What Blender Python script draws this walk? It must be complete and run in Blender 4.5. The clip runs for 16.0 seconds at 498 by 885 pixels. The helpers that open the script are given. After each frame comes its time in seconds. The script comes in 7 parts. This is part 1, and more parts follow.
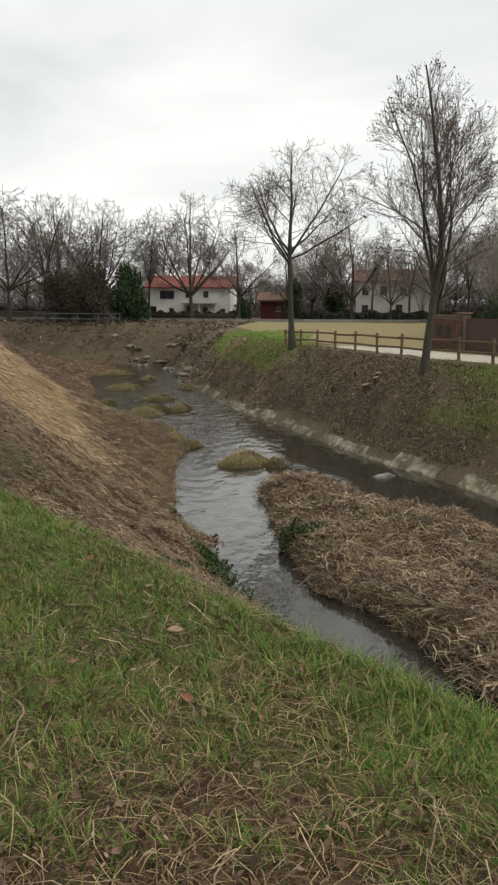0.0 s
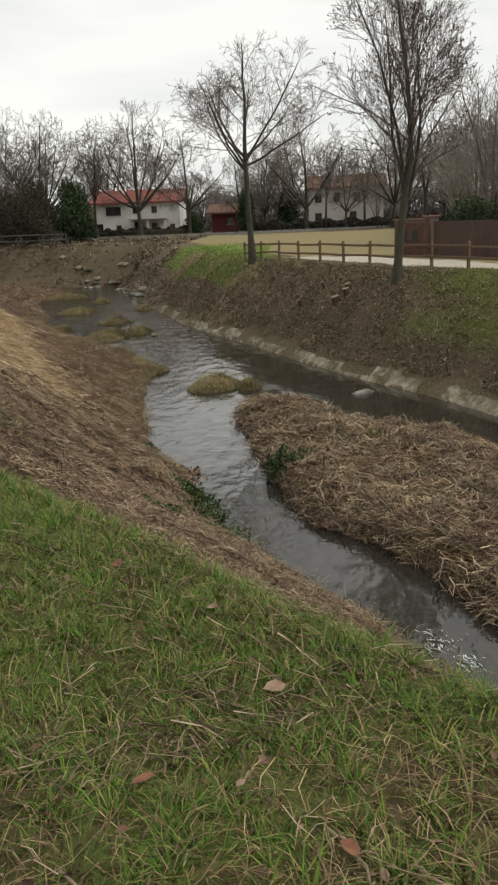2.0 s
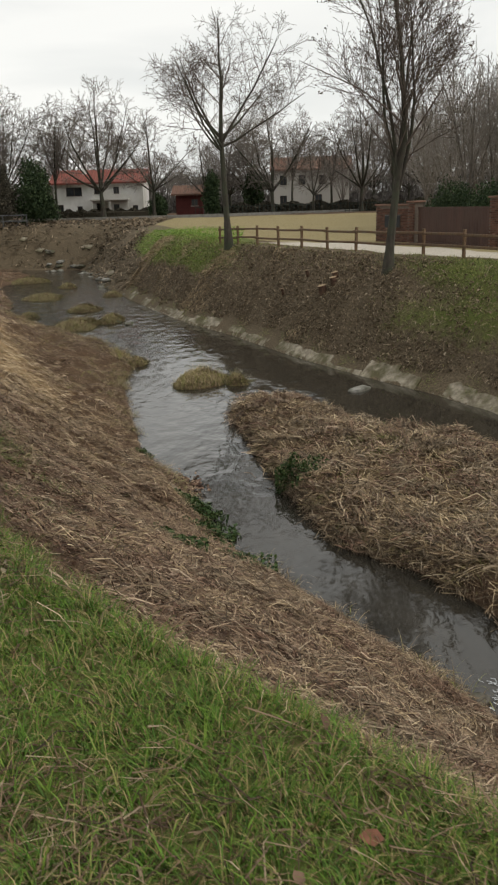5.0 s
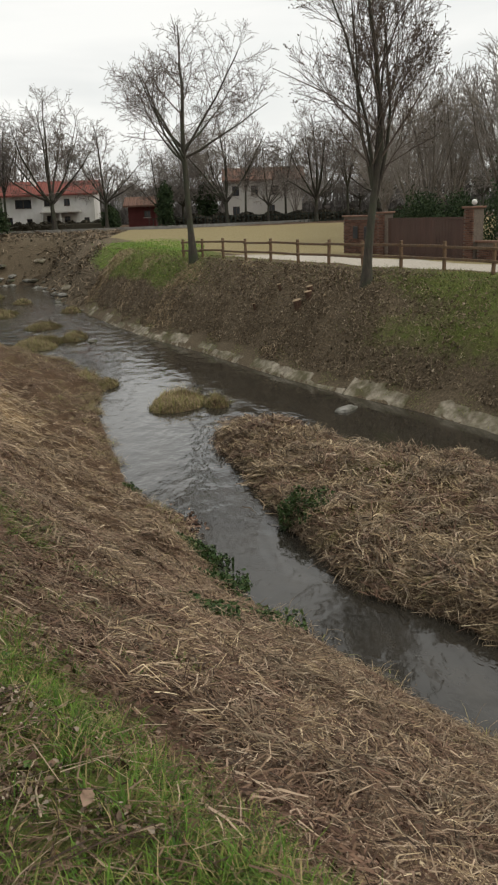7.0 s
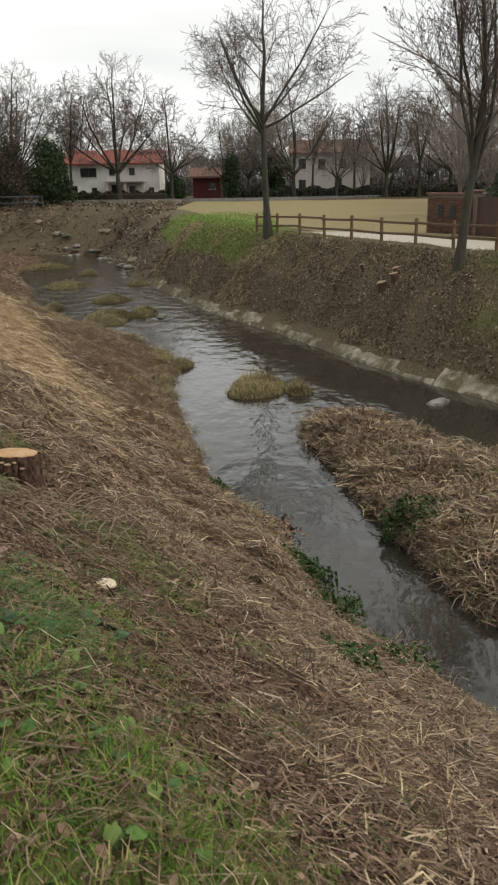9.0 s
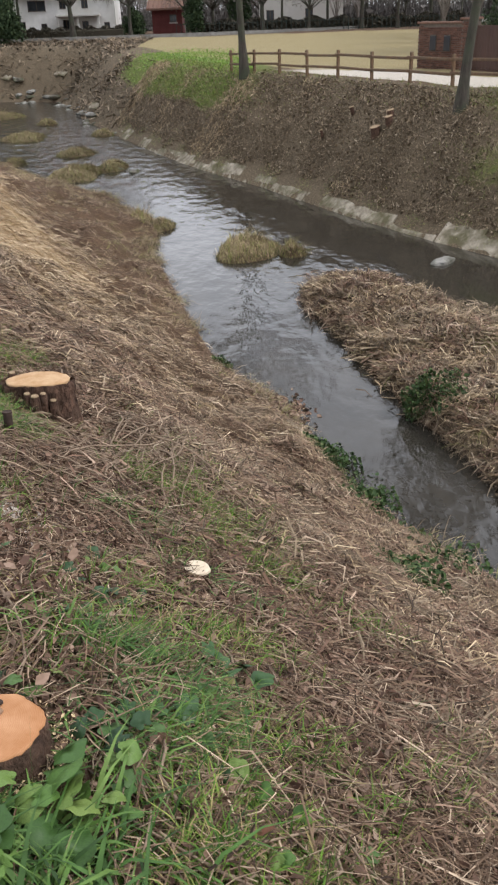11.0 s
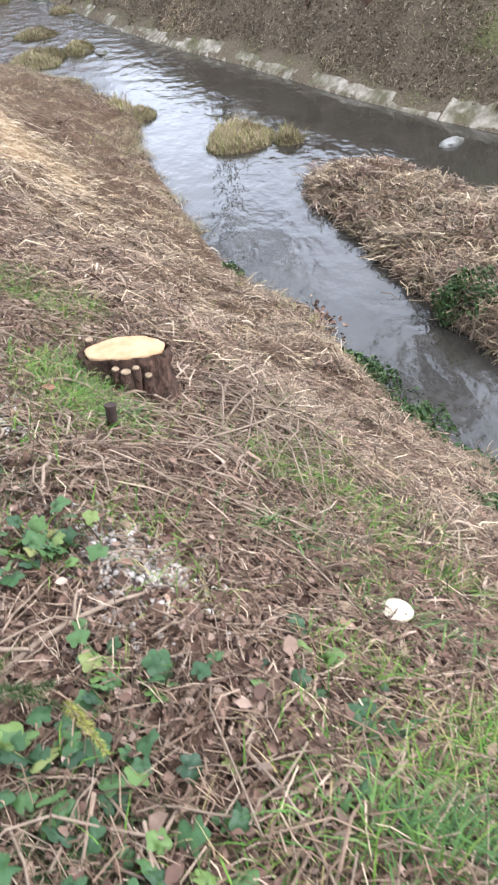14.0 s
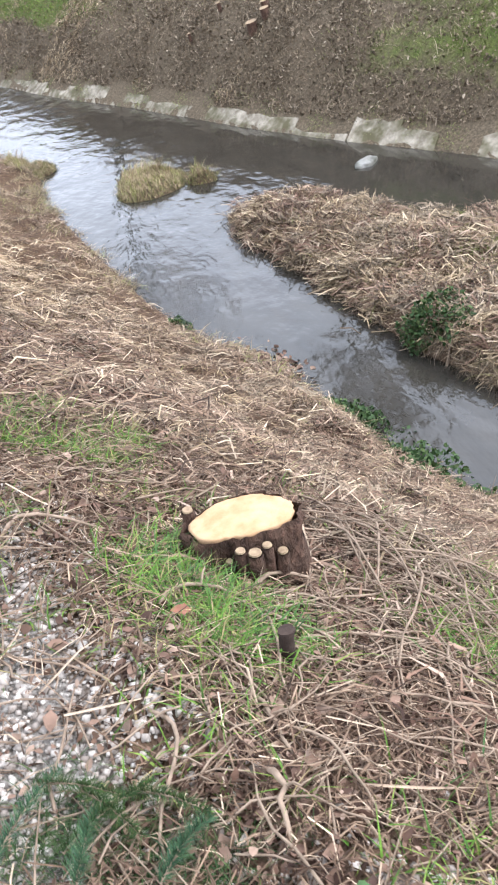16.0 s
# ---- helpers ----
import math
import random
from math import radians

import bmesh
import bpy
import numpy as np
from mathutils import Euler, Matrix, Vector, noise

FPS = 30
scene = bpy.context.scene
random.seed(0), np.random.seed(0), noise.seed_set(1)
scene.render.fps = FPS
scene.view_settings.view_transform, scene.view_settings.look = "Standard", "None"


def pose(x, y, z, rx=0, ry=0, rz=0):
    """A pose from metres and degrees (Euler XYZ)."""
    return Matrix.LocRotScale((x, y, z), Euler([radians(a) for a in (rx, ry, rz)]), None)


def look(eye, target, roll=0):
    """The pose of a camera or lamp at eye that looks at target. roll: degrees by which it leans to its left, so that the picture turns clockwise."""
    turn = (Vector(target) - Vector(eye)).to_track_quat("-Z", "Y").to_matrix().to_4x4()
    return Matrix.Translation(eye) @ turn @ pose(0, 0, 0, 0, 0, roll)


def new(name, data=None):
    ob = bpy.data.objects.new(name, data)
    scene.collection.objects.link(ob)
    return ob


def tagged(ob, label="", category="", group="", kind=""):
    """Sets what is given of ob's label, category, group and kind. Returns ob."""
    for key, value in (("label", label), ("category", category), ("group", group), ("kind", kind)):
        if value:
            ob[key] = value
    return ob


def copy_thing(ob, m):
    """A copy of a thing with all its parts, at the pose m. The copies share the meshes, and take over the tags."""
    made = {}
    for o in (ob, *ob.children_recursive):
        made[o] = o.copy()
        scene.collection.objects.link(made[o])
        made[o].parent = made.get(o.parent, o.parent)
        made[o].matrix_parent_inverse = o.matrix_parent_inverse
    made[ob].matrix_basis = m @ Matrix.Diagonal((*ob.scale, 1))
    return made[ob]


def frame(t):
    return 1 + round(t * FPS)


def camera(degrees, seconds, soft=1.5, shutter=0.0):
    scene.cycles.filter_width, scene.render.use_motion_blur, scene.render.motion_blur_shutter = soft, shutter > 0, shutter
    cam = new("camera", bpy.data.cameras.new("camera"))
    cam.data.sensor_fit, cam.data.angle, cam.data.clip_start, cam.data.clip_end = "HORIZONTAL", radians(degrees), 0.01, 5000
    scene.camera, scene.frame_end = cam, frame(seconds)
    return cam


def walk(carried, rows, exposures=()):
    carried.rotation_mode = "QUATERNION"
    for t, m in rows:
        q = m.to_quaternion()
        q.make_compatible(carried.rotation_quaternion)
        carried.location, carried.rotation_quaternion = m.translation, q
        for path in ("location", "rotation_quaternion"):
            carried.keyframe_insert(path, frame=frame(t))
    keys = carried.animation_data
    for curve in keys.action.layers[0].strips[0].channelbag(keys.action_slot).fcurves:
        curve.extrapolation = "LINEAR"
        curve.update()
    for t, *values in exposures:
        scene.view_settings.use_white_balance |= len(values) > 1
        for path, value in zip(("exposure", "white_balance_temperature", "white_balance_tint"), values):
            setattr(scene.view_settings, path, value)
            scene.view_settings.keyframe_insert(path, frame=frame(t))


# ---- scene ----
cam = camera(33.9, 16.0, soft=2.2, shutter=0.2)
PATH = [
    (0, (6.042, -1.895, 5.872), (5.8, 0.064, 5.553), 0.4),
    (0.5, (5.873, -1.644, 5.857), (5.679, 0.314, 5.498), 0.6),
    (1, (5.683, -1.292, 5.841), (5.53, 0.665, 5.459), -0.5),
    (1.5, (5.458, -0.886, 5.836), (5.435, 1.07, 5.422), -1.1),
    (2, (5.32, -0.523, 5.813), (5.182, 1.404, 5.294), -2.2),
    (2.5, (5.186, -0.248, 5.789), (5.055, 1.668, 5.229), -3.0),
    (3, (4.919, 0.005, 5.807), (4.899, 1.922, 5.236), -2.1),
    (3.5, (4.793, 0.266, 5.839), (4.718, 2.182, 5.27), -1.8),
    (6, (3.692, 1.754, 6.05), (3.676, 3.679, 5.507), -1.6),
    (6.5, (3.472, 2.134, 6.076), (3.425, 4.062, 5.546), -2.6),
    (7, (3.229, 2.515, 6.09), (3.308, 4.438, 5.546), -2.1),
    (7.5, (3.08, 2.84, 6.084), (3.119, 4.748, 5.484), -2.7),
    (8, (2.801, 3.19, 6.118), (2.833, 5.103, 5.535), -0.3),
    (8.5, (2.557, 3.51, 6.169), (2.544, 5.42, 5.575), -1.0),
    (9, (2.29, 3.941, 6.17), (2.247, 5.848, 5.57), -0.8),
    (11.5, (1.43, 5.424, 6.142), (1.504, 7.144, 5.125), -2.9),
    (12, (1.266, 5.654, 6.138), (1.476, 7.28, 4.993), -1.6),
    (12.5, (1.242, 5.756, 6.022), (1.291, 7.186, 4.625), -6.5),
    (13, (1.221, 5.821, 5.972), (1.095, 7.194, 4.523), -11.4),
    (13.5, (1.103, 5.965, 6.048), (1.063, 7.497, 4.764), -7.2),
    (14, (0.887, 6.165, 6.11), (0.942, 7.799, 4.959), -4.2),
    (14.5, (0.722, 6.451, 6.137), (0.649, 8.123, 5.043), -6.5),
    (15, (0.544, 6.754, 6.154), (0.548, 8.461, 5.112), -6.8),
    (15.5, (0.301, 7.047, 6.148), (0.524, 8.73, 5.092), -5.5),
    (16, (0.207, 7.324, 6.111), (0.458, 8.965, 4.996), -9.0),
]
EXPOSURES = [(0, 0.11, 6750, 9), (2, 0.07, 6850, 9), (6.5, 0.04, 6800, 10), (7.3, 0.1, 6800, 10), (9.2, 0.16, 6750, 10), (11.3, 0.94, 6000, 15.5), (12, 1.44, 5600, 12.5), (12.5, 1.5, 5700, 16), (13, 1.72, 5850, 16.5), (13.5, 1.6, 5700, 15), (14.2, 1.66, 5650, 15.5), (15, 1.68, 5700, 14.5), (16, 1.66, 5700, 15)]
walk(cam, [(t, look(eye, target, roll)) for t, eye, target, roll in PATH], EXPOSURES)

# exposure follows the clip's own metering
SKY, SUN = 1.04, 1.35

# ---- world and sun ----
world = bpy.data.worlds.new("overcast_sky")
scene.world = world
world.use_nodes = True
wn, wl = world.node_tree.nodes, world.node_tree.links
wn.clear()
w_out = wn.new("ShaderNodeOutputWorld")
w_bg = wn.new("ShaderNodeBackground")
w_sky = wn.new("ShaderNodeTexSky")
w_sky.sky_type, w_sky.sun_disc = "NISHITA", False
w_sky.sun_elevation, w_sky.sun_rotation = radians(45), radians(102)
w_gain = wn.new("ShaderNodeVectorMath")
w_gain.operation = "SCALE"
w_gain.inputs["Scale"].default_value = 0.1
w_co = wn.new("ShaderNodeTexCoord")
w_map = wn.new("ShaderNodeMapping")
w_map.inputs["Scale"].default_value = (1.2, 1.2, 4.5)
w_noise = wn.new("ShaderNodeTexNoise")
w_noise.inputs["Scale"].default_value, w_noise.inputs["Detail"].default_value = 1.7, 5
w_noise.inputs["Distortion"].default_value = 0.4
w_ramp = wn.new("ShaderNodeValToRGB")
w_ramp.color_ramp.elements[0].position, w_ramp.color_ramp.elements[0].color = 0.33, (0.68, 0.72, 0.74, 1)
w_ramp.color_ramp.elements[1].position, w_ramp.color_ramp.elements[1].color = 0.62, (0.93, 0.95, 0.95, 1)
w_mix = wn.new("ShaderNodeMix")
w_mix.data_type = "RGBA"
w_mix.inputs["Factor"].default_value = 0.93
wl.new(w_co.outputs["Generated"], w_map.inputs["Vector"])
wl.new(w_map.outputs["Vector"], w_noise.inputs["Vector"])
wl.new(w_noise.outputs["Fac"], w_ramp.inputs["Fac"])
wl.new(w_sky.outputs["Color"], w_gain.inputs[0])
wl.new(w_gain.outputs["Vector"], w_mix.inputs["A"])
wl.new(w_ramp.outputs["Color"], w_mix.inputs["B"])
wl.new(w_mix.outputs["Result"], w_bg.inputs["Color"])
w_bg.inputs["Strength"].default_value = SKY
wl.new(w_bg.outputs["Background"], w_out.inputs["Surface"])

sun_data = bpy.data.lights.new("sun", "SUN")
sun_data.energy, sun_data.angle, sun_data.color = SUN, radians(18), (1.0, 0.96, 0.88)
sun_lamp = new("sun", sun_data)
sun_lamp.matrix_world = look((90, -10, 95), (0, 10, 0))

# ---- materials ----


def base_mat(name, rough=0.85, metal=0.0, spec=0.3):
    m = bpy.data.materials.new(name)
    m.use_nodes = True
    p = m.node_tree.nodes["Principled BSDF"]
    p.inputs["Roughness"].default_value = rough
    p.inputs["Metallic"].default_value = metal
    p.inputs["Specular IOR Level"].default_value = spec
    return m, m.node_tree.nodes, m.node_tree.links, p


def noise_fac(n, l, scale, detail=4, stretch=None, rough=0.6):
    tex = n.new("ShaderNodeTexNoise")
    tex.inputs["Scale"].default_value, tex.inputs["Detail"].default_value = scale, detail
    tex.inputs["Roughness"].default_value = rough
    co = n.new("ShaderNodeTexCoord")
    if stretch:
        mp = n.new("ShaderNodeMapping")
        mp.inputs["Scale"].default_value = stretch
        l.new(co.outputs["Object"], mp.inputs["Vector"])
        l.new(mp.outputs["Vector"], tex.inputs["Vector"])
    else:
        l.new(co.outputs["Object"], tex.inputs["Vector"])
    return tex.outputs["Fac"]


def ramp(n, l, fac, stops):
    r = n.new("ShaderNodeValToRGB")
    e = r.color_ramp.elements
    while len(e) < len(stops):
        e.new(0.5)
    for k, (pos, c) in enumerate(stops):
        e[k].position, e[k].color = pos, (*c, 1)
    l.new(fac, r.inputs["Fac"])
    return r.outputs["Color"]


def mixc(n, l, fac, a, b, mode="MIX"):
    mx = n.new("ShaderNodeMix")
    mx.data_type, mx.blend_type = "RGBA", mode
    if isinstance(fac, float):
        mx.inputs["Factor"].default_value = fac
    else:
        l.new(fac, mx.inputs["Factor"])
    l.new(a, mx.inputs["A"])
    l.new(b, mx.inputs["B"])
    return mx.outputs["Result"]


def bump(n, l, p, fac, strength, dist):
    b = n.new("ShaderNodeBump")
    b.inputs["Strength"].default_value, b.inputs["Distance"].default_value = strength, dist
    l.new(fac, b.inputs["Height"])
    l.new(b.outputs["Normal"], p.inputs["Normal"])


def plain(name, c1, c2, scale=6.0, rough=0.85, bumpy=0.4, dist=0.01, stretch=None, metal=0.0, spec=0.3, c3=None, big=0.7):
    """A surface in two or three tones: fine grain, wide stains and relief."""
    m, n, l, p = base_mat(name, rough, metal, spec)
    fine = noise_fac(n, l, scale, 6, stretch)
    col = ramp(n, l, fine, [(0.3, c1), (0.7, c2)])
    if c3:
        wide = noise_fac(n, l, big, 3)
        mask = ramp(n, l, wide, [(0.42, (0, 0, 0)), (0.62, (1, 1, 1))])
        rgb = n.new("ShaderNodeRGB")
        rgb.outputs[0].default_value = (*c3, 1)
        col = mixc(n, l, mask, col, rgb.outputs[0])
    l.new(col, p.inputs["Base Color"])
    bump(n, l, p, fine, bumpy, dist)
    return m


def island_mat(name, stops, rough=0.8, spec=0.25, by_object=False):
    """Many small pieces, each with its own tone."""
    m, n, l, p = base_mat(name, rough, 0.0, spec)
    if by_object:
        src = n.new("ShaderNodeObjectInfo").outputs["Random"]
    else:
        src = n.new("ShaderNodeNewGeometry").outputs["Random Per Island"]
    col = ramp(n, l, src, stops)
    fine = noise_fac(n, l, 25, 3)
    dark = ramp(n, l, fine, [(0.3, (0.7, 0.7, 0.7)), (0.7, (1.1, 1.1, 1.1))])
    l.new(mixc(n, l, 1.0, col, dark, "MULTIPLY"), p.inputs["Base Color"])
    return m


MAT = {}
MAT["bark"] = plain("bark", (0.028, 0.023, 0.018), (0.085, 0.072, 0.058), 9, 0.95, 0.9, 0.03, (1, 1, 0.22), c3=(0.05, 0.055, 0.035), big=1.2)
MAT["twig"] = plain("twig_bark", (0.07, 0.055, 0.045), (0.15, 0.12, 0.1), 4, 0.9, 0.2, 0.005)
# paler than the near twigs: distance haze put into the bark colour
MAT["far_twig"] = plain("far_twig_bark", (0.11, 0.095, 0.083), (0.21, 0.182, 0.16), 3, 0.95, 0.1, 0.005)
MAT["seed"] = plain("dry_seed", (0.05, 0.035, 0.022), (0.1, 0.07, 0.04), 5, 0.9, 0.1)
MAT["fence_wood"] = plain("fence_wood", (0.09, 0.052, 0.028), (0.2, 0.125, 0.07), 8, 0.8, 0.5, 0.006, (1, 1, 0.3), c3=(0.12, 0.085, 0.055), big=2)
MAT["concrete"] = plain("weathered_concrete", (0.11, 0.088, 0.058), (0.44, 0.39, 0.305), 3.2, 0.9, 0.8, 0.03, c3=(0.1, 0.088, 0.045), big=1.5)
MAT["rock"] = plain("river_rock", (0.16, 0.15, 0.13), (0.34, 0.33, 0.3), 7, 0.7, 0.6, 0.02, c3=(0.09, 0.09, 0.07), big=2.5)
MAT["plaster"] = plain("white_plaster", (0.62, 0.61, 0.59), (0.76, 0.75, 0.72), 1.5, 0.9, 0.15, 0.01, c3=(0.55, 0.54, 0.5), big=0.25)
MAT["plaster_old"] = plain("grey_plaster", (0.42, 0.4, 0.37), (0.52, 0.5, 0.46), 1.2, 0.9, 0.15, 0.01, c3=(0.45, 0.43, 0.39), big=0.3)
MAT["roof_red"] = plain("red_clay_roof", (0.17, 0.052, 0.042), (0.26, 0.092, 0.072), 3, 0.95, 0.5, 0.03, (4, 0.6, 0.6), c3=(0.2, 0.075, 0.058), big=0.3)
MAT["roof_brown"] = plain("brown_clay_roof", (0.13, 0.075, 0.055), (0.22, 0.125, 0.09), 3, 0.9, 0.5, 0.03, (4, 0.6, 0.6))
MAT["red_wall"] = plain("red_render", (0.085, 0.022, 0.019), (0.12, 0.034, 0.03), 1.5, 0.9, 0.2, 0.01)
MAT["dark_glass"] = plain("window_pane", (0.02, 0.022, 0.025), (0.045, 0.05, 0.055), 1, 0.12, 0.05, 0.002, spec=0.5)
MAT["dark_wood"] = plain("dark_painted_wood", (0.05, 0.035, 0.025), (0.09, 0.065, 0.045), 4, 0.7, 0.2, 0.005)
MAT["gate"] = plain("brown_gate_metal", (0.05, 0.026, 0.02), (0.085, 0.045, 0.034), 2.5, 0.55, 0.15, 0.004, (1, 1, 0.2), c3=(0.07, 0.04, 0.03), big=0.8)
MAT["brick"] = island_mat("red_brick", [(0, (0.07, 0.034, 0.024)), (0.5, (0.12, 0.058, 0.04)), (1, (0.17, 0.09, 0.062))], 0.9, by_object=True)
MAT["mortar"] = plain("mortar", (0.1, 0.08, 0.065), (0.16, 0.13, 0.105), 12, 0.95, 0.4, 0.005)
MAT["rail_metal"] = plain("galvanised_rail", (0.08, 0.083, 0.085), (0.15, 0.155, 0.16), 6, 0.55, 0.1, 0.002, metal=0.5)
MAT["asphalt"] = plain("worn_asphalt", (0.11, 0.11, 0.11), (0.2, 0.195, 0.19), 3, 0.9, 0.4, 0.01)
MAT["iron"] = plain("dark_green_iron", (0.02, 0.03, 0.025), (0.045, 0.06, 0.05), 5, 0.6, 0.1)
MAT["pale_cut"] = plain("pale_cut_wood", (0.2, 0.135, 0.08), (0.38, 0.28, 0.17), 45, 0.75, 0.2, 0.003)
MAT["heart"] = plain("decayed_heartwood", (0.2, 0.12, 0.07), (0.33, 0.215, 0.135), 30, 0.9, 0.6, 0.01)
MAT["stump_bark"] = plain("stump_bark", (0.022, 0.012, 0.008), (0.2, 0.115, 0.078), 26, 0.95, 1.0, 0.05, (1, 1, 0.5), c3=(0.075, 0.045, 0.03), big=14)
MAT["blade"] = island_mat("grass_blade", [(0, (0.04, 0.095, 0.012)), (0.55, (0.115, 0.225, 0.024)), (0.76, (0.2, 0.28, 0.045)), (0.84, (0.28, 0.23, 0.09)), (1, (0.42, 0.32, 0.16))], 0.6)
MAT["straw"] = island_mat("dry_straw", [(0, (0.045, 0.027, 0.017)), (0.4, (0.14, 0.086, 0.052)), (0.8, (0.28, 0.188, 0.12)), (1, (0.56, 0.43, 0.3))], 0.7)
MAT["gold_straw"] = island_mat("golden_straw", [(0, (0.2, 0.13, 0.068)), (0.5, (0.5, 0.37, 0.22)), (1, (0.8, 0.65, 0.45))], 0.75)
MAT["sedge"] = island_mat("dead_sedge", [(0, (0.1, 0.066, 0.036)), (0.35, (0.25, 0.18, 0.1)), (0.66, (0.5, 0.385, 0.235)), (0.76, (0.17, 0.18, 0.05)), (1, (0.3, 0.3, 0.09))], 0.8)
MAT["leaf_litter"] = island_mat("dead_leaves", [(0, (0.05, 0.026, 0.018)), (0.4, (0.16, 0.092, 0.062)), (0.85, (0.28, 0.18, 0.125)), (1, (0.4, 0.29, 0.215))], 0.7)
MAT["ivy"] = island_mat("ivy_leaf", [(0, (0.024, 0.052, 0.022)), (0.45, (0.045, 0.098, 0.032)), (0.75, (0.07, 0.128, 0.036)), (0.93, (0.115, 0.18, 0.045)), (1, (0.2, 0.19, 0.06))], 0.5, 0.28, by_object=True)
MAT["ivy_fresh"] = island_mat("fresh_ivy_leaf", [(0, (0.04, 0.09, 0.02)), (0.6, (0.085, 0.165, 0.033)), (1, (0.16, 0.225, 0.055))], 0.5, 0.28, by_object=True)
MAT["evergreen"] = island_mat("evergreen_leaf", [(0, (0.018, 0.036, 0.014)), (0.6, (0.04, 0.065, 0.026)), (1, (0.07, 0.1, 0.04))], 0.8)
MAT["gravel"] = island_mat("pale_gravel", [(0, (0.24, 0.2, 0.165)), (0.5, (0.42, 0.365, 0.31)), (1, (0.62, 0.565, 0.5))], 0.9, 0.1)
MAT["sawdust"] = plain("sawdust", (0.5, 0.36, 0.2), (0.66, 0.5, 0.31), 60, 0.95, 0.8, 0.01)
MAT["leafy_tuft"] = island_mat("leafy_tuft", [(0, (0.02, 0.045, 0.012)), (0.7, (0.045, 0.085, 0.02)), (1, (0.09, 0.12, 0.035))], 0.65)

MAT["twig_dry"] = plain("dry_twig", (0.14, 0.098, 0.066), (0.33, 0.245, 0.172), 20, 0.85, 0.3, 0.002)
MAT["rot"] = plain("rotten_wood", (0.025, 0.016, 0.012), (0.06, 0.04, 0.03), 40, 0.95, 0.6, 0.006)
MAT["wet_rock"] = plain("wet_rock", (0.05, 0.045, 0.035), (0.13, 0.115, 0.09), 7, 0.45, 0.6, 0.02, c3=(0.07, 0.075, 0.035), big=2)
MAT["island_grass"] = island_mat("yellow_green_grass", [(0, (0.07, 0.095, 0.022)), (0.5, (0.17, 0.2, 0.05)), (1, (0.33, 0.32, 0.11))], 0.7)
MAT["bank_litter"] = island_mat("dark_bank_leaves", [(0, (0.06, 0.044, 0.027)), (0.5, (0.19, 0.142, 0.09)), (0.93, (0.34, 0.265, 0.175)), (1, (0.56, 0.47, 0.35))], 0.8)
MAT["bramble"] = island_mat("dead_bramble", [(0, (0.05, 0.037, 0.025)), (0.5, (0.16, 0.118, 0.076)), (0.9, (0.34, 0.26, 0.175)), (1, (0.5, 0.4, 0.29))], 0.85)
MAT["dull_leaf"] = island_mat("dull_brown_leaf", [(0, (0.035, 0.032, 0.022)), (0.6, (0.075, 0.066, 0.046)), (1, (0.12, 0.105, 0.075))], 0.85)
# haze over the woods is painted into these lighter twig and thicket tones
MAT["hazed_twig"] = plain("hazed_twig_bark", (0.17, 0.15, 0.135), (0.3, 0.27, 0.24), 3, 0.95, 0.1, 0.005)
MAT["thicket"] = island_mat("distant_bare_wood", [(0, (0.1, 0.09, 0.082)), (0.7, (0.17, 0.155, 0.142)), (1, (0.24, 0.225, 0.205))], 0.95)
# sawn face: faint growth rings round the pith, darker sapwood stain in blotches


def sawn(name, dark, light):
    m, n, l, p = base_mat(name, 0.75, 0.0, 0.2)
    wv = n.new("ShaderNodeTexWave")
    wv.wave_type, wv.rings_direction = "RINGS", "Z"
    wv.inputs["Scale"].default_value, wv.inputs["Distortion"].default_value = 70.0, 5.0
    wv.inputs["Detail"].default_value, wv.inputs["Detail Scale"].default_value = 2.0, 1.2
    l.new(n.new("ShaderNodeTexCoord").outputs["Object"], wv.inputs["Vector"])
    rings = ramp(n, l, wv.outputs["Fac"], [(0.1, dark), (0.9, light)])
    blot = ramp(n, l, noise_fac(n, l, 11, 4), [(0.33, (0.8, 0.68, 0.54)), (0.62, (1.06, 1.04, 1.0))])
    l.new(mixc(n, l, 1.0, rings, blot, "MULTIPLY"), p.inputs["Base Color"])
    bump(n, l, p, noise_fac(n, l, 160, 3), 0.25, 0.002)
    return m


MAT["cut_rings"] = sawn("sawn_face", (0.41, 0.215, 0.11), (0.45, 0.25, 0.135))
MAT["pale_rings"] = sawn("pale_sawn_face", (0.43, 0.29, 0.165), (0.48, 0.33, 0.2))
MAT["islet_sedge"] = island_mat("islet_sedge", [(0, (0.08, 0.055, 0.03)), (0.4, (0.22, 0.165, 0.09)), (0.7, (0.42, 0.33, 0.2)), (0.8, (0.15, 0.16, 0.045)), (1, (0.24, 0.24, 0.08))], 0.8)
MAT["chip"] = island_mat("pale_wood_chip", [(0, (0.12, 0.08, 0.055)), (0.6, (0.3, 0.23, 0.17)), (1, (0.5, 0.42, 0.33))], 0.85)
MAT["frond"] = island_mat("conifer_frond", [(0, (0.025, 0.06, 0.03)), (0.6, (0.05, 0.11, 0.05)), (1, (0.11, 0.18, 0.08))], 0.65)
MAT["red_straw"] = island_mat("red_brown_straw", [(0, (0.04, 0.021, 0.014)), (0.45, (0.13, 0.072, 0.046)), (0.85, (0.27, 0.165, 0.11)), (1, (0.5, 0.37, 0.27))], 0.75)

MAT["kerb"] = plain("pale_kerb", (0.14, 0.135, 0.12), (0.26, 0.25, 0.23), 3, 0.9, 0.3, 0.01)

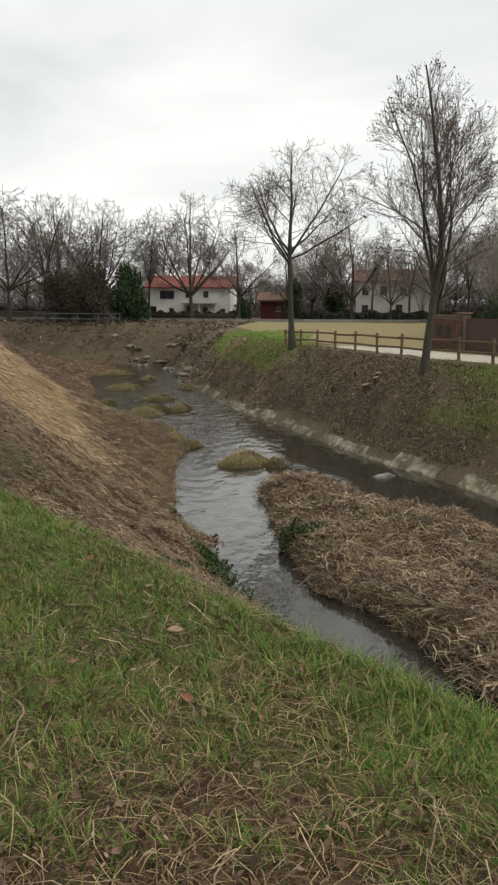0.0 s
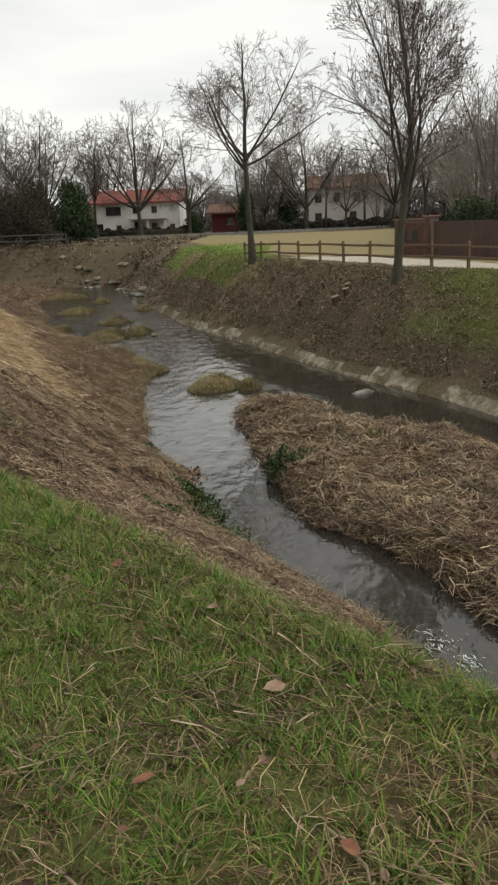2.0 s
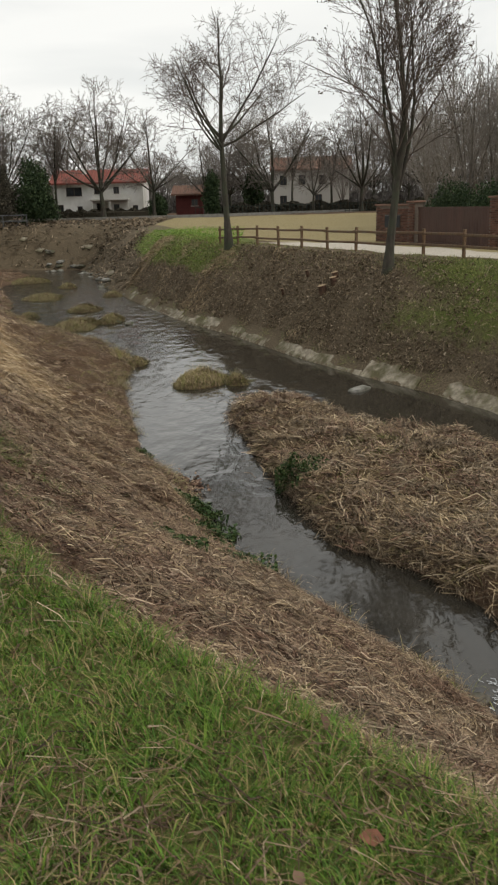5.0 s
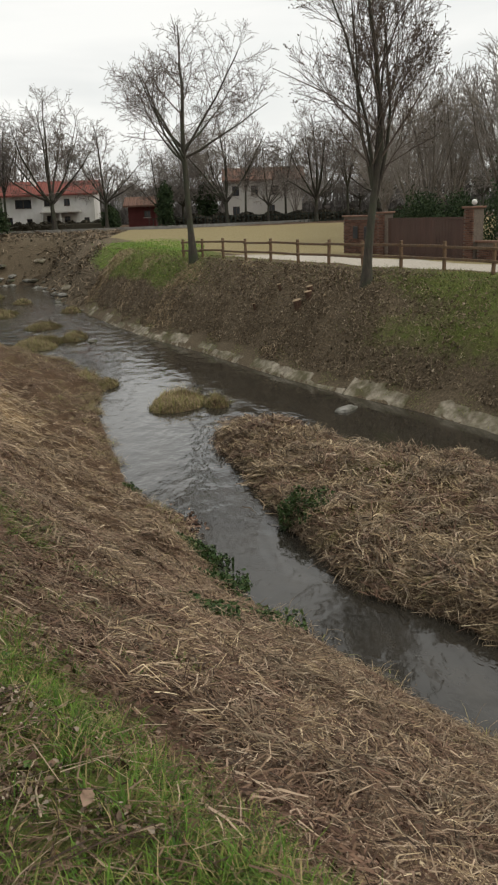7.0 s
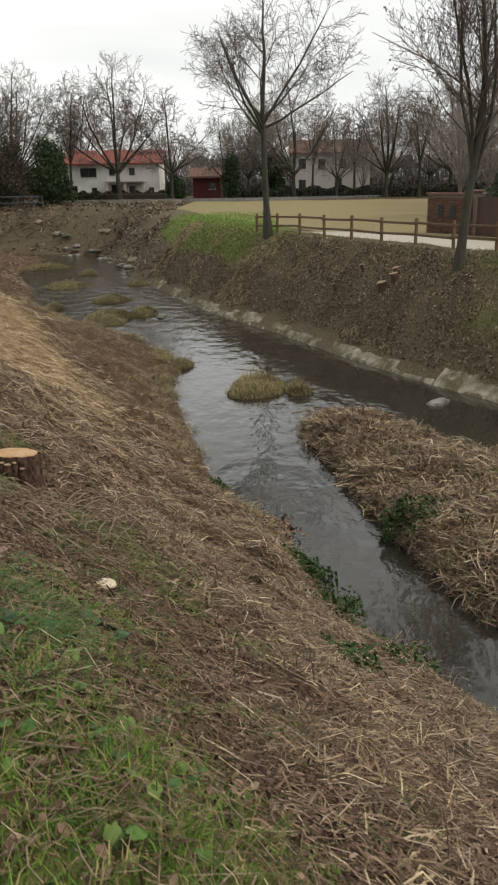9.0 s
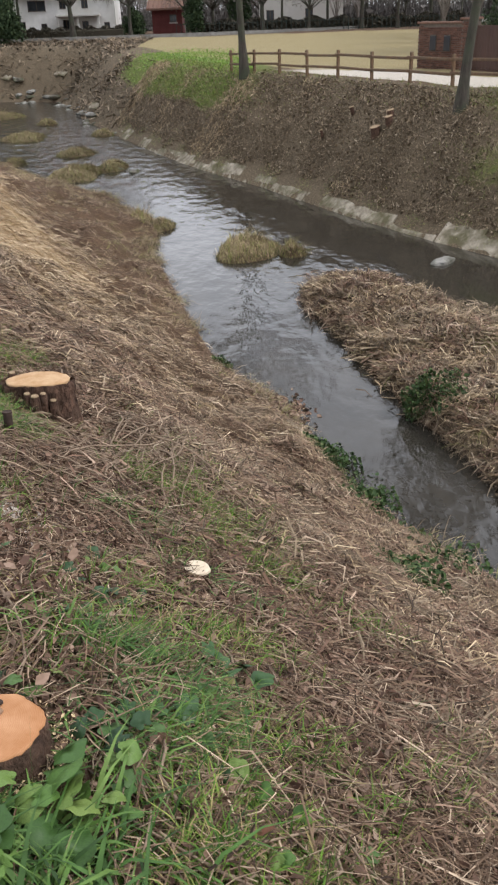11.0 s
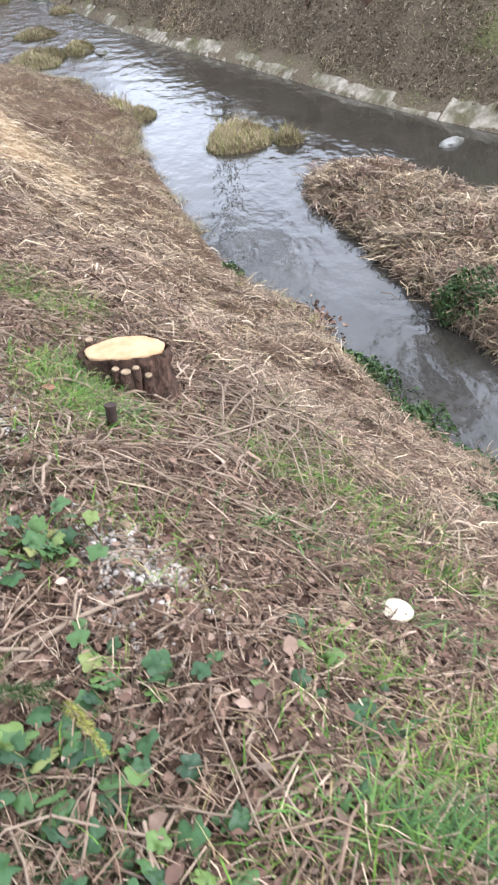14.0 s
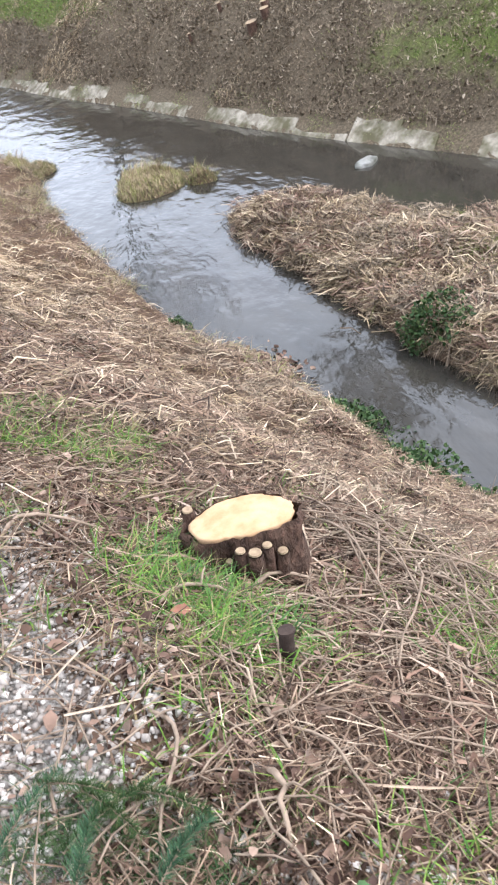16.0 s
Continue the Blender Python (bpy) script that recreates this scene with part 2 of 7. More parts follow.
MAT["thatch"] = island_mat("short_thatch", [(0, (0.035, 0.026, 0.013)), (0.3, (0.075, 0.11, 0.018)), (0.48, (0.14, 0.095, 0.045)), (0.8, (0.28, 0.18, 0.092)), (1, (0.44, 0.33, 0.18))], 0.75)
MAT["reed"] = island_mat("pale_reed", [(0, (0.08, 0.05, 0.028)), (0.4, (0.25, 0.175, 0.1)), (0.8, (0.48, 0.36, 0.215)), (1, (0.72, 0.58, 0.38))], 0.75)

MAT["red_leaf"] = plain("fallen_red_leaf", (0.15, 0.06, 0.036), (0.27, 0.12, 0.072), 30, 0.7, 0.2, 0.002)
MAT["tan_leaf"] = plain("fallen_tan_leaf", (0.19, 0.12, 0.08), (0.31, 0.21, 0.15), 30, 0.75, 0.2, 0.002)

MAT["lush"] = island_mat("lush_blade", [(0, (0.025, 0.06, 0.013)), (0.6, (0.075, 0.16, 0.03)), (1, (0.15, 0.235, 0.055))], 0.55, 0.3)
MAT["lime_needle"] = island_mat("fresh_needle", [(0, (0.22, 0.23, 0.04)), (1, (0.42, 0.4, 0.1))], 0.6)
MAT["rim_moss"] = island_mat("rim_moss", [(0, (0.035, 0.032, 0.016)), (0.6, (0.09, 0.085, 0.03)), (1, (0.17, 0.16, 0.055))], 0.85)
MAT["golden_dry"] = island_mat("golden_dry_grass", [(0, (0.13, 0.085, 0.04)), (0.5, (0.28, 0.2, 0.1)), (1, (0.5, 0.38, 0.21))], 0.75)
MAT["white_cut"] = plain("white_cut_wood", (0.5, 0.4, 0.28), (0.68, 0.58, 0.44), 40, 0.75, 0.2, 0.003)
MAT["foam"] = plain("white_foam", (0.55, 0.57, 0.58), (0.75, 0.77, 0.78), 30, 0.6, 0.4, 0.01)

MAT["vivid"] = island_mat("vivid_grass", [(0, (0.08, 0.17, 0.015)), (0.6, (0.16, 0.3, 0.028)), (1, (0.28, 0.37, 0.06))], 0.6)

# water: dark and shallow, glassy in the slack reaches, chopped where it runs fast
m, n, l, p = base_mat("stream_water", 0.06, 0.0, 0.5)
p.inputs["IOR"].default_value = 1.5
wide = noise_fac(n, l, 0.9, 4, (1.6, 0.7, 1.0))
l.new(ramp(n, l, wide, [(0.3, (0.022, 0.02, 0.016)), (0.7, (0.042, 0.037, 0.029))]), p.inputs["Base Color"])
fast = n.new("ShaderNodeAttribute")
fast.attribute_name = "fast"
swell = noise_fac(n, l, 1.0, 1.5, (1.9, 1.0, 1.0), 0.4)
ripple = noise_fac(n, l, 1.0, 2.0, (6.0, 3.2, 1.0), 0.5)
both = n.new("ShaderNodeMath")
both.operation = "MULTIPLY_ADD"
l.new(ripple, both.inputs[0])
both.inputs[1].default_value = 0.32
l.new(swell, both.inputs[2])
chop = n.new("ShaderNodeMath")
chop.operation = "MULTIPLY"
l.new(both.outputs[0], chop.inputs[0])
l.new(fast.outputs["Fac"], chop.inputs[1])
bump(n, l, p, chop.outputs[0], 0.6, 0.11)
rough_ = n.new("ShaderNodeMapRange")
rough_.inputs["From Min"].default_value, rough_.inputs["From Max"].default_value = 0.6, 1.2
rough_.inputs["To Min"].default_value, rough_.inputs["To Max"].default_value = 0.06, 0.1
l.new(fast.outputs["Fac"], rough_.inputs["Value"])
l.new(rough_.outputs["Result"], p.inputs["Roughness"])
MAT["water"] = m

# ground: soil and dead growth, with grass, litter, gravel and lawn laid by named masks
m, n, l, p = base_mat("bank_ground", 0.95, 0.0, 0.15)


def mask(name, jitter=0.35, scale=3.0):
    at = n.new("ShaderNodeAttribute")
    at.attribute_name = name
    jig = noise_fac(n, l, scale, 4)
    ma = n.new("ShaderNodeMath")
    ma.operation = "MULTIPLY_ADD"
    l.new(jig, ma.inputs[0])
    ma.inputs[1].default_value, ma.inputs[2].default_value = 2 * jitter, -jitter
    ad = n.new("ShaderNodeMath")
    l.new(ma.outputs[0], ad.inputs[0])
    l.new(at.outputs["Fac"], ad.inputs[1])
    mr = n.new("ShaderNodeMapRange")
    mr.inputs["From Min"].default_value, mr.inputs["From Max"].default_value = 0.35, 0.65
    l.new(ad.outputs[0], mr.inputs["Value"])
    return mr.outputs["Result"]


fine = noise_fac(n, l, 14, 6, None, 0.7)
mid = noise_fac(n, l, 2.2, 5)
soil = mixc(n, l, mid, ramp(n, l, fine, [(0.3, (0.035, 0.022, 0.014)), (0.7, (0.2, 0.125, 0.078))]), ramp(n, l, fine, [(0.3, (0.03, 0.02, 0.013)), (0.7, (0.14, 0.09, 0.056))]))
turf = mixc(n, l, mid, ramp(n, l, fine, [(0.3, (0.045, 0.085, 0.014)), (0.7, (0.12, 0.19, 0.03))]), ramp(n, l, fine, [(0.3, (0.08, 0.07, 0.03)), (0.7, (0.19, 0.165, 0.07))]))
lawn = mixc(n, l, mid, ramp(n, l, fine, [(0.3, (0.2, 0.155, 0.08)), (0.7, (0.35, 0.28, 0.155))]), ramp(n, l, fine, [(0.3, (0.17, 0.145, 0.068)), (0.7, (0.29, 0.245, 0.125))]))
grit = ramp(n, l, noise_fac(n, l, 60, 4), [(0.35, (0.1, 0.082, 0.065)), (0.65, (0.36, 0.33, 0.29))])
pale = ramp(n, l, noise_fac(n, l, 9, 5), [(0.3, (0.4, 0.36, 0.3)), (0.7, (0.55, 0.5, 0.43))])
dusk = mixc(n, l, mid, ramp(n, l, fine, [(0.3, (0.042, 0.032, 0.021)), (0.7, (0.23, 0.17, 0.11))]), ramp(n, l, fine, [(0.3, (0.035, 0.03, 0.02)), (0.7, (0.19, 0.152, 0.1))]))
gold = ramp(n, l, noise_fac(n, l, 6, 5, (6, 1.5, 1.5)), [(0.3, (0.18, 0.12, 0.062)), (0.7, (0.52, 0.375, 0.215))])
col = mixc(n, l, mask("dark_litter"), soil, dusk)
col = mixc(n, l, mask("golden"), col, gold)
col = mixc(n, l, mask("green"), col, turf)
col = mixc(n, l, mask("lawn", 0.15, 0.6), col, lawn)
col = mixc(n, l, mask("gravel"), col, grit)
col = mixc(n, l, mask("lane", 0.15, 1.5), col, pale)
l.new(col, p.inputs["Base Color"])
bump(n, l, p, fine, 0.9, 0.05)
MAT["ground"] = m

# ---- mesh helpers ----


def mesh_of(name, verts, faces):
    me = bpy.data.meshes.new(name)
    verts = np.asarray(verts, np.float32).reshape(-1, 3)
    if isinstance(faces, np.ndarray):
        k, cnt = faces.shape[1], faces.shape[0]
        me.vertices.add(len(verts))
        me.vertices.foreach_set("co", verts.ravel())
        me.loops.add(k * cnt)
        me.loops.foreach_set("vertex_index", faces.astype(np.int32).ravel())
        me.polygons.add(cnt)
        me.polygons.foreach_set("loop_start", np.arange(0, k * cnt, k, dtype=np.int32))
        me.update(calc_edges=True)
    else:
        me.from_pydata(verts.tolist(), [], faces)
        me.update()
    return me


def smooth(me):
    me.polygons.foreach_set("use_smooth", np.ones(len(me.polygons), bool))
    return me


def part(name, data, material, parent=None, label=""):
    """Links a mesh or a bmesh as one object under a thing or a part."""
    if isinstance(data, bmesh.types.BMesh):
        me = bpy.data.meshes.new(name)
        data.normal_update()
        data.to_mesh(me)
        data.free()
        data = me
    if material is not None and not data.materials:
        data.materials.append(material)
    ob = new(name, data)
    ob.parent = parent
    return tagged(ob, label)


def thing(name, m, label, category, group="", kind=""):
    ob = new(name)
    ob.empty_display_size = 0.1
    ob.matrix_world = m
    return tagged(ob, label, category, group, kind)


def box(bm, x0, x1, y0, y1, z0, z1, bevel=0.0):
    r = bmesh.ops.create_cube(bm, size=1.0, matrix=Matrix.Translation(((x0 + x1) / 2, (y0 + y1) / 2, (z0 + z1) / 2)) @ Matrix.Diagonal((x1 - x0, y1 - y0, z1 - z0, 1)))
    if bevel:
        edges = {e for v in r["verts"] for e in v.link_edges}
        bmesh.ops.bevel(bm, geom=list(edges), offset=bevel, segments=1, affect="EDGES")
    return bm


def boxed(*a, bevel=0.0):
    return box(bmesh.new(), *a, bevel=bevel)


def tubes(lines, sides):
    """Tapered tubes along polylines: each line is (points, radii)."""
    vs, fs, base = [], [], 0
    ang = np.arange(sides) * 2 * np.pi / sides
    ring = np.stack([np.cos(ang), np.sin(ang)], 1)
    for pts, rad in lines:
        pts = np.asarray(pts, float)
        k = len(pts)
        d = np.gradient(pts, axis=0)
        d /= np.linalg.norm(d, axis=1, keepdims=True) + 1e-9
        ref = np.where(np.abs(d[:, 2:3]) < 0.9, [[0, 0, 1.0]], [[1.0, 0, 0]])
        u = np.cross(d, ref)
        u /= np.linalg.norm(u, axis=1, keepdims=True) + 1e-9
        v = np.cross(d, u)
        rr = np.asarray(rad, float)[:, None, None]
        vs.append((pts[:, None] + rr * (ring[None, :, :1] * u[:, None] + ring[None, :, 1:] * v[:, None])).reshape(-1, 3))
        a = np.arange(k - 1)[:, None] * sides + np.arange(sides)[None]
        b = np.arange(k - 1)[:, None] * sides + (np.arange(sides)[None] + 1) % sides
        fs.append(np.stack([a, b, b + sides, a + sides], -1).reshape(-1, 4) + base)
        base += k * sides
    return np.concatenate(vs), np.concatenate(fs)


# ---- the lie of the land ----
P0 = np.array([6.04, -1.9])
ALONG, ACROSS = np.array([-0.533, 0.846]), np.array([0.846, 0.533])
LEFT_EDGE = np.array([(22, -22), (10.6, 3), (8.3, 7), (6.9, 9.37), (6.34, 10.5), (5.05, 12.3), (3.53, 14.7), (2.42, 18), (1.2, 20.8), (0.5, 24), (-0.7, 29.5), (-0.75, 32.8), (-3, 38.2), (-5.3, 40.5), (-10, 47.7), (-12.6, 56.5), (-16.3, 66), (-17.2, 74), (-17.2, 79.5), (-24, 80.5), (-50, 87), (-400, 172)])
RIGHT_TOE = np.array([(22, -22), (14.2, 5), (13.2, 12), (11.9, 20.5), (10.7, 24), (9.2, 26.8), (7.4, 29.7), (5.5, 33.2), (2.5, 39.7), (0.2, 44), (-2.2, 49.5), (-4.1, 54.4), (-6.3, 60.5), (-8.6, 66.8), (-11, 76), (-13.2, 83), (-17, 85.2), (-26, 86.2), (-50, 95), (-400, 181)])

ISLAND = np.array([(3.15, 25.4), (3.5, 23), (4.15, 20), (4.55, 17.9), (5.1, 16), (5.7, 14.7), (6.5, 13.75), (7.2, 12.6), (7.7, 11.8), (8.1, 10.9), (8.5, 10), (8.9, 8.6), (9.3, 6), (9.9, 6.2), (10.2, 9), (10.4, 12), (10.5, 14.5), (10.6, 16.8), (10.1, 18.9), (9.3, 21.3), (8.3, 21.5), (7.1, 22.4), (6.1, 23.6), (4.6, 25.3), (3.9, 25.7), (3.15, 25.4)])[::-1]
ISLETS = [(2.0, 29.3, 0.95, 1.5), (3.3, 28.55, 0.4, 0.3), (-1.1, 32.9, 0.65, 0.8), (-5.4, 43.6, 1.15, 1.8), (-3.9, 45.4, 0.6, 1.2), (-6.5, 50.4, 1.0, 1.1), (-10.7, 57.4, 1.3, 1.6), (-9.0, 47.5, 0.5, 0.6), (-15.3, 71, 1.8, 1.6), (-6.1, 58.3, 0.65, 0.9), (-10.8, 65.2, 0.6, 0.7)]


def side_dist(x, y, poly):
    """Signed distance to a line of points, positive to its left."""
    best, sign = np.full(x.shape, 1e9), np.ones(x.shape)
    for (ax, ay), (bx, by) in zip(poly[:-1], poly[1:]):
        ux, uy = bx - ax, by - ay
        t = np.clip(((x - ax) * ux + (y - ay) * uy) / (ux * ux + uy * uy), 0, 1)
        d = np.hypot(x - ax - t * ux, y - ay - t * uy)
        s = np.sign(ux * (y - ay) - uy * (x - ax))
        near = d < best
        best, sign = np.where(near, d, best), np.where(near, s, sign)
    return best * np.where(sign == 0, 1, sign)


def bank_sd(x, y):
    return (x - P0[0]) * ALONG[0] + (y - P0[1]) * ALONG[1], (x - P0[0]) * ACROSS[0] + (y - P0[1]) * ACROSS[1]


def at_sd(s, d):
    return P0[0] + s * ALONG[0] + d * ACROSS[0], P0[1] + s * ALONG[1] + d * ACROSS[1]


def waves(x, y, k, seed):
    """Smooth unevenness from a few crossing waves."""
    rng, out = np.random.RandomState(seed), 0
    for _ in range(7):
        a, f, ph = rng.rand() * 6.28, k * (0.6 + rng.rand()), rng.rand() * 6.28
        out = out + np.sin(f * (x * np.cos(a) + y * np.sin(a)) + ph)
    return out / 7


def island_in(x, y):
    """How far inside the island's ragged outline."""
    return -side_dist(x, y, ISLAND) + 0.28 * waves(x, y, 1.6, 93) + 0.1 * waves(x, y, 5.0, 94)


def land(x, y):
    x, y = np.asarray(x, float), np.asarray(y, float)
    el, er = side_dist(x, y, LEFT_EDGE), -side_dist(x, y, RIGHT_TOE)
    s, d = bank_sd(x, y)
    crest = np.interp(s, [2.5, 3.5, 4.5, 5.5, 6.5, 8, 11, 13, 16, 28, 43, 55, 400], [2.25, 1.95, 1.65, 1.4, 1.1, 0.6, 0.55, 0.75, 1.0, 2.2, 5.3, 7.5, 7.5])
    top = np.interp(s, [4, 6.5, 8.5, 10.5, 12, 400], [4.2, 4.32, 4.6, 4.62, 4.5, 4.5])
    t = np.clip(el / np.maximum(el + np.maximum(d - crest, 0), 3.2), 0, 1)
    near = np.interp(t, [0, 0.03, 0.5, 0.8, 1], [-0.03, 0.035, 0.485, 0.785, 1])
    full = np.interp(t, [0, 0.03, 0.5, 0.75, 0.87, 1], [-0.03, 0.035, 0.5, 0.8, 0.905, 1])
    bulge = np.clip((s - 10.3) / 1.5, 0, 1)
    near = near * (1 - bulge) + full * bulge
    far = np.interp(t, [0, 0.03, 0.3, 0.6, 1], [-0.03, 0.03, 0.19, 0.5, 1])
    w = np.clip((s - 17) / 12, 0, 1)
    zl = top * (near * (1 - w) + far * w) + np.clip((crest - d) * 0.06, 0, 0.15) * (t > 0.999)
    rise = np.clip((y - 52) * 0.0135, 0, 0.75)
    zr = np.interp(er, [0, 0.25, 1.1, 2.2, 3.3, 4.0, 4.8, 9], [-0.05, 0.1, 0.75, 2.2, 3.15, 3.6, 3.75, 3.78]) + rise * np.clip(er / 5, 0, 1)
    rough = 0.05 * waves(x, y, 1.3, 1) + 0.03 * waves(x, y, 4.2, 2)
    lumps = 0.24 * waves(x, y, 2.1, 3) + 0.17 * waves(x, y, 5.0, 4)
    lump_l = lumps * np.clip((d - crest - 0.8) / 1.2, 0, 1) * np.clip(el / 0.6, 0, 1) * np.clip((s - 9.5) / 5, 0.35, 1.3)
    lump_r = 0.65 * lumps * np.clip(er - 0.9, 0, 1) * np.clip(4.2 - er, 0, 1)
    bed = -0.35 + 0.0 * x
    ins = island_in(x, y)
    bed = np.maximum(bed, np.where(ins > -0.3, np.interp(ins, [-0.3, 0, 0.18, 0.9, 2.0], [-0.35, 0.0, 0.24, 0.34, 0.4]) + 1.6 * rough + 0.16 * waves(x, y, 2.2, 91) + 0.07 * waves(x, y, 5.5, 95), -1))
    for cx, cy, rx, ry in ISLETS:
        q = np.hypot((x - cx) / rx, (y - cy) / ry) + 0.4 * waves(x, y, 2.0, 92)
        bed = np.maximum(bed, 0.28 * (1 - q ** 2) + 0.6 * rough * (q < 1.3))
    z = np.where(el > 0, zl + rough * np.clip(el, 0, 1) + lump_l, np.where(er > 0, zr + rough * np.clip(er * 0.7, 0, 1.2) + lump_r, bed))
    return z


def h(x, y):
    return float(land(np.array([x]), np.array([y]))[0])

# ---- ground, water ----


def steps(lo, hi, *bands):
    """Grid lines: each band is (from, to, step); beyond them the step grows."""
    out = []
    for a, b, st in bands:
        out += list(np.arange(a, b, st))
    out.append(bands[-1][1])
    left, right, g = [bands[0][0]], [out[-1]], bands[0][2]
    while left[-1] > lo:
        g *= 1.25
        left.append(left[-1] - g)
    g = bands[-1][2]
    while right[-1] < hi:
        g *= 1.2
        right.append(right[-1] + g)
    return np.array(left[:0:-1] + out + right[1:])


gx = steps(-900, 900, (-30, -8, 0.7), (-8, 14, 0.16), (14, 30, 0.6))
gy = steps(-500, 1500, (-4, 18, 0.16), (18, 34, 0.25), (34, 60, 0.4), (60, 110, 0.8))
GX, GY = np.meshgrid(gx, gy)
GZ = land(GX, GY)
nx, ny = len(gx), len(gy)
idx = np.arange(nx * ny).reshape(ny, nx)
quads = np.stack([idx[:-1, :-1], idx[:-1, 1:], idx[1:, 1:], idx[1:, :-1]], -1).reshape(-1, 4)
ground_mesh = smooth(mesh_of("ground", np.stack([GX, GY, GZ], -1), quads))
el, er = side_dist(GX, GY, LEFT_EDGE), -side_dist(GX, GY, RIGHT_TOE)
S, D = bank_sd(GX, GY)


def soft(v, lo, hi):
    return np.clip((v - lo) / (hi - lo), 0, 1)


def pale_at(x, y):
    """Patches of pale chips in the turf beside the path."""
    return np.clip(np.exp(-(((x - 2.43) / 0.16) ** 2 + ((y - 4.95) / 0.12) ** 2)) + np.exp(-(((x - 2.55) / 0.16) ** 2 + ((y - 4.6) / 0.12) ** 2)) + 0.7 * np.exp(-(((x - 2.9) / 0.14) ** 2 + ((y - 4.5) / 0.08) ** 2)), 0, 1)


def green_at(s, d, x, y):
    """How grassy the top of the near bank is."""
    edge = np.interp(s, [0, 2.5, 3.5, 4.5, 5.5, 6.5, 8.5, 10.5, 13, 14], [2.9, 2.9, 2.65, 2.3, 1.85, 1.35, 1.15, 0.95, 0.7, -9])
    g = soft(edge - d, -0.25, 0.35)
    worn = np.interp(s, [0, 2.3, 3.2, 5, 8, 9.0, 9.7, 10.3, 15], [0.26, 0.36, 0.56, 0.74, 0.66, 0.55, 0.26, 0.06, 0.06])
    lush = np.exp(-((d - edge + 0.6) / 0.5) ** 2) * np.interp(s, [2, 5, 8, 9], [0.85, 0.75, 0.35, 0.0])
    g = g * (1 - 0.92 * pale_at(x, y))
    return g * np.clip(worn + lush + (0.6 * waves(x, y, 1.6, 6) + 0.8 * waves(x, y, 4.0, 5)) * np.minimum(worn * 1.5, 1), 0, 1)


def chip_at(s, d):
    """Small bare patches of pale gravel in the litter."""
    return np.exp(-(((s - 11.2) / 0.3) ** 2 + ((d - 0.6) / 0.17) ** 2))


def right_green(er, x, y):
    return np.clip(soft(er, 3.0, 3.8) * (1 - soft(er, 4.6, 5.4)) * soft(34 - y, -3, 3) * 0.8 + np.exp(-(((x + 1.2) / 4.6) ** 2 + ((y - 58) / 12.0) ** 2)) * soft(er + 0.5 * waves(x, y, 1.1, 34), 2.0, 2.9) * 2.4 + (0.75 + 0.5 * waves(x, y, 1.4, 35)) * soft(er, 0.9, 2.0) * soft(31.5 - y + 1.5 * waves(x, y, 0.9, 36), -1.5, 2.5) * (1 - soft(er, 5, 6)) * 0.8, 0, 1)


def gold_at(s, d):
    """A swathe of pale golden mown growth on the far part of the near bank."""
    mid_d = np.interp(s, [18, 24, 29, 40, 55, 70], [4.6, 5.2, 4.9, 6.1, 8.2, 9])
    return np.clip(np.exp(-(((s - 33) / np.where(s < 33, 8.5, 14)) ** 2)) * np.exp(-(((d - mid_d) / 2.0) ** 2)) * 1.9, 0, 1)


masks = {
    "green": np.where(el > 0, np.where(S > 14, soft(-1.9 - D, 0, 0.6) * 0.8, np.maximum(green_at(S, D, GX, GY), soft(-1.9 - D, 0, 0.6) * 0.6)), np.where(er > 0, right_green(er, GX, GY), 0.25)),
    "dark_litter": np.where(er > 0, 1 - soft(er, 4.6, 5.5) * soft(60 - GY, -4, 4), 0) * (er < 30),
    "golden": np.where(el > 0, gold_at(S, D), 0),
    "lawn": np.where((er > 6.5), soft(er, 6.5, 7.5) * soft(103 - GY, 0, 2), 0) * (GX > -6),
    "lane": np.where(er > 0, soft(er, 5.3, 5.7) * (1 - soft(er, 8.0, 8.8)) * soft(47 - GY, -6, 2), 0),
    "gravel": np.where(el > 0, soft(np.interp(S, [11.5, 12, 13, 14], [0.3, 0.5, 0.78, 0.8]) - D, -0.1, 0.2) * soft(S, 11.6, 12.2) * soft(D, -2.2, -1.8) * soft(30 - S, 0, 4) + 0.85 * np.exp(-(((S - 11.2) / 0.32) ** 2 + ((D - 0.6) / 0.16) ** 2)), 0),
}
for key, value in masks.items():
    ground_mesh.attributes.new(key, "FLOAT", "POINT").data.foreach_set("value", value.astype(np.float32).ravel())
tagged(part("ground", ground_mesh, MAT["ground"]), "grassy and littered earth banks of a stream and flat land beyond", "ground", kind="structure")

wx, wy = steps(-80, 42, (-20, 16, 0.8)), steps(-30, 140, (0, 92, 0.8))
WX, WY = np.meshgrid(wx, wy)
idx = np.arange(WX.size).reshape(WX.shape)
water_mesh = smooth(mesh_of("water", np.stack([WX, WY, 0 * WX], -1), np.stack([idx[:-1, :-1], idx[:-1, 1:], idx[1:, 1:], idx[1:, :-1]], -1).reshape(-1, 4)))
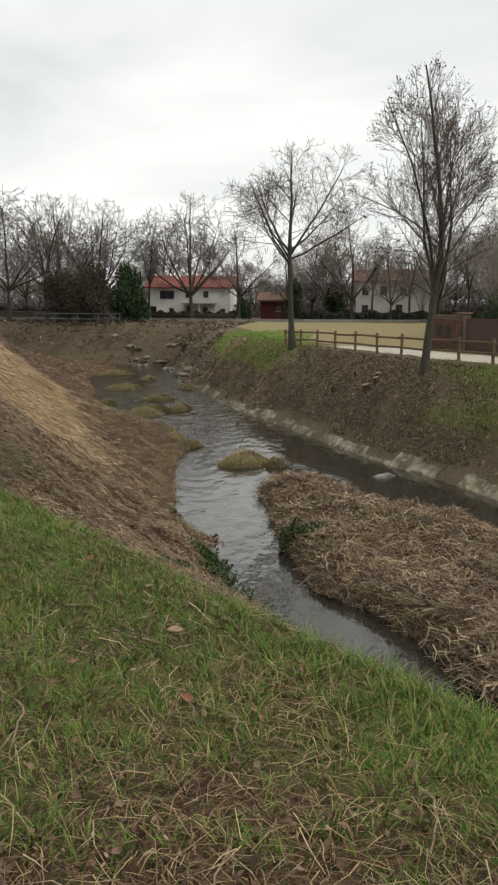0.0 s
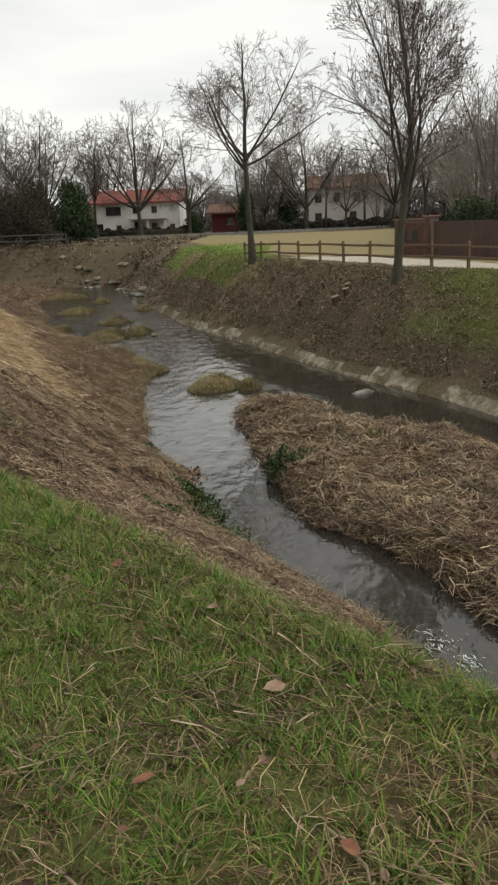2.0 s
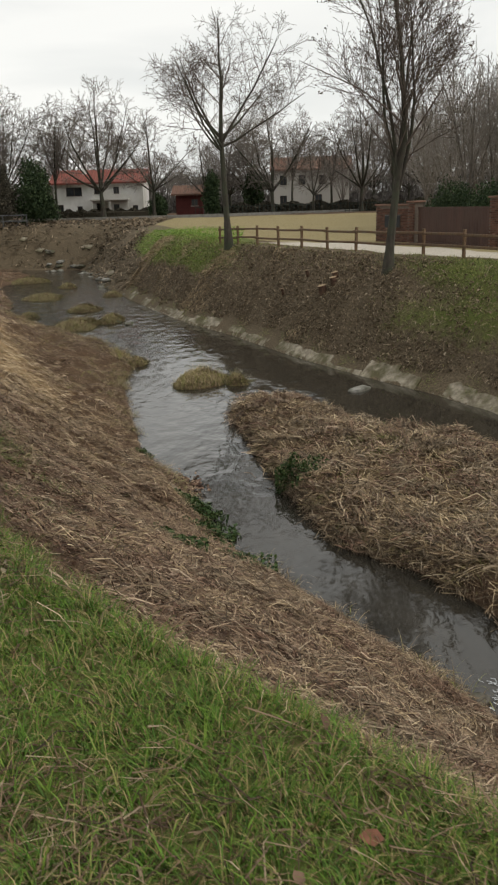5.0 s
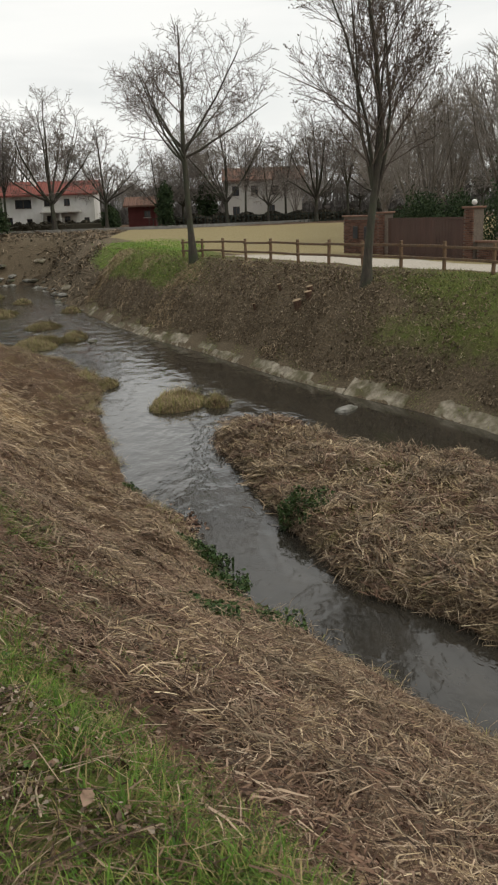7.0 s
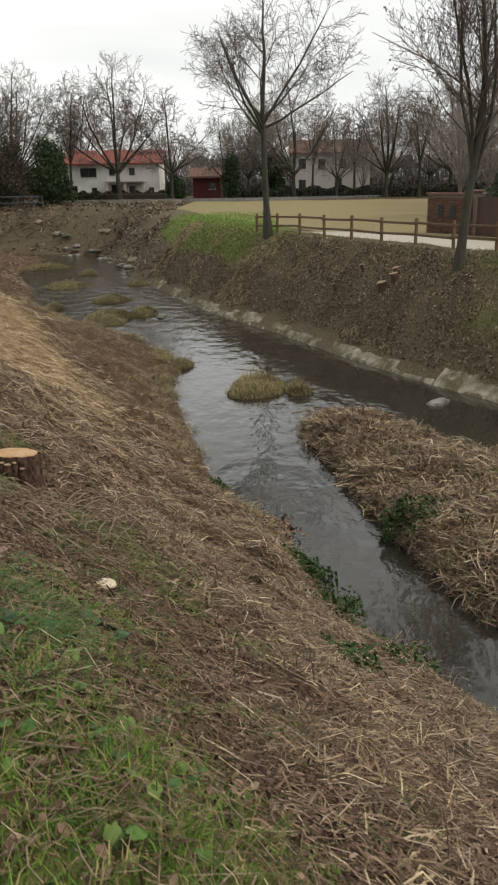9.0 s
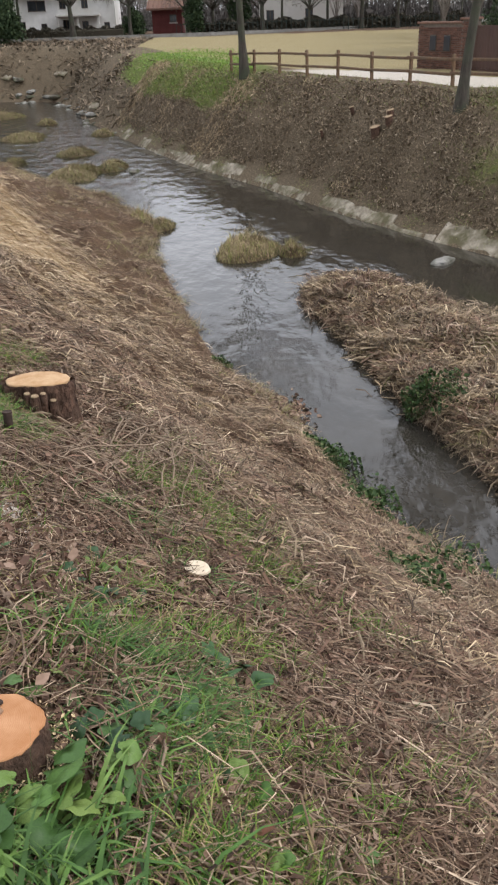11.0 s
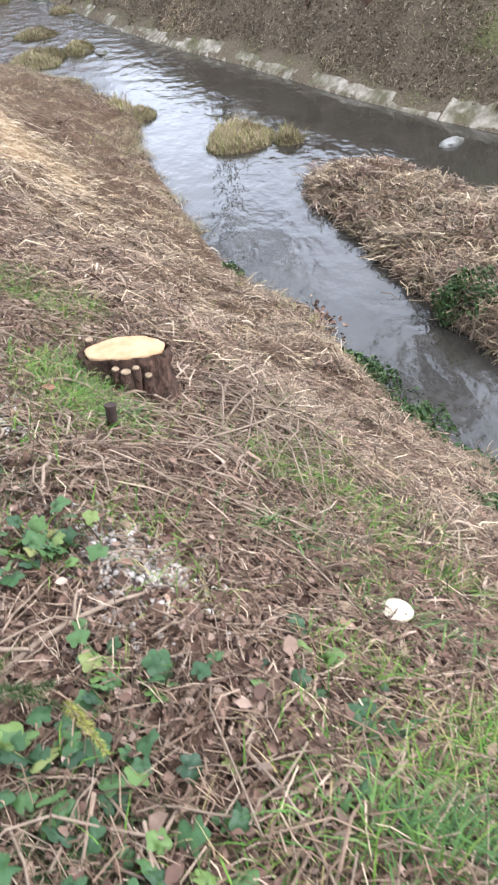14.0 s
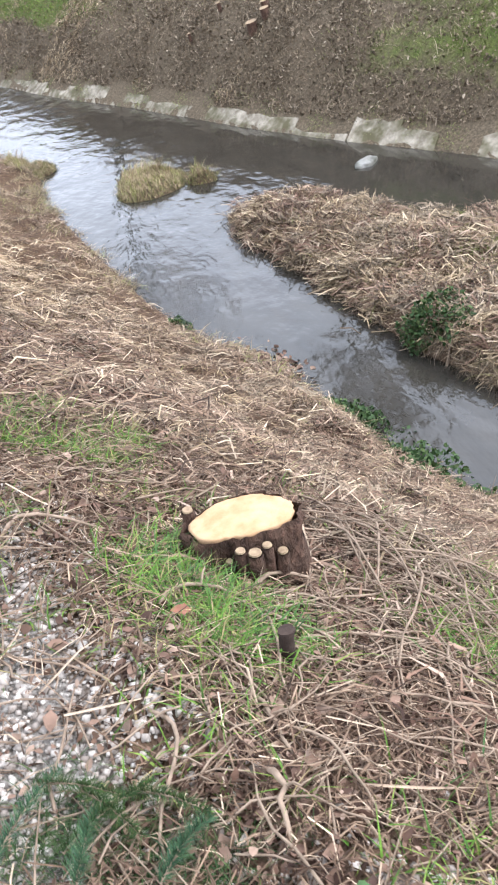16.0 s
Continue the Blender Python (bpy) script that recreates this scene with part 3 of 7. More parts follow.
# the current runs down the near side of the island; the channel behind it is slack
slack = soft(-side_dist(WX, WY, RIGHT_TOE), -3.6, -2.0) * soft(34 - WY, 0, 8)
riffles = np.exp(-(((WX - 4.6) / 1.6) ** 2 + ((WY - 26.8) / 1.3) ** 2)) + np.exp(-(((WX + 7.5) / 5) ** 2 + ((WY - 50) / 8) ** 2)) * 0.5
speed = np.clip(0.55 + 0.3 * waves(WX, WY, 0.8, 81) - 0.48 * slack - 0.1 * soft(WY, 26, 34) * (1 - soft(WY, 36, 42)) + 1.1 * soft(WY, 38, 56) + 0.5 * riffles, 0.06, 1.9)
water_mesh.attributes.new("fast", "FLOAT", "POINT").data.foreach_set("value", speed.astype(np.float32).ravel())
tagged(part("water", water_mesh, MAT["water"]), "dark shallow running stream water reflecting a grey sky", "water", kind="structure")

bm = bmesh.new()
road_line = [(-160, 112), (-60, 103), (-30, 101), (0, 103), (12, 108), (30, 125), (60, 160)]
rows_ = []
for k, (x, y) in enumerate(road_line):
    a, b = road_line[max(k - 1, 0)], road_line[min(k + 1, len(road_line) - 1)]
    nrm = Vector((-(b[1] - a[1]), b[0] - a[0])).normalized()
    z = 4.72
    rows_.append([bm.verts.new((x + nrm.x * w, y + nrm.y * w, z + dz)) for w, dz in ((-0.05, -0.5), (0, 0), (5, 0), (5.05, -0.5))])
for r0, r1 in zip(rows_[:-1], rows_[1:]):
    for k in range(3):
        bm.faces.new((r0[k], r0[k + 1], r1[k + 1], r1[k]))
tagged(part("road", bm, MAT["asphalt"]), "narrow grey asphalt road along the top of the bank", "road", kind="structure")

bm = bmesh.new()
prev = None
for k, (x, y) in enumerate(road_line):
    a, b = road_line[max(k - 1, 0)], road_line[min(k + 1, len(road_line) - 1)]
    nrm = Vector((-(b[1] - a[1]), b[0] - a[0])).normalized()
    ring = [bm.verts.new((x + nrm.x * w, y + nrm.y * w, z)) for w, z in ((-0.3, 4.2), (-0.3, 4.82), (-0.08, 4.82), (-0.08, 4.2))]
    if prev:
        for j in range(3):
            bm.faces.new((prev[j], prev[j + 1], ring[j + 1], ring[j]))
    prev = ring
tagged(part("kerb", bm, MAT["kerb"]), "pale concrete kerb along the road", "kerb", kind="structure")

# ---- scatter helpers ----
rng = np.random.RandomState(7)


def blades(pos, length, width, lean, droop, heading=None, base_z=0.0, seg=2):
    """Bent tapering blades on the given feet; one island each."""
    k = len(pos)
    az = rng.rand(k) * 6.283 if heading is None else heading
    out = np.stack([np.cos(az), np.sin(az), 0 * az], 1)
    sidev = np.stack([-np.sin(az), np.cos(az), 0 * az], 1)
    tw = rng.rand(k) * 6.283
    sidev = sidev * np.cos(tw)[:, None] + out * np.sin(tw)[:, None] * 0.6
    vs = []
    for j in range(seg + 1):
        f = j / seg
        th = lean + droop * f
        c = pos + out * (length * f * np.sin(th))[:, None] + np.array([[0, 0, 1]]) * (length * f * np.cos(th))[:, None]
        wd = (width * (1 - f) * 0.5)[:, None]
        if j < seg:
            vs += [c - sidev * wd, c + sidev * wd]
        else:
            vs += [c]
    n_v = 2 * seg + 1
    verts = np.stack(vs, 1).reshape(-1, 3)
    tri = []
    for j in range(seg - 1):
        a = 2 * j
        tri += [(a, a + 1, a + 3), (a, a + 3, a + 2)]
    tri += [(2 * seg - 2, 2 * seg - 1, 2 * seg)]
    faces = (np.arange(k)[:, None, None] * n_v + np.array(tri)[None]).reshape(-1, 3)
    return verts, faces


def straws(pos, length, width, az, tilt):
    """Lying stalks: thin three-sided rods with a bend; one island each."""
    k = len(pos)
    d = np.stack([np.cos(az) * np.cos(tilt), np.sin(az) * np.cos(tilt), np.sin(tilt)], 1)
    u = np.stack([-np.sin(az), np.cos(az), 0 * az], 1)
    w = np.cross(d, u)
    bend = (rng.randn(k) * 0.12 * length)[:, None] * u + (np.abs(rng.randn(k)) * 0.08 * length)[:, None] * np.array([[0, 0, 1.0]])
    cs = [pos - d * length[:, None] / 2, pos + bend, pos + d * length[:, None] / 2]
    vs = []
    for c, f in zip(cs, (1.0, 0.9, 0.4)):
        hw = (width * f / 2)[:, None]
        vs += [c - u * hw, c + u * hw, c - w * hw]
    verts = np.stack(vs, 1).reshape(-1, 3)
    tri = []
    for a in (0, 3):
        tri += [(a, a + 1, a + 4), (a, a + 4, a + 3), (a + 1, a + 2, a + 5), (a + 1, a + 5, a + 4)]
    return verts, (np.arange(k)[:, None, None] * 9 + np.array(tri)[None]).reshape(-1, 3)


def ribbons(pos, length, width, az, tilt):
    """Far lying stalks: bent two-piece ribbons; one island each."""
    k = len(pos)
    d = np.stack([np.cos(az) * np.cos(tilt), np.sin(az) * np.cos(tilt), np.sin(tilt)], 1)
    u = np.stack([-np.sin(az), np.cos(az), 0.4 * rng.randn(k)], 1)
    bend = (rng.randn(k) * 0.12 * length)[:, None] * u + (np.abs(rng.randn(k)) * 0.1 * length)[:, None] * np.array([[0, 0, 1.0]])
    vs = []
    for c, g in ((pos - d * length[:, None] / 2, 1.0), (pos + bend, 1.0), (pos + d * length[:, None] / 2, 0.4)):
        hw = (width * g / 2)[:, None]
        vs += [c - u * hw, c + u * hw]
    verts = np.stack(vs, 1).reshape(-1, 3)
    tri = [(0, 1, 3), (0, 3, 2), (2, 3, 5), (2, 5, 4)]
    return verts, (np.arange(k)[:, None, None] * 6 + np.array(tri)[None]).reshape(-1, 3)


def curled(pos, size, spread=0.5):
    """Dead leaves: a folded six-sided leaf with a raised rim; one island each."""
    k = len(pos)
    az, pitch, roll = rng.rand(k) * 6.283, rng.randn(k) * spread, rng.randn(k) * spread
    ca, sa = np.cos(az), np.sin(az)
    x = np.stack([ca * np.cos(pitch), sa * np.cos(pitch), np.sin(pitch)], 1)
    y0 = np.stack([-sa, ca, 0 * az], 1)
    zz = np.cross(x, y0)
    y = y0 * np.cos(roll)[:, None] + zz * np.sin(roll)[:, None]
    zz = np.cross(x, y)
    fold = rng.rand(k) * 0.5
    pts = [(-0.5, 0, 0), (-0.15, 0.33, 1), (0.25, 0.27, 1), (0.55, 0, 0.3), (0.25, -0.27, 1), (-0.15, -0.33, 1), (0.05, 0, 0)]
    vs = [pos + size[:, None] * (a * x + b * (0.8 + 0.3 * rng.rand(k))[:, None] * y + (c * fold * 0.4)[:, None] * zz) for a, b, c in pts]
    tri = [(6, 0, 5), (6, 1, 0), (6, 2, 1), (6, 3, 2), (6, 4, 3), (6, 5, 4)]
    return np.stack(vs, 1).reshape(-1, 3), (np.arange(k)[:, None, None] * 7 + np.array(tri)[None]).reshape(-1, 3)


def spread_sd(k, s0, s1, d0, d1, keep=None):
    """Feet on the near bank, by stretch along and across it."""
    s, d = s0 + rng.rand(k) * (s1 - s0), d0 + rng.rand(k) * (d1 - d0)
    x, y = at_sd(s, d)
    if keep is not None:
        ok = rng.rand(k) < keep(s, d, x, y)
        s, d, x, y = s[ok], d[ok], x[ok], y[ok]
    return s, d, np.stack([x, y, land(x, y)], 1)


def stuff(name, vf, material, label, category):
    return tagged(part(name, mesh_of(name, *vf), material), label, category, kind="stuff")


# ---- trees ----


COUNTS = {"vase": {1: 14, 2: 9, 3: 6, 4: 3}, "spread": {1: 11, 2: 8, 3: 5, 4: 3}}


def grow(seed, height, fork, spread, trunk_r, limbs, style="vase", levels=4, density=1.0, lean=(0, 0), twig=0.006, env=None):
    """Tapered trunk and branching limbs. Returns lines of thick and of thin wood and the tips."""
    r = np.random.RandomState(seed)
    thick, thin, tips = [], [], []

    def bough(p, d, length, rad, level, up):
        k = 7 if level <= 1 else ((5 if level == 2 else 4) if twig < 0.01 else (4 if level == 2 else 3))
        pts, rads = [np.array(p)], [rad]
        d = np.array(d, float)
        if env and level >= 1:
            for _ in range(7):
                e = pts[0] + d * length + np.array([0, 0, up * length])
                if np.hypot(e[0], e[1]) ** 2 / env[2] ** 2 + (e[2] - env[0]) ** 2 / env[1] ** 2 <= 1:
                    break
                length *= 0.8
            if length < 0.3 and level >= 2:
                return
        for j in range(1, k):
            wob = r.randn(3) * (0.075 if level <= 1 else 0.08 + 0.03 * level)
            d = d + wob + np.array([0, 0, up])
            d /= np.linalg.norm(d)
            pts.append(pts[-1] + d * length / (k - 1))
            rads.append(max(rad * (1 - 0.78 * j / (k - 1)), twig))
        (thick if level <= 1 else thin).append((pts, rads))
        if level >= levels:
            tips.append(pts[-1])
            return
        count = max(2, int(round(COUNTS[style][level] * density)))
        for j in range(count):
            f = (0.12 if style == "vase" and level == 1 else 0.25) + (0.85 if style == "vase" and level == 1 else 0.72) * (j + r.rand() * 0.7) / count
            q = f * (k - 1)
            i0 = min(int(q), k - 2)
            pt = pts[i0] + (pts[i0 + 1] - pts[i0]) * (q - i0)
            az, open_ = r.rand() * 6.283, radians((26 + r.rand() * 24) if style == "vase" else (32 + r.rand() * 36))
            ref = np.cross(d, [0.3, 0.5, 0.8])
            ref /= np.linalg.norm(ref)
            u2 = np.cross(d, ref)
            loc = pts[i0 + 1] - pts[i0]
            loc = loc / np.linalg.norm(loc)
            nd = loc * np.cos(open_) + (ref * np.cos(az) + u2 * np.sin(az)) * np.sin(open_)
            rr = max(rads[i0] * (0.5 if level == 0 else 0.46), twig)
            bough(pt, nd, length * (0.36 + 0.24 * r.rand()) * (1.15 - 0.45 * f), rr, level + 1, up * 0.8 + (0.035 if style == "vase" else -0.012))

    base = np.zeros(3)
    top = np.array([lean[0], lean[1], fork])
    k = 9
    pts, rads = [], []
    for j in range(k):
        f = j / (k - 1)
        pts.append(base + (top - base) * f + np.array([np.sin(f * 3 + seed), np.cos(f * 2.3 + seed), 0]) * 0.06 * f * trunk_r * 4)
        rads.append(trunk_r * (1.35 - 0.5 * min(f * 5, 1) - 0.28 * f))
    pts[0] = pts[0] - np.array([0, 0, 0.25])
    thick.append((pts, rads))
    rest = height - fork
    for j in range(limbs):
        az = 6.283 * (j + 0.35 * r.rand()) / limbs + seed
        lead = j == 0
        open_ = radians(5 if lead else (7 + 17 * r.rand() if style == "vase" else 34 + 32 * r.rand()))
        nd = (np.cos(az) * np.sin(open_), np.sin(az) * np.sin(open_), np.cos(open_))
        ln = rest * (1.0 if lead else 0.72 + 0.25 * r.rand()) if style == "vase" else min(rest * 0.95, spread) * (0.85 + 0.3 * r.rand())
        bough(pts[-1] - np.array([0, 0, 0.3 * r.rand() * fork * (0.5 if not lead else 0)]), nd, ln, trunk_r * (0.55 if lead else 0.3 + 0.13 * r.rand()), 1, 0.02 if style == "vase" else 0.05)
    return thick, thin, np.array(tips)


def tree_thing(name, m, lines, mat_trunk, mat_twig, label, group="", seeds=None, sides=7):
    thick, thin, tips = lines
    t = thing(name, m, label, "tree", group)
    part("trunk", smooth(mesh_of("trunk", *tubes(thick, sides))), mat_trunk, t)
    part("crown", mesh_of("crown", *tubes(thin, 3)), mat_twig, t, "bare crown of fine twigs")
    if seeds:
        r = np.random.RandomState(3)
        pick = tips[r.rand(len(tips)) < seeds]
        pick = np.repeat(pick, 3, 0) + r.randn(3 * len(pick), 3) * 0.06
        part("dead_foliage", mesh_of("dead_foliage", *curled(pick, 0.05 + 0.05 * r.rand(len(pick)), 0.9)), MAT["seed"], t, "brown dry leaves and seeds left on the twigs")
    return t


tree_thing("spreading_tree", pose(2.45, 48.5, 3.72), grow(5, 13.0, 5.8, 6.6, 0.22, 9, "spread", 4, 0.85, (-0.3, -0.1), 0.009, (8.3, 4.1, 5.6)), MAT["bark"], MAT["twig"], "bare spreading broadleaf tree standing beside the wooden fence")
tree_thing("upright_tree", pose(9.15, 33.6, 3.2), grow(11, 12.4, 3.4, 3.6, 0.23, 5, "vase", 4, 1.0, (0.25, 0.1), 0.0065, (7.6, 5.2, 3.1)), MAT["bark"], MAT["twig"], "bare upright egg-shaped tree with a few dead leaves", seeds=0.3)

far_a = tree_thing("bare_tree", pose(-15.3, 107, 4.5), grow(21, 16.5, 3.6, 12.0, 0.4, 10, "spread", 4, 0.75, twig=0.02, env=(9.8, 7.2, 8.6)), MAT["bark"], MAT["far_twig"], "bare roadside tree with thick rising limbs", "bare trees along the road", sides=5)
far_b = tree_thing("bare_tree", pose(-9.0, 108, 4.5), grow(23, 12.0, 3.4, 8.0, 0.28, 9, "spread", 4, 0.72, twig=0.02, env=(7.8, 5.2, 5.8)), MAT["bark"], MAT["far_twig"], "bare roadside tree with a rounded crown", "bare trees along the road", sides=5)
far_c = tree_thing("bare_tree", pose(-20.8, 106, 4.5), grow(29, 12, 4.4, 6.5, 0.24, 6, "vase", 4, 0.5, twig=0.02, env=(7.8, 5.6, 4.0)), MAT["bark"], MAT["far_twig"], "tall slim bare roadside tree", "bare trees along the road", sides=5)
tr = random.Random(4)
for src, x, y, sc in [(far_c, -32, 98, 1.2), (far_b, -36, 96, 1.15), (far_a, -27, 104, 0.95), (far_c, -39, 92, 1.25), (far_a, -41, 90, 1.3), (far_b, -29, 112, 1.1), (far_a, -33, 106, 1.0), (far_a, 6, 112, 0.9), (far_b, 11, 108, 0.75), (far_c, 14, 116, 0.95), (far_a, 17.5, 112, 0.9), (far_b, 3, 118, 0.85), (far_c, 21, 108, 1.0), (far_b, 25, 104, 1.0), (far_a, 0, 125, 0.8), (far_c, 9, 124, 1.0), (far_a, 27, 118, 0.95), (far_b, -3, 116, 0.8), (far_c, 33, 112, 1.0)]:
    copy_thing(src, pose(x, y, 4.4, 0, 0, tr.uniform(0, 360)) @ Matrix.Scale(sc, 4))

# ---- fence ----
FENCE_DIR = Vector((0.471, -0.882, 0))
fence_a = Vector((1.85, 50.95, 0))
fence = thing("wooden_fence", pose(0, 0, 0), "brown two-rail wooden post fence along a gravel lane", "fence")
bm = boxed(-0.055, 0.055, -0.055, 0.055, -0.3, 1.05, bevel=0.012)
post_mesh = bpy.data.meshes.new("post")
bm.to_mesh(post_mesh)
bm.free()
fence_pts = []
for k in range(16):
    q = fence_a + FENCE_DIR * 2.34 * k
    fence_pts.append(Vector((q.x, q.y, h(q.x, q.y))))
fence_turn = math.degrees(math.atan2(FENCE_DIR.y, FENCE_DIR.x))
for q in fence_pts:
    part("post", post_mesh, MAT["fence_wood"], fence).matrix_world = pose(q.x, q.y, q.z, random.uniform(-2, 2), random.uniform(-2, 2), fence_turn)
for a, b in zip(fence_pts[:-1], fence_pts[1:]):
    for z in (0.42, 0.86):
        ln = (b - a).length
        bm = boxed(-0.1, ln + 0.1, -0.035, 0.035, -0.05, 0.05, bevel=0.015)
        o = part("rail", bm, MAT["fence_wood"], fence)
        o.matrix_world = pose(a.x, a.y - 0.0, a.z + z + random.uniform(-0.03, 0.03), 0, -math.degrees(math.asin((b.z - a.z) / ln)) + random.uniform(-0.6, 0.6), fence_turn) @ Matrix.Translation((0, -0.07, 0))

# ---- houses ----


def gable_house(name, m, w, dep, eave, ridge, wall_mat, roof_mat, windows, label, overhang=0.6, door=None, porch=None, chimney=True):
    """w runs along x, the seen front is at y = 0 and looks to -y; windows: (x, z, w, h)."""
    t = thing(name, m, label, "house")
    bm = bmesh.new()
    cuts_x = sorted({0, w, *[c for x, z, ww, hh in windows for c in (x, x + ww)]})
    cuts_z = sorted({0, eave, *[c for x, z, ww, hh in windows for c in (z, z + hh)]})
    for xa, xb in zip(cuts_x[:-1], cuts_x[1:]):
        for za, zb in zip(cuts_z[:-1], cuts_z[1:]):
            cx, cz = (xa + xb) / 2, (za + zb) / 2
            if not any(x < cx < x + ww and z < cz < z + hh for x, z, ww, hh in windows):
                box(bm, xa, xb, 0, 0.3, za, zb)
    box(bm, 0, 0.3, 0.3, dep, 0, eave)
    box(bm, w - 0.3, w, 0.3, dep, 0, eave)
    box(bm, 0.3, w - 0.3, dep - 0.3, dep, 0, eave)
    for x in (0.0, w - 0.3):
        a = [bm.verts.new((x + dx, yy, zz)) for dx in (0, 0.3) for yy, zz in ((0, eave), (dep, eave), (dep / 2, ridge))]
        bm.faces.new(a[:3]), bm.faces.new(a[3:])
        for i, j in ((0, 1), (1, 2), (2, 0)):
            bm.faces.new((a[i], a[j], a[j + 3], a[i + 3]))
    part("wall", bm, wall_mat, t)
    bm = bmesh.new()
    sl = (ridge - eave) / (dep / 2)
    prof = [(-overhang, eave - overhang * sl), (dep / 2, ridge), (dep + overhang, eave - overhang * sl)]
    rings = []
    for x in (-overhang, w + overhang):
        rings.append([bm.verts.new((x, y, z + dz)) for y, z in prof for dz in (0.02, 0.24)])
    for i, j, k2, l2 in ((1, 3, 3, 1), (3, 5, 5, 3), (0, 2, 2, 0), (2, 4, 4, 2)):
        bm.faces.new((rings[0][i], rings[0][j], rings[1][k2], rings[1][l2]))
    for i, j in ((0, 1), (4, 5)):
        bm.faces.new((rings[0][i], rings[0][j], rings[1][j], rings[1][i]))
    for rg in rings:
        bm.faces.new((rg[0], rg[1], rg[3], rg[2])), bm.faces.new((rg[2], rg[3], rg[5], rg[4]))
    roof = part("roof", bm, roof_mat, t)
    for j in range(int(w / 0.55) + 2):
        x = -overhang + 0.27 + j * 0.55
        if x > w + overhang - 0.15:
            break
        a = Vector((x, -overhang, eave - overhang * sl + 0.25))
        b = Vector((x, dep / 2, ridge + 0.25))
        v, f = tubes([([a, b], [0.09, 0.09])], 5)
        part("tile_course", mesh_of("tile_course", v, f), roof_mat, roof)
    if chimney:
        part("chimney", boxed(w * 0.3, w * 0.3 + 0.6, dep * 0.3, dep * 0.3 + 0.6, ridge - 0.9, ridge + 0.9, bevel=0.04), wall_mat, roof)
    for x, z, ww, hh in windows:
        bm = bmesh.new()
        box(bm, x, x + ww, 0.12, 0.2, z, z + 0.08), box(bm, x, x + ww, 0.12, 0.2, z + hh - 0.08, z + hh)
        for c in (x, x + ww / 2 - 0.04, x + ww - 0.08):
            box(bm, c, c + 0.08, 0.12, 0.2, z + 0.08, z + hh - 0.08)
        wd = part("window", bm, MAT["dark_wood"], t)
        part("pane", boxed(x + 0.02, x + ww - 0.02, 0.205, 0.225, z + 0.02, z + hh - 0.02), MAT["dark_glass"], wd)
        part("sill", boxed(x - 0.1, x + ww + 0.1, -0.08, 0.11, z - 0.1, z - 0.01, bevel=0.01), MAT["plaster_old"], wd)
    if porch:
        x0, x1, z = porch
        pr = part("porch_roof", boxed(x0, x1, -2.2, -0.02, z, z + 0.22, bevel=0.03), MAT["plaster_old"], t)
        for x in (x0 + 0.15, (x0 + x1) / 2, x1 - 0.15):
            part("porch_post", boxed(x - 0.1, x + 0.1, -2.1, -1.9, 0, z - 0.005), wall_mat, t)
    return t


gable_house("white_house", pose(-24.4, 120, 4.5, 0, 0, 2), 12.4, 9, 4.75, 6.4, MAT["plaster"], MAT["roof_red"],
            [(1.7, 3.0, 2.2, 1.2), (8.3, 3.2, 0.8, 0.95), (0.3, 0.3, 0.9, 1.6), (3.1, 0.3, 0.75, 1.35), (10.9, 0.9, 0.7, 0.7), (8.2, 0.9, 0.8, 0.9), (5.8, 0.1, 0.9, 1.9), (5.6, 3.2, 0.8, 0.95)],
            "white two-storey house with a red tiled roof behind the road", porch=(5.3, 10.6, 2.3))
gable_house("grey_house", pose(6.6, 138, 4.5, 0, 0, -3), 12, 9, 6.4, 8.2, MAT["plaster_old"], MAT["roof_brown"],
            [(1.0, 4.0, 1.1, 1.5), (4.0, 4.0, 1.1, 1.5), (7.2, 4.0, 1.1, 1.4), (1.0, 0.9, 1.1, 1.5), (6.6, 1.0, 1.1, 1.5)],
            "pale two-storey house with a brown roof behind bare trees")
gable_house("red_house", pose(-7.6, 122, 4.5), 3.8, 6, 2.9, 3.9, MAT["red_wall"], MAT["roof_brown"], [(2.2, 1.3, 0.9, 0.9)], "low red rendered house beside the white house", chimney=False)

# ---- growth and litter on the near bank ----


def loose(v):
    return 0.5 + 0.5 * waves(v[:, 0], v[:, 1], 3.1, 9)


# green grass on top of the bank, thick at its edge
s, d, c0 = spread_sd(26000, 0.6, 13.5, -1.6, 3.0, lambda s, d, x, y: 0.75 * green_at(s, d, x, y) ** 1.2 * (1 - 0.8 * np.exp(-(((x - 1.0) / 0.5) ** 2 + ((y - 6.45) / 0.35) ** 2))))
per = 17
rep = np.repeat(np.arange(len(c0)), per)
off = rng.randn(len(rep), 2) * (0.014 + 0.012 * rng.rand(len(c0)))[rep][:, None]
f = c0[rep].copy()
f[:, :2] += off
f[:, 2] = land(f[:, 0], f[:, 1])
s = s[rep]
tuft_ = (0.6 + 0.8 * rng.rand(len(c0)))[rep]
out_ = np.arctan2(off[:, 1], off[:, 0]) + rng.randn(len(rep)) * 0.5
ln = tuft_ * (0.05 + 0.08 * rng.rand(len(f))) * (0.75 + 0.5 * loose(f)) * np.interp(s, [0, 8, 10, 14], [1.05, 0.95, 1.1, 0.9])
stuff("grass", blades(f, ln, 0.004 + 0.004 * rng.rand(len(f)), 0.1 + 0.4 * rng.rand(len(f)), 0.3 + 0.9 * rng.rand(len(f)), out_), MAT["blade"], "thick green grass with dry blades on top of the bank", "grass")

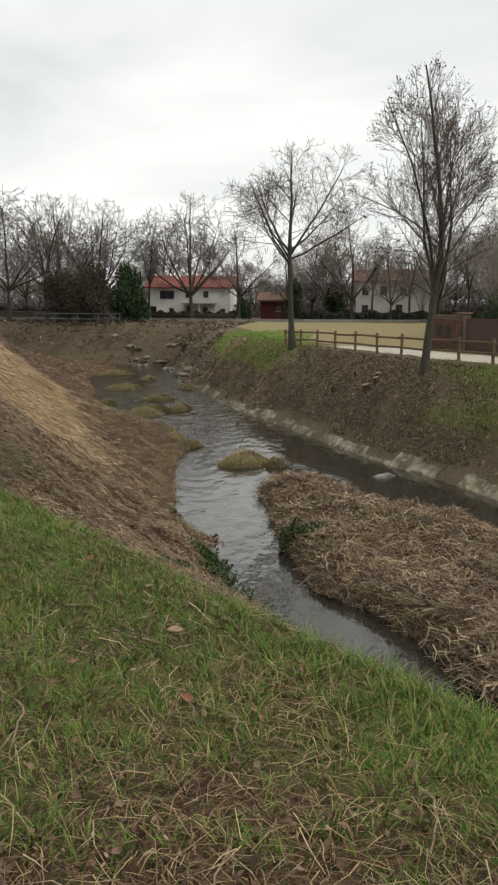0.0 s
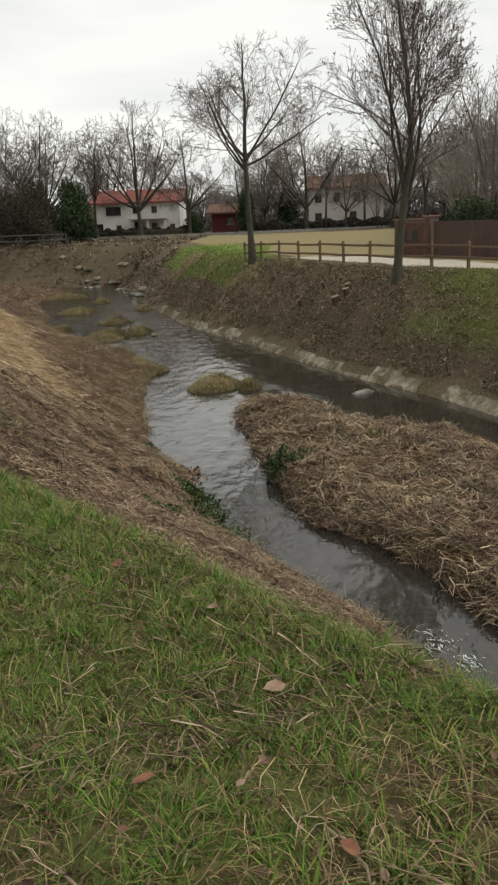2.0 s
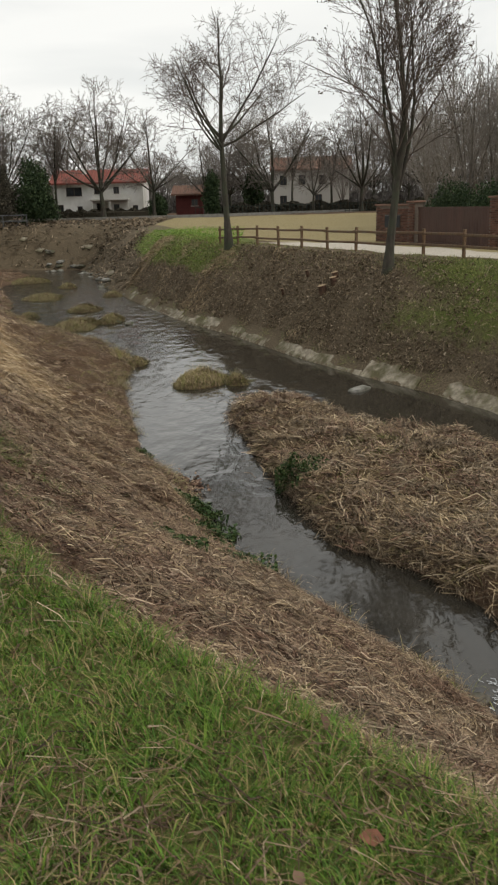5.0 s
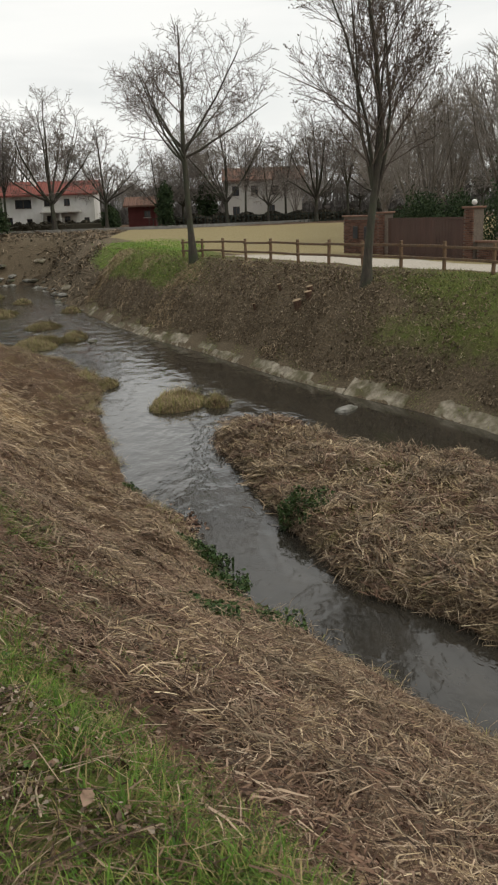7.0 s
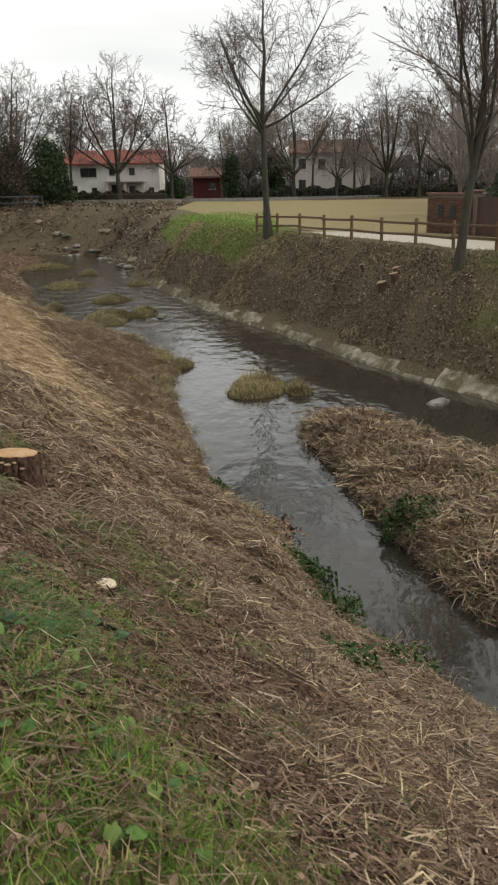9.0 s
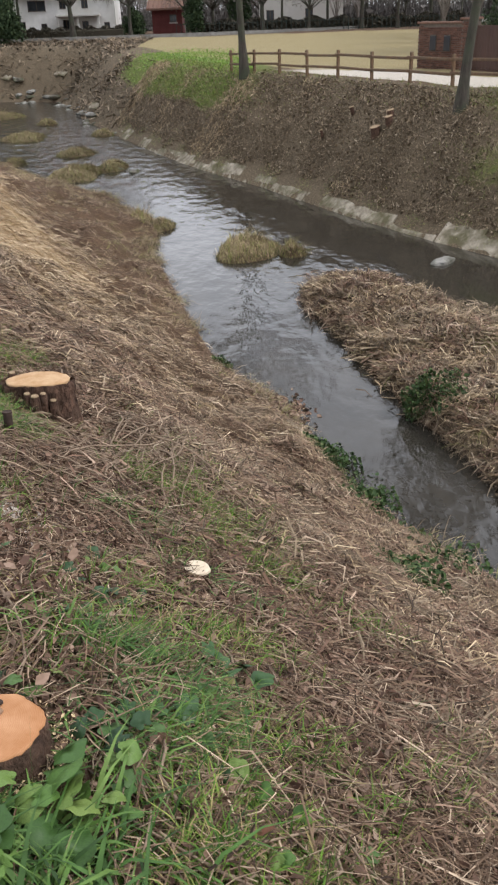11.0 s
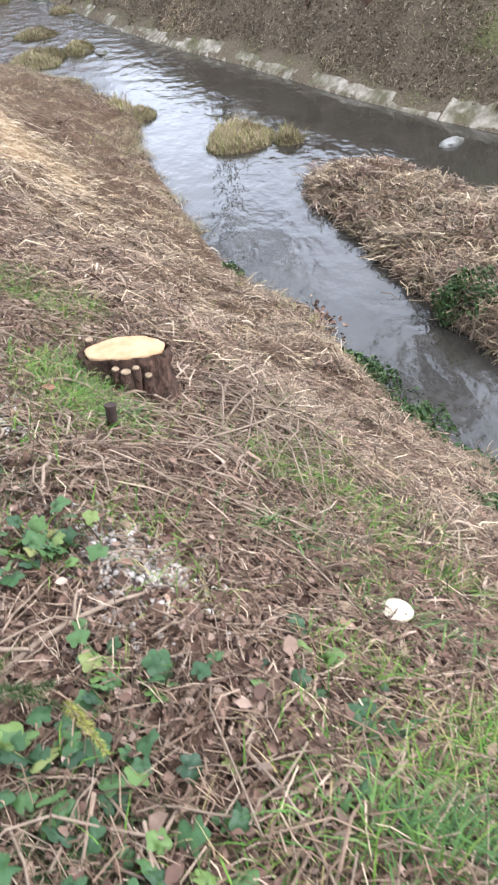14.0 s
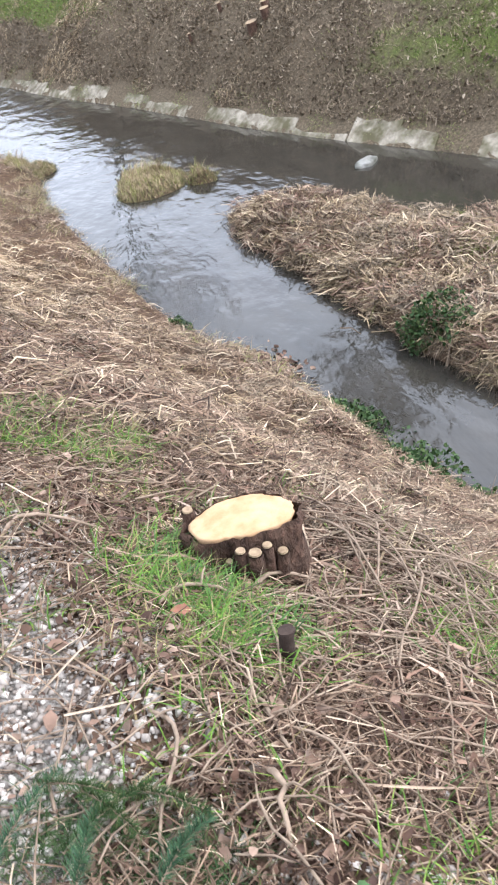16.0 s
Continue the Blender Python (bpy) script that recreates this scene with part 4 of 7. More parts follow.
# short thatch between the taller blades
s, d, f = spread_sd(150000, 0.6, 10.2, -1.5, 2.9, lambda s, d, x, y: np.clip(soft(np.interp(s, [0, 2.5, 3.5, 4.5, 5.5, 6.5, 8.5, 10.5], [3, 2.9, 2.65, 2.3, 1.85, 1.35, 1.15, 0.9]) - d, -0.2, 0.2) * 0.9 * (1 - 0.85 * pale_at(x, y)), 0, 1))
k = len(f)
stuff("thatch", blades(f, 0.03 + 0.05 * rng.rand(k), 0.004 + 0.004 * rng.rand(k), 0.3 + 0.8 * rng.rand(k), 0.3 + 0.9 * rng.rand(k)), MAT["thatch"], "short mixed green and dead grass thatch", "grass")

# dry matted stalks among the grass
s, d, f = spread_sd(36000, 0.8, 10.5, -1.6, 2.6, lambda s, d, x, y: np.interp(s, [0, 3, 4.5, 10], [1.0, 0.85, 0.4, 0.45]) * (0.7 + 0.8 * waves(x, y, 1.9, 15)))
f[:, 2] += 0.01 + 0.05 * rng.rand(len(f)) ** 2
stuff("dry_grass", straws(f, 0.05 + 0.13 * rng.rand(len(f)), 0.0025 + 0.0025 * rng.rand(len(f)), rng.rand(len(f)) * 6.283, rng.randn(len(f)) * 0.4), MAT["straw"], "dry matted stalks lying in the grass", "dry grass")

# bleached dry grass in the worn patches
s, d, f = spread_sd(24000, 0.6, 5.5, -1.6, 2.5, lambda s, d, x, y: np.clip((1.15 - 1.3 * green_at(s, d, x, y)) * (0.5 + 1.1 * waves(x, y, 2.3, 16)) * np.interp(s, [0, 3, 5.5], [1, 0.8, 0.2]), 0, 1))
f[:, 2] += 0.015 + 0.04 * rng.rand(len(f))
stuff("dry_grass", straws(f, 0.05 + 0.14 * rng.rand(len(f)), 0.002 + 0.0025 * rng.rand(len(f)), rng.rand(len(f)) * 6.283, rng.randn(len(f)) * 0.3), MAT["golden_dry"], "bleached golden dry grass in the turf", "dry grass")

# mown dead stalks on the slope: they lie down the bank
DOWN = math.atan2(ACROSS[1], ACROSS[0])
s, d, f = spread_sd(112000, 3.5, 16, 0.4, 7.2, lambda s, d, x, y: np.clip((side_dist(x, y, LEFT_EDGE) > 0.05) * (1.1 - 0.9 * green_at(s, d, x, y)) * (0.55 + 1.7 * waves(x, y, 3.0, 21)) * np.interp(s, [3.5, 12, 16], [1, 1, 0.8]) * (1 - 0.5 * soft(s, 9.3, 10) * soft(1.9 - d, 0, 0.6)), 0, 1))
f[:, 2] += 0.004 + 0.035 * rng.rand(len(f)) ** 2
k = len(f)
slope = np.interp(d, [0.5, 1.0], [0, -0.62])
az = DOWN + rng.randn(k) * 0.75
stuff("mown_stalks", straws(f, 0.07 + 0.26 * rng.rand(k) ** 1.7, 0.003 + 0.0055 * rng.rand(k) ** 1.6, az, slope * np.cos(az - DOWN) + rng.randn(k) * 0.16), MAT["straw"], "mown dead stalks covering the brown bank", "dead stalks")
s, d, f = spread_sd(120000, 14, 40, 0.6, 13, lambda s, d, x, y: np.clip((side_dist(x, y, LEFT_EDGE) > 0.1) * (0.6 + 1.7 * waves(x, y, 2.0, 22)) * np.interp(s, [14, 20, 40], [1.0, 0.8, 0.35]) * (1 - 0.7 * gold_at(s, d)), 0, 1))
f[:, 2] += 0.01 + 0.05 * rng.rand(len(f)) ** 2
k = len(f)
az = DOWN + rng.randn(k) * 0.9
stuff("mown_stalks", ribbons(f, 0.12 + 0.36 * rng.rand(k) ** 1.8, 0.006 + 0.008 * rng.rand(k), az, -0.4 * np.cos(az - DOWN) + rng.randn(k) * 0.25), MAT["straw"], "mown dead stalks farther along the brown bank", "dead stalks")
s, d, f = spread_sd(90000, 16, 46, 1.2, 9, lambda s, d, x, y: gold_at(s, d))
f[:, 2] += 0.01 + 0.06 * rng.rand(len(f)) ** 2
k = len(f)
az = DOWN + rng.randn(k) * 0.5
stuff("golden_stalks", ribbons(f, 0.15 + 0.35 * rng.rand(k), 0.007 + 0.007 * rng.rand(k), az, -0.45 * np.cos(az - DOWN) + rng.randn(k) * 0.2), MAT["gold_straw"], "pale golden mown reeds lying down the bank", "dead reeds")

# tangled heaps of stalks that break up the slope, some bleached and some dark
for mat_, count, shade in (("straw", 1500, "brown"), ("bramble", 1500, "dark"), ("reed", 700, "bleached")):
    s, d, c0 = spread_sd(count, 4.0, 24, 0.9, 7.0, lambda s, d, x, y: np.clip((side_dist(x, y, LEFT_EDGE) > 0.15) * soft(d - np.interp(s, [0, 2.5, 3.5, 4.5, 5.5, 6.5, 8.5, 10.5], [2.9, 2.9, 2.65, 2.3, 1.85, 1.35, 1.15, 0.95]), 0.25, 0.5) * (1 - 0.9 * soft(s, 9.3, 10) * soft(2.2 - d, 0, 0.6) * soft(14.5 - s, 0, 1)), 0, 1))
    rep = np.repeat(np.arange(len(c0)), 20)
    turn = rng.randn(len(c0)) * 0.8
    f = c0[rep] + rng.randn(len(rep), 3) * np.array([0.09, 0.09, 0])
    f[:, 2] = land(f[:, 0], f[:, 1]) + 0.015 + 0.05 * rng.rand(len(f))
    az = DOWN + turn[rep] + rng.randn(len(rep)) * 0.4
    stuff("stalk_tangle", ribbons(f, 0.08 + 0.26 * rng.rand(len(f)) ** 1.6, 0.004 + 0.006 * rng.rand(len(f)), az, -0.5 * np.cos(az - DOWN) + 0.15 + rng.randn(len(f)) * 0.3), MAT[mat_], shade + " tangled dead stalks heaped on the mown bank", "dead stalks")

# red-brown broken stalks and sparse green on the near slope
s, d, f = spread_sd(120000, 5.0, 17, 0.9, 7.2, lambda s, d, x, y: np.clip((side_dist(x, y, LEFT_EDGE) > 0.05) * (0.5 + 1.2 * waves(x, y, 2.4, 25)) * (1 - green_at(s, d, x, y)) * soft(d, 0.9, 1.8), 0, 1))
f[:, 2] += 0.012 + 0.03 * rng.rand(len(f))
k = len(f)
az = DOWN + rng.randn(k) * 0.7
stuff("mown_stalks", ribbons(f, 0.04 + 0.16 * rng.rand(k) ** 1.6, 0.005 + 0.009 * rng.rand(k) ** 1.6, az, -0.5 * np.cos(az - DOWN) + rng.randn(k) * 0.3), MAT["red_straw"], "red-brown broken stalks shredded over the bank", "dead stalks")
s, d, c0 = spread_sd(900, 7.5, 30, 1.2, 8.0, lambda s, d, x, y: np.clip((side_dist(x, y, LEFT_EDGE) > 0.2) * 1.4 * waves(x, y, 1.2, 26), 0, 1))
rep = np.repeat(np.arange(len(c0)), 26)
f = c0[rep] + rng.randn(len(rep), 3) * np.array([0.09, 0.09, 0])
f[:, 2] = land(f[:, 0], f[:, 1])
k = len(f)
stuff("grass", blades(f, 0.04 + 0.07 * rng.rand(k), 0.005 + 0.004 * rng.rand(k), 0.2 + 0.7 * rng.rand(k), 0.4 + 0.9 * rng.rand(k)), MAT["island_grass"], "sparse dull green shoots on the brown bank", "grass")

# rank tussocks on the low shelf of the near bank above the water
for mat_, count, shade in (("sedge", 1500, "pale"), ("reed", 1300, "bleached"), ("bramble", 1300, "dark"), ("golden_dry", 900, "golden")):
    s, d, c0 = spread_sd(count * 3, 14, 52, 2.5, 15, lambda s, d, x, y: np.clip(soft(side_dist(x, y, LEFT_EDGE), 0.05, 0.4) * (1 - soft(side_dist(x, y, LEFT_EDGE), 2.2, 5.5) * 0.75) * (0.45 + 1.0 * waves(x, y, 1.6, 38)), 0, 1))
    rep = np.repeat(np.arange(len(c0)), 15)
    f = c0[rep] + rng.randn(len(rep), 3) * np.array([0.13, 0.13, 0])
    f[:, 2] = land(f[:, 0], f[:, 1]) - 0.01
    k = len(f)
    big_ = (0.6 + 0.7 * rng.rand(len(c0)))[rep] * np.clip(f[:, 1] / 28, 0.7, 1.5)
    stuff("tussocks", blades(f, big_ * (0.1 + 0.2 * rng.rand(k)), big_ * (0.009 + 0.009 * rng.rand(k)), 0.5 + 0.6 * rng.rand(k), 0.5 + 0.9 * rng.rand(k), DOWN + (rng.randn(len(c0)) * 0.9)[rep] + rng.randn(k) * 0.6), MAT[mat_], shade + " dead grass tussocks on the low bank above the water", "dead grass")

# dead growth on the near bank towards the bend
k = 60000
f = np.stack([rng.uniform(-42, -6, k), rng.uniform(44, 86, k), np.zeros(k)], 1)
ok = (side_dist(f[:, 0], f[:, 1], LEFT_EDGE) > 0.2) & (bank_sd(f[:, 0], f[:, 1])[1] > -4) & (rng.rand(k) < np.clip(0.6 + 0.9 * waves(f[:, 0], f[:, 1], 0.7, 37), 0, 1))
f = f[ok]
k = len(f)
f[:, 2] = land(f[:, 0], f[:, 1]) + 0.02 + 0.06 * rng.rand(k)
stuff("mown_stalks", ribbons(f, 0.25 + 0.6 * rng.rand(k) ** 2, 0.018 + 0.022 * rng.rand(k), DOWN + rng.randn(k) * 0.9, rng.randn(k) * 0.35), MAT["straw"], "dead stalks on the bank towards the bend", "dead stalks")

# rank fringe of dead sedge along the water's edge
t_ = rng.rand(34000)
seg_ = LEFT_EDGE[2:16]
cum = np.r_[0, np.cumsum(np.hypot(*np.diff(seg_, axis=0).T))]
q = t_ ** 1.25 * cum[-1]
ex, ey = np.interp(q, cum, seg_[:, 0]), np.interp(q, cum, seg_[:, 1])
f = np.stack([ex - np.abs(rng.randn(len(q))) * 0.3 * (1 + q * 0.02), ey + rng.randn(len(q)) * 0.25, 0 * q], 1)
f[:, 2] = np.maximum(land(f[:, 0], f[:, 1]), -0.02)
keep = rng.rand(len(f)) < np.clip(1.9 * waves(f[:, 0], f[:, 1], 2.1, 31) + np.interp(f[:, 1], [15, 24, 32], [0.0, 0.35, 0.55]), 0, 1)
f = f[keep]
k = len(f)
for mat_, part_, shade in (("sedge", slice(0, None, 2), "pale"), ("bramble", slice(1, None, 2), "dark")):
    g_ = f[part_]
    k = len(g_)
    stuff("sedge_fringe", blades(g_, 0.14 + 0.34 * rng.rand(k) ** 1.4, 0.01 + 0.01 * rng.rand(k), 0.2 + 0.7 * rng.rand(k), 0.6 + 1.1 * rng.rand(k), DOWN + rng.randn(k) * 1.1, seg=3), MAT[mat_], shade + " dead sedge hanging over the water's edge", "sedge")

# dead leaves and thin twigs towards the stumps
s, d, f = spread_sd(42000, 6.8, 14.5, -1.3, 3.2, lambda s, d, x, y: np.clip((1 - 0.92 * chip_at(s, d)) * np.interp(s, [6.8, 7.6, 9.5, 10.2, 12.3, 14.5], [0.02, 0.3, 0.5, 1.0, 0.75, 0.25]) * np.interp(d, [-1, 0.9, 1.6, 3.2], [1, 1, 0.5, 0.12]) * (0.7 + 0.6 * waves(x, y, 2.3, 41)) * (1 - 0.75 * np.clip(np.interp(s, [11.5, 12, 13, 14], [0.3, 0.5, 0.78, 0.8]) - d > 0, 0, 1) * (s > 12)), 0, 1))
f[:, 2] += 0.006 + 0.02 * rng.rand(len(f))
stuff("leaf_litter", curled(f, 0.014 + 0.046 * rng.rand(len(f)) ** 3, 0.75), MAT["leaf_litter"], "brown dead leaves scattered on the bank", "leaf litter")
s, d, f = spread_sd(80000, 9.3, 13.6, -1.0, 2.1, lambda s, d, x, y: np.clip((1 - 0.92 * chip_at(s, d)) * np.interp(s, [9.3, 10.2, 12.2, 13.6], [0.35, 1, 0.85, 0.4]) * soft(2.1 - d, 0, 0.7) * (0.75 + 0.6 * waves(x, y, 2.9, 43)) * np.where((s > 11.9) & (d < 0.65), 0.15, 1.0), 0, 1))
f[:, 2] += 0.004 + 0.022 * rng.rand(len(f))
stuff("leaf_litter", curled(f, 0.009 + 0.026 * rng.rand(len(f)) ** 1.9, 0.9), MAT["leaf_litter"], "thick brown leaf litter round the stumps", "leaf litter")
s, d, f = spread_sd(62000, 9.2, 14.2, -1.0, 2.6, lambda s, d, x, y: np.clip((1 - 0.85 * chip_at(s, d)) * (0.75 + 0.8 * waves(x, y, 2.0, 44)) * np.where((s > 11.9) & (d < 0.65), 0.12, 1.0), 0, 1))
f[:, 2] += 0.012 + 0.03 * rng.rand(len(f))
k = len(f)
stuff("fine_debris", straws(f, 0.03 + 0.14 * rng.rand(k) ** 2, 0.0018 + 0.0026 * rng.rand(k), rng.rand(k) * 6.283, rng.randn(k) * 0.25), MAT["straw"], "fine broken stalks over the leaf litter", "plant debris")
s, d, f = spread_sd(3400, 8.6, 13.6, -1.0, 2.2, lambda s, d, x, y: np.clip((0.7 + 0.8 * waves(x, y, 2.5, 45)) * np.where((s > 11.9) & (d < 0.65), 0.1, 1.0), 0, 1))
f[:, 2] += 0.02 + 0.025 * rng.rand(len(f))
stuff("leaf_litter", curled(f, 0.022 + 0.026 * rng.rand(len(f)) ** 1.5, 0.85), MAT["leaf_litter"], "broad brown dead leaves lying on the litter", "leaf litter")
s, d, f = spread_sd(1500, 0.8, 8.5, -1.5, 2.2)
f[:, 2] += 0.03
stuff("leaf_litter", curled(f[:60], 0.03 + 0.025 * rng.rand(60), 0.5), MAT["leaf_litter"], "a few fallen brown leaves lying in the grass", "leaf litter")

s, d, f = spread_sd(28000, 4.5, 15, 0.8, 6.8, lambda s, d, x, y: np.clip((side_dist(x, y, LEFT_EDGE) > 0.1) * (0.5 + 0.8 * waves(x, y, 1.9, 24)) * (1 - green_at(s, d, x, y)), 0, 1))
f[:, 2] += 0.01 + 0.03 * rng.rand(len(f))
stuff("leaf_flakes", curled(f, 0.018 + 0.03 * rng.rand(len(f)) ** 2, 0.7), MAT["leaf_litter"], "shredded dead leaves on the mown bank", "leaf litter")

# brown dead bits worked into the worn turf
s, d, f = spread_sd(30000, 0.6, 9.0, -1.5, 2.7, lambda s, d, x, y: np.clip((1.0 - 1.25 * green_at(s, d, x, y)) * (0.6 + 0.9 * waves(x, y, 2.2, 27)) * np.interp(s, [0, 3, 5, 7, 9], [1, 0.9, 0.5, 0.7, 0.8]), 0, 1))
f[:, 2] += 0.01 + 0.035 * rng.rand(len(f))
stuff("leaf_flakes", curled(f, 0.012 + 0.032 * rng.rand(len(f)) ** 2.2, 0.8), MAT["leaf_litter"], "crumbled brown leaves in the worn grass", "leaf litter")
# pale chips and bleached leaves by the path
s, d, f = spread_sd(17000, 5.8, 9.4, -0.6, 1.3, lambda s, d, x, y: np.clip(0.07 * np.clip(waves(x, y, 3.4, 29) * 1.6 - 0.1, 0, 1) * soft(0.75 - d, -0.4, 0.4) + 1.3 * pale_at(x, y), 0, 1))
f[:, 2] += 0.025 + 0.03 * rng.rand(len(f))
stuff("wood_chips", curled(f, 0.009 + 0.022 * rng.rand(len(f)) ** 1.8, 0.8), MAT["chip"], "pale wood chips and bleached leaves in the grass", "wood chips")

# green tufts among the litter
s, d, f = spread_sd(900, 8.8, 14.0, 0.2, 2.4)
centres = f[rng.rand(len(f)) < 0.07]
f = np.repeat(centres, 110, 0) + rng.randn(len(centres) * 110, 3) * np.array([0.09, 0.09, 0])
f[:, 2] = land(f[:, 0], f[:, 1])
k = len(f)
stuff("grass", blades(f, 0.05 + 0.09 * rng.rand(k), 0.004 + 0.004 * rng.rand(k), 0.2 + 0.5 * rng.rand(k), 0.4 + 0.9 * rng.rand(k), seg=3), MAT["blade"], "green grass tufts growing through dead leaves", "grass")
# rank bright grass round the nearer stump
f = np.concatenate([np.array([0.92, 6.24, 0]) + rng.randn(1300, 3) * np.array([0.22, 0.075, 0])] + [np.array([cx, cy, 0]) + rng.randn(n_, 3) * np.array([sx, sy, 0]) for cx, cy, sx, sy, n_ in ((1.18, 6.98, 0.1, 0.03, 260), (1.4, 6.92, 0.1, 0.08, 330), (1.45, 6.72, 0.12, 0.08, 260), (0.6, 6.62, 0.06, 0.06, 160), (0.68, 6.74, 0.06, 0.05, 120), (1.3, 6.6, 0.08, 0.06, 150), (0.3, 9.2, 0.1, 0.06, 260), (0.2, 9.38, 0.07, 0.07, 200), (0.45, 8.95, 0.07, 0.06, 120), (1.05, 8.35, 0.16, 0.05, 150), (1.5, 8.0, 0.16, 0.06, 160))])
f[:, 2] = land(f[:, 0], f[:, 1])
k = len(f)
stuff("grass", blades(f, (0.08 + 0.1 * rng.rand(k)) * np.where(f[:, 1] < 6.4, 1.5, 1.0), (0.006 + 0.005 * rng.rand(k)) * np.where(f[:, 1] < 6.4, 2.0, 1.0), 0.2 + 0.6 * rng.rand(k), 0.5 + 0.9 * rng.rand(k), seg=3), MAT["lush"], "lush green grass growing beside the stumps", "grass")

# gravel
s, d, f = spread_sd(30000, 10.7, 14.2, -0.9, 1.1, lambda s, d, x, y: np.clip(soft(np.interp(s, [11.5, 12, 13, 14], [0.4, 0.65, 0.9, 0.9]) - d, -0.15, 0.15) * soft(s, 11.5, 12.0) * 1.0 + 1.3 * chip_at(s, d) + 0.02, 0, 1))
k = len(f)
oct_v = np.array([(1, 0, 0), (-1, 0, 0), (0, 1, 0), (0, -1, 0), (0, 0, 1), (0, 0, -1)], float)
oct_f = np.array([(0, 2, 4), (2, 1, 4), (1, 3, 4), (3, 0, 4), (2, 0, 5), (1, 2, 5), (3, 1, 5), (0, 3, 5)])
sz = 0.006 + 0.013 * rng.rand(k) ** 2
gv = oct_v[None] * (0.6 + 0.6 * rng.rand(k, 6, 1)) * sz[:, None, None]
ca, sa = np.cos(rng.rand(k) * 6.283)[:, None], np.sin(rng.rand(k) * 6.283)[:, None]
gv = np.stack([gv[..., 0] * ca - gv[..., 1] * sa, gv[..., 0] * sa + gv[..., 1] * ca, gv[..., 2] * 0.75], -1) + f[:, None] + np.array([0, 0, 0.004])
stuff("gravel", (gv.reshape(-1, 3), (np.arange(k)[:, None, None] * 6 + oct_f[None]).reshape(-1, 3)), MAT["gravel"], "pale crushed gravel of a path edge", "gravel")

# thin dry twigs lying about
s, d, f = spread_sd(1700, 8.3, 14.5, -1.2, 3.0)
lines = []
for c in f:
    ln = 0.12 + 0.5 * rng.rand() ** 2
    a = rng.rand() * 6.283
    dr = np.array([math.cos(a), math.sin(a)])
    bend = rng.randn(2) * 0.12 * ln
    xy = [c[:2] + dr * ln * u + bend * (1 - (2 * u) ** 2) + rng.randn(2) * 0.008 for u in (-0.5, -0.25, 0, 0.25, 0.5)]
    zs = land(np.array([v[0] for v in xy]), np.array([v[1] for v in xy])) + 0.012 + 0.035 * rng.rand()
    rr = 0.0018 + 0.003 * rng.rand()
    lines.append(([(*v, z) for v, z in zip(xy, zs)], [rr, rr * 0.95, rr * 0.9, rr * 0.8, rr * 0.5]))
stuff("twigs", tubes(lines, 4), MAT["twig_dry"], "thin dry twigs scattered over leaves", "twigs")


def stick(p0, p1, rad, label, rise=0.0, bend=0.06, group="fallen sticks"):
    """A fallen crooked stick resting on the ground, with a side shoot."""
    p0, p1 = np.array(p0), np.array(p1)
    side = np.array([-(p1 - p0)[1], (p1 - p0)[0]])
    pts = []
    for j in range(9):
        u = j / 8
        xy = p0 + (p1 - p0) * u + side * bend * math.sin(u * 5.0) + rng.randn(2) * 0.006
        pts.append((xy[0], xy[1], h(xy[0], xy[1]) + rad + 0.008 + rise * math.sin(u * 3.1)))
    t = thing("fallen_stick", pose(*pts[0]), label, "stick", group)
    off = np.array(pts[0])
    part("stem", smooth(mesh_of("stem", *tubes([([np.array(q) - off for q in pts], [rad * (1 - 0.5 * j / 8) for j in range(9)])], 6))), MAT["twig_dry"], t)
    a = np.array(pts[4]) - off
    b = a + np.array([*(side * 0.13 + (p1 - p0) * 0.14), 0.02])
    part("side_shoot", mesh_of("side_shoot", *tubes([([a, (a + b) / 2 + np.array([0, 0, 0.012]), b], [rad * 0.55, rad * 0.4, rad * 0.25])], 5)), MAT["twig_dry"], t)


STICKS = [((0.33, 7.42), (0.66, 7.74), 0.009), ((0.35, 9.18), (0.86, 9.28), 0.006), ((0.4, 9.0), (0.72, 8.45), 0.006), ((0.05, 8.9), (0.3, 8.35), 0.005), ((0.75, 9.35), (1.15, 8.75), 0.007), ((0.7, 9.45), (1.3, 9.0), 0.006), ((0.62, 9.3), (0.98, 8.55), 0.005), ((-0.35, 9.45), (0.15, 9.42), 0.005), ((0.8, 9.15), (1.4, 9.4), 0.006), ((1.2, 7.25), (1.45, 6.98), 0.008), ((0.9, 9.0), (1.35, 8.5), 0.006), ((0.02, 10.2), (0.42, 9.9), 0.007), ((1.9, 7.9), (2.3, 7.55), 0.008), ((1.75, 7.7), (2.35, 7.6), 0.007), ((2.0, 7.45), (2.25, 7.95), 0.006), ((0.25, 8.75), (0.42, 8.4), 0.008), ((2.0, 8.3), (2.2, 7.9), 0.007), ((2.3, 6.9), (2.5, 6.4), 0.006)]
for a, b, r_ in STICKS:
    stick(a, b, r_, "crooked dry stick lying on the littered bank", rise=0.015)
for j in range(84):
    cx, cy = (rng.uniform(0.35, 1.9), rng.uniform(8.1, 9.8)) if j < 46 else (rng.uniform(0.3, 1.15), rng.uniform(8.75, 9.4))
    a, ln = rng.rand() * 6.283, 0.14 + 0.3 * rng.rand()
    dx, dy = math.cos(a) * ln, math.sin(a) * ln
    if min(math.hypot(cx + u * dx - 0.47, cy + u * dy - 9.47) for u in (-1, -0.5, 0, 0.5, 1)) > 0.2:
        stick((cx - dx, cy - dy), (cx + dx, cy + dy), 0.003 + 0.003 * rng.rand(), "thin crooked dry branch lying on the littered bank", rise=0.04)
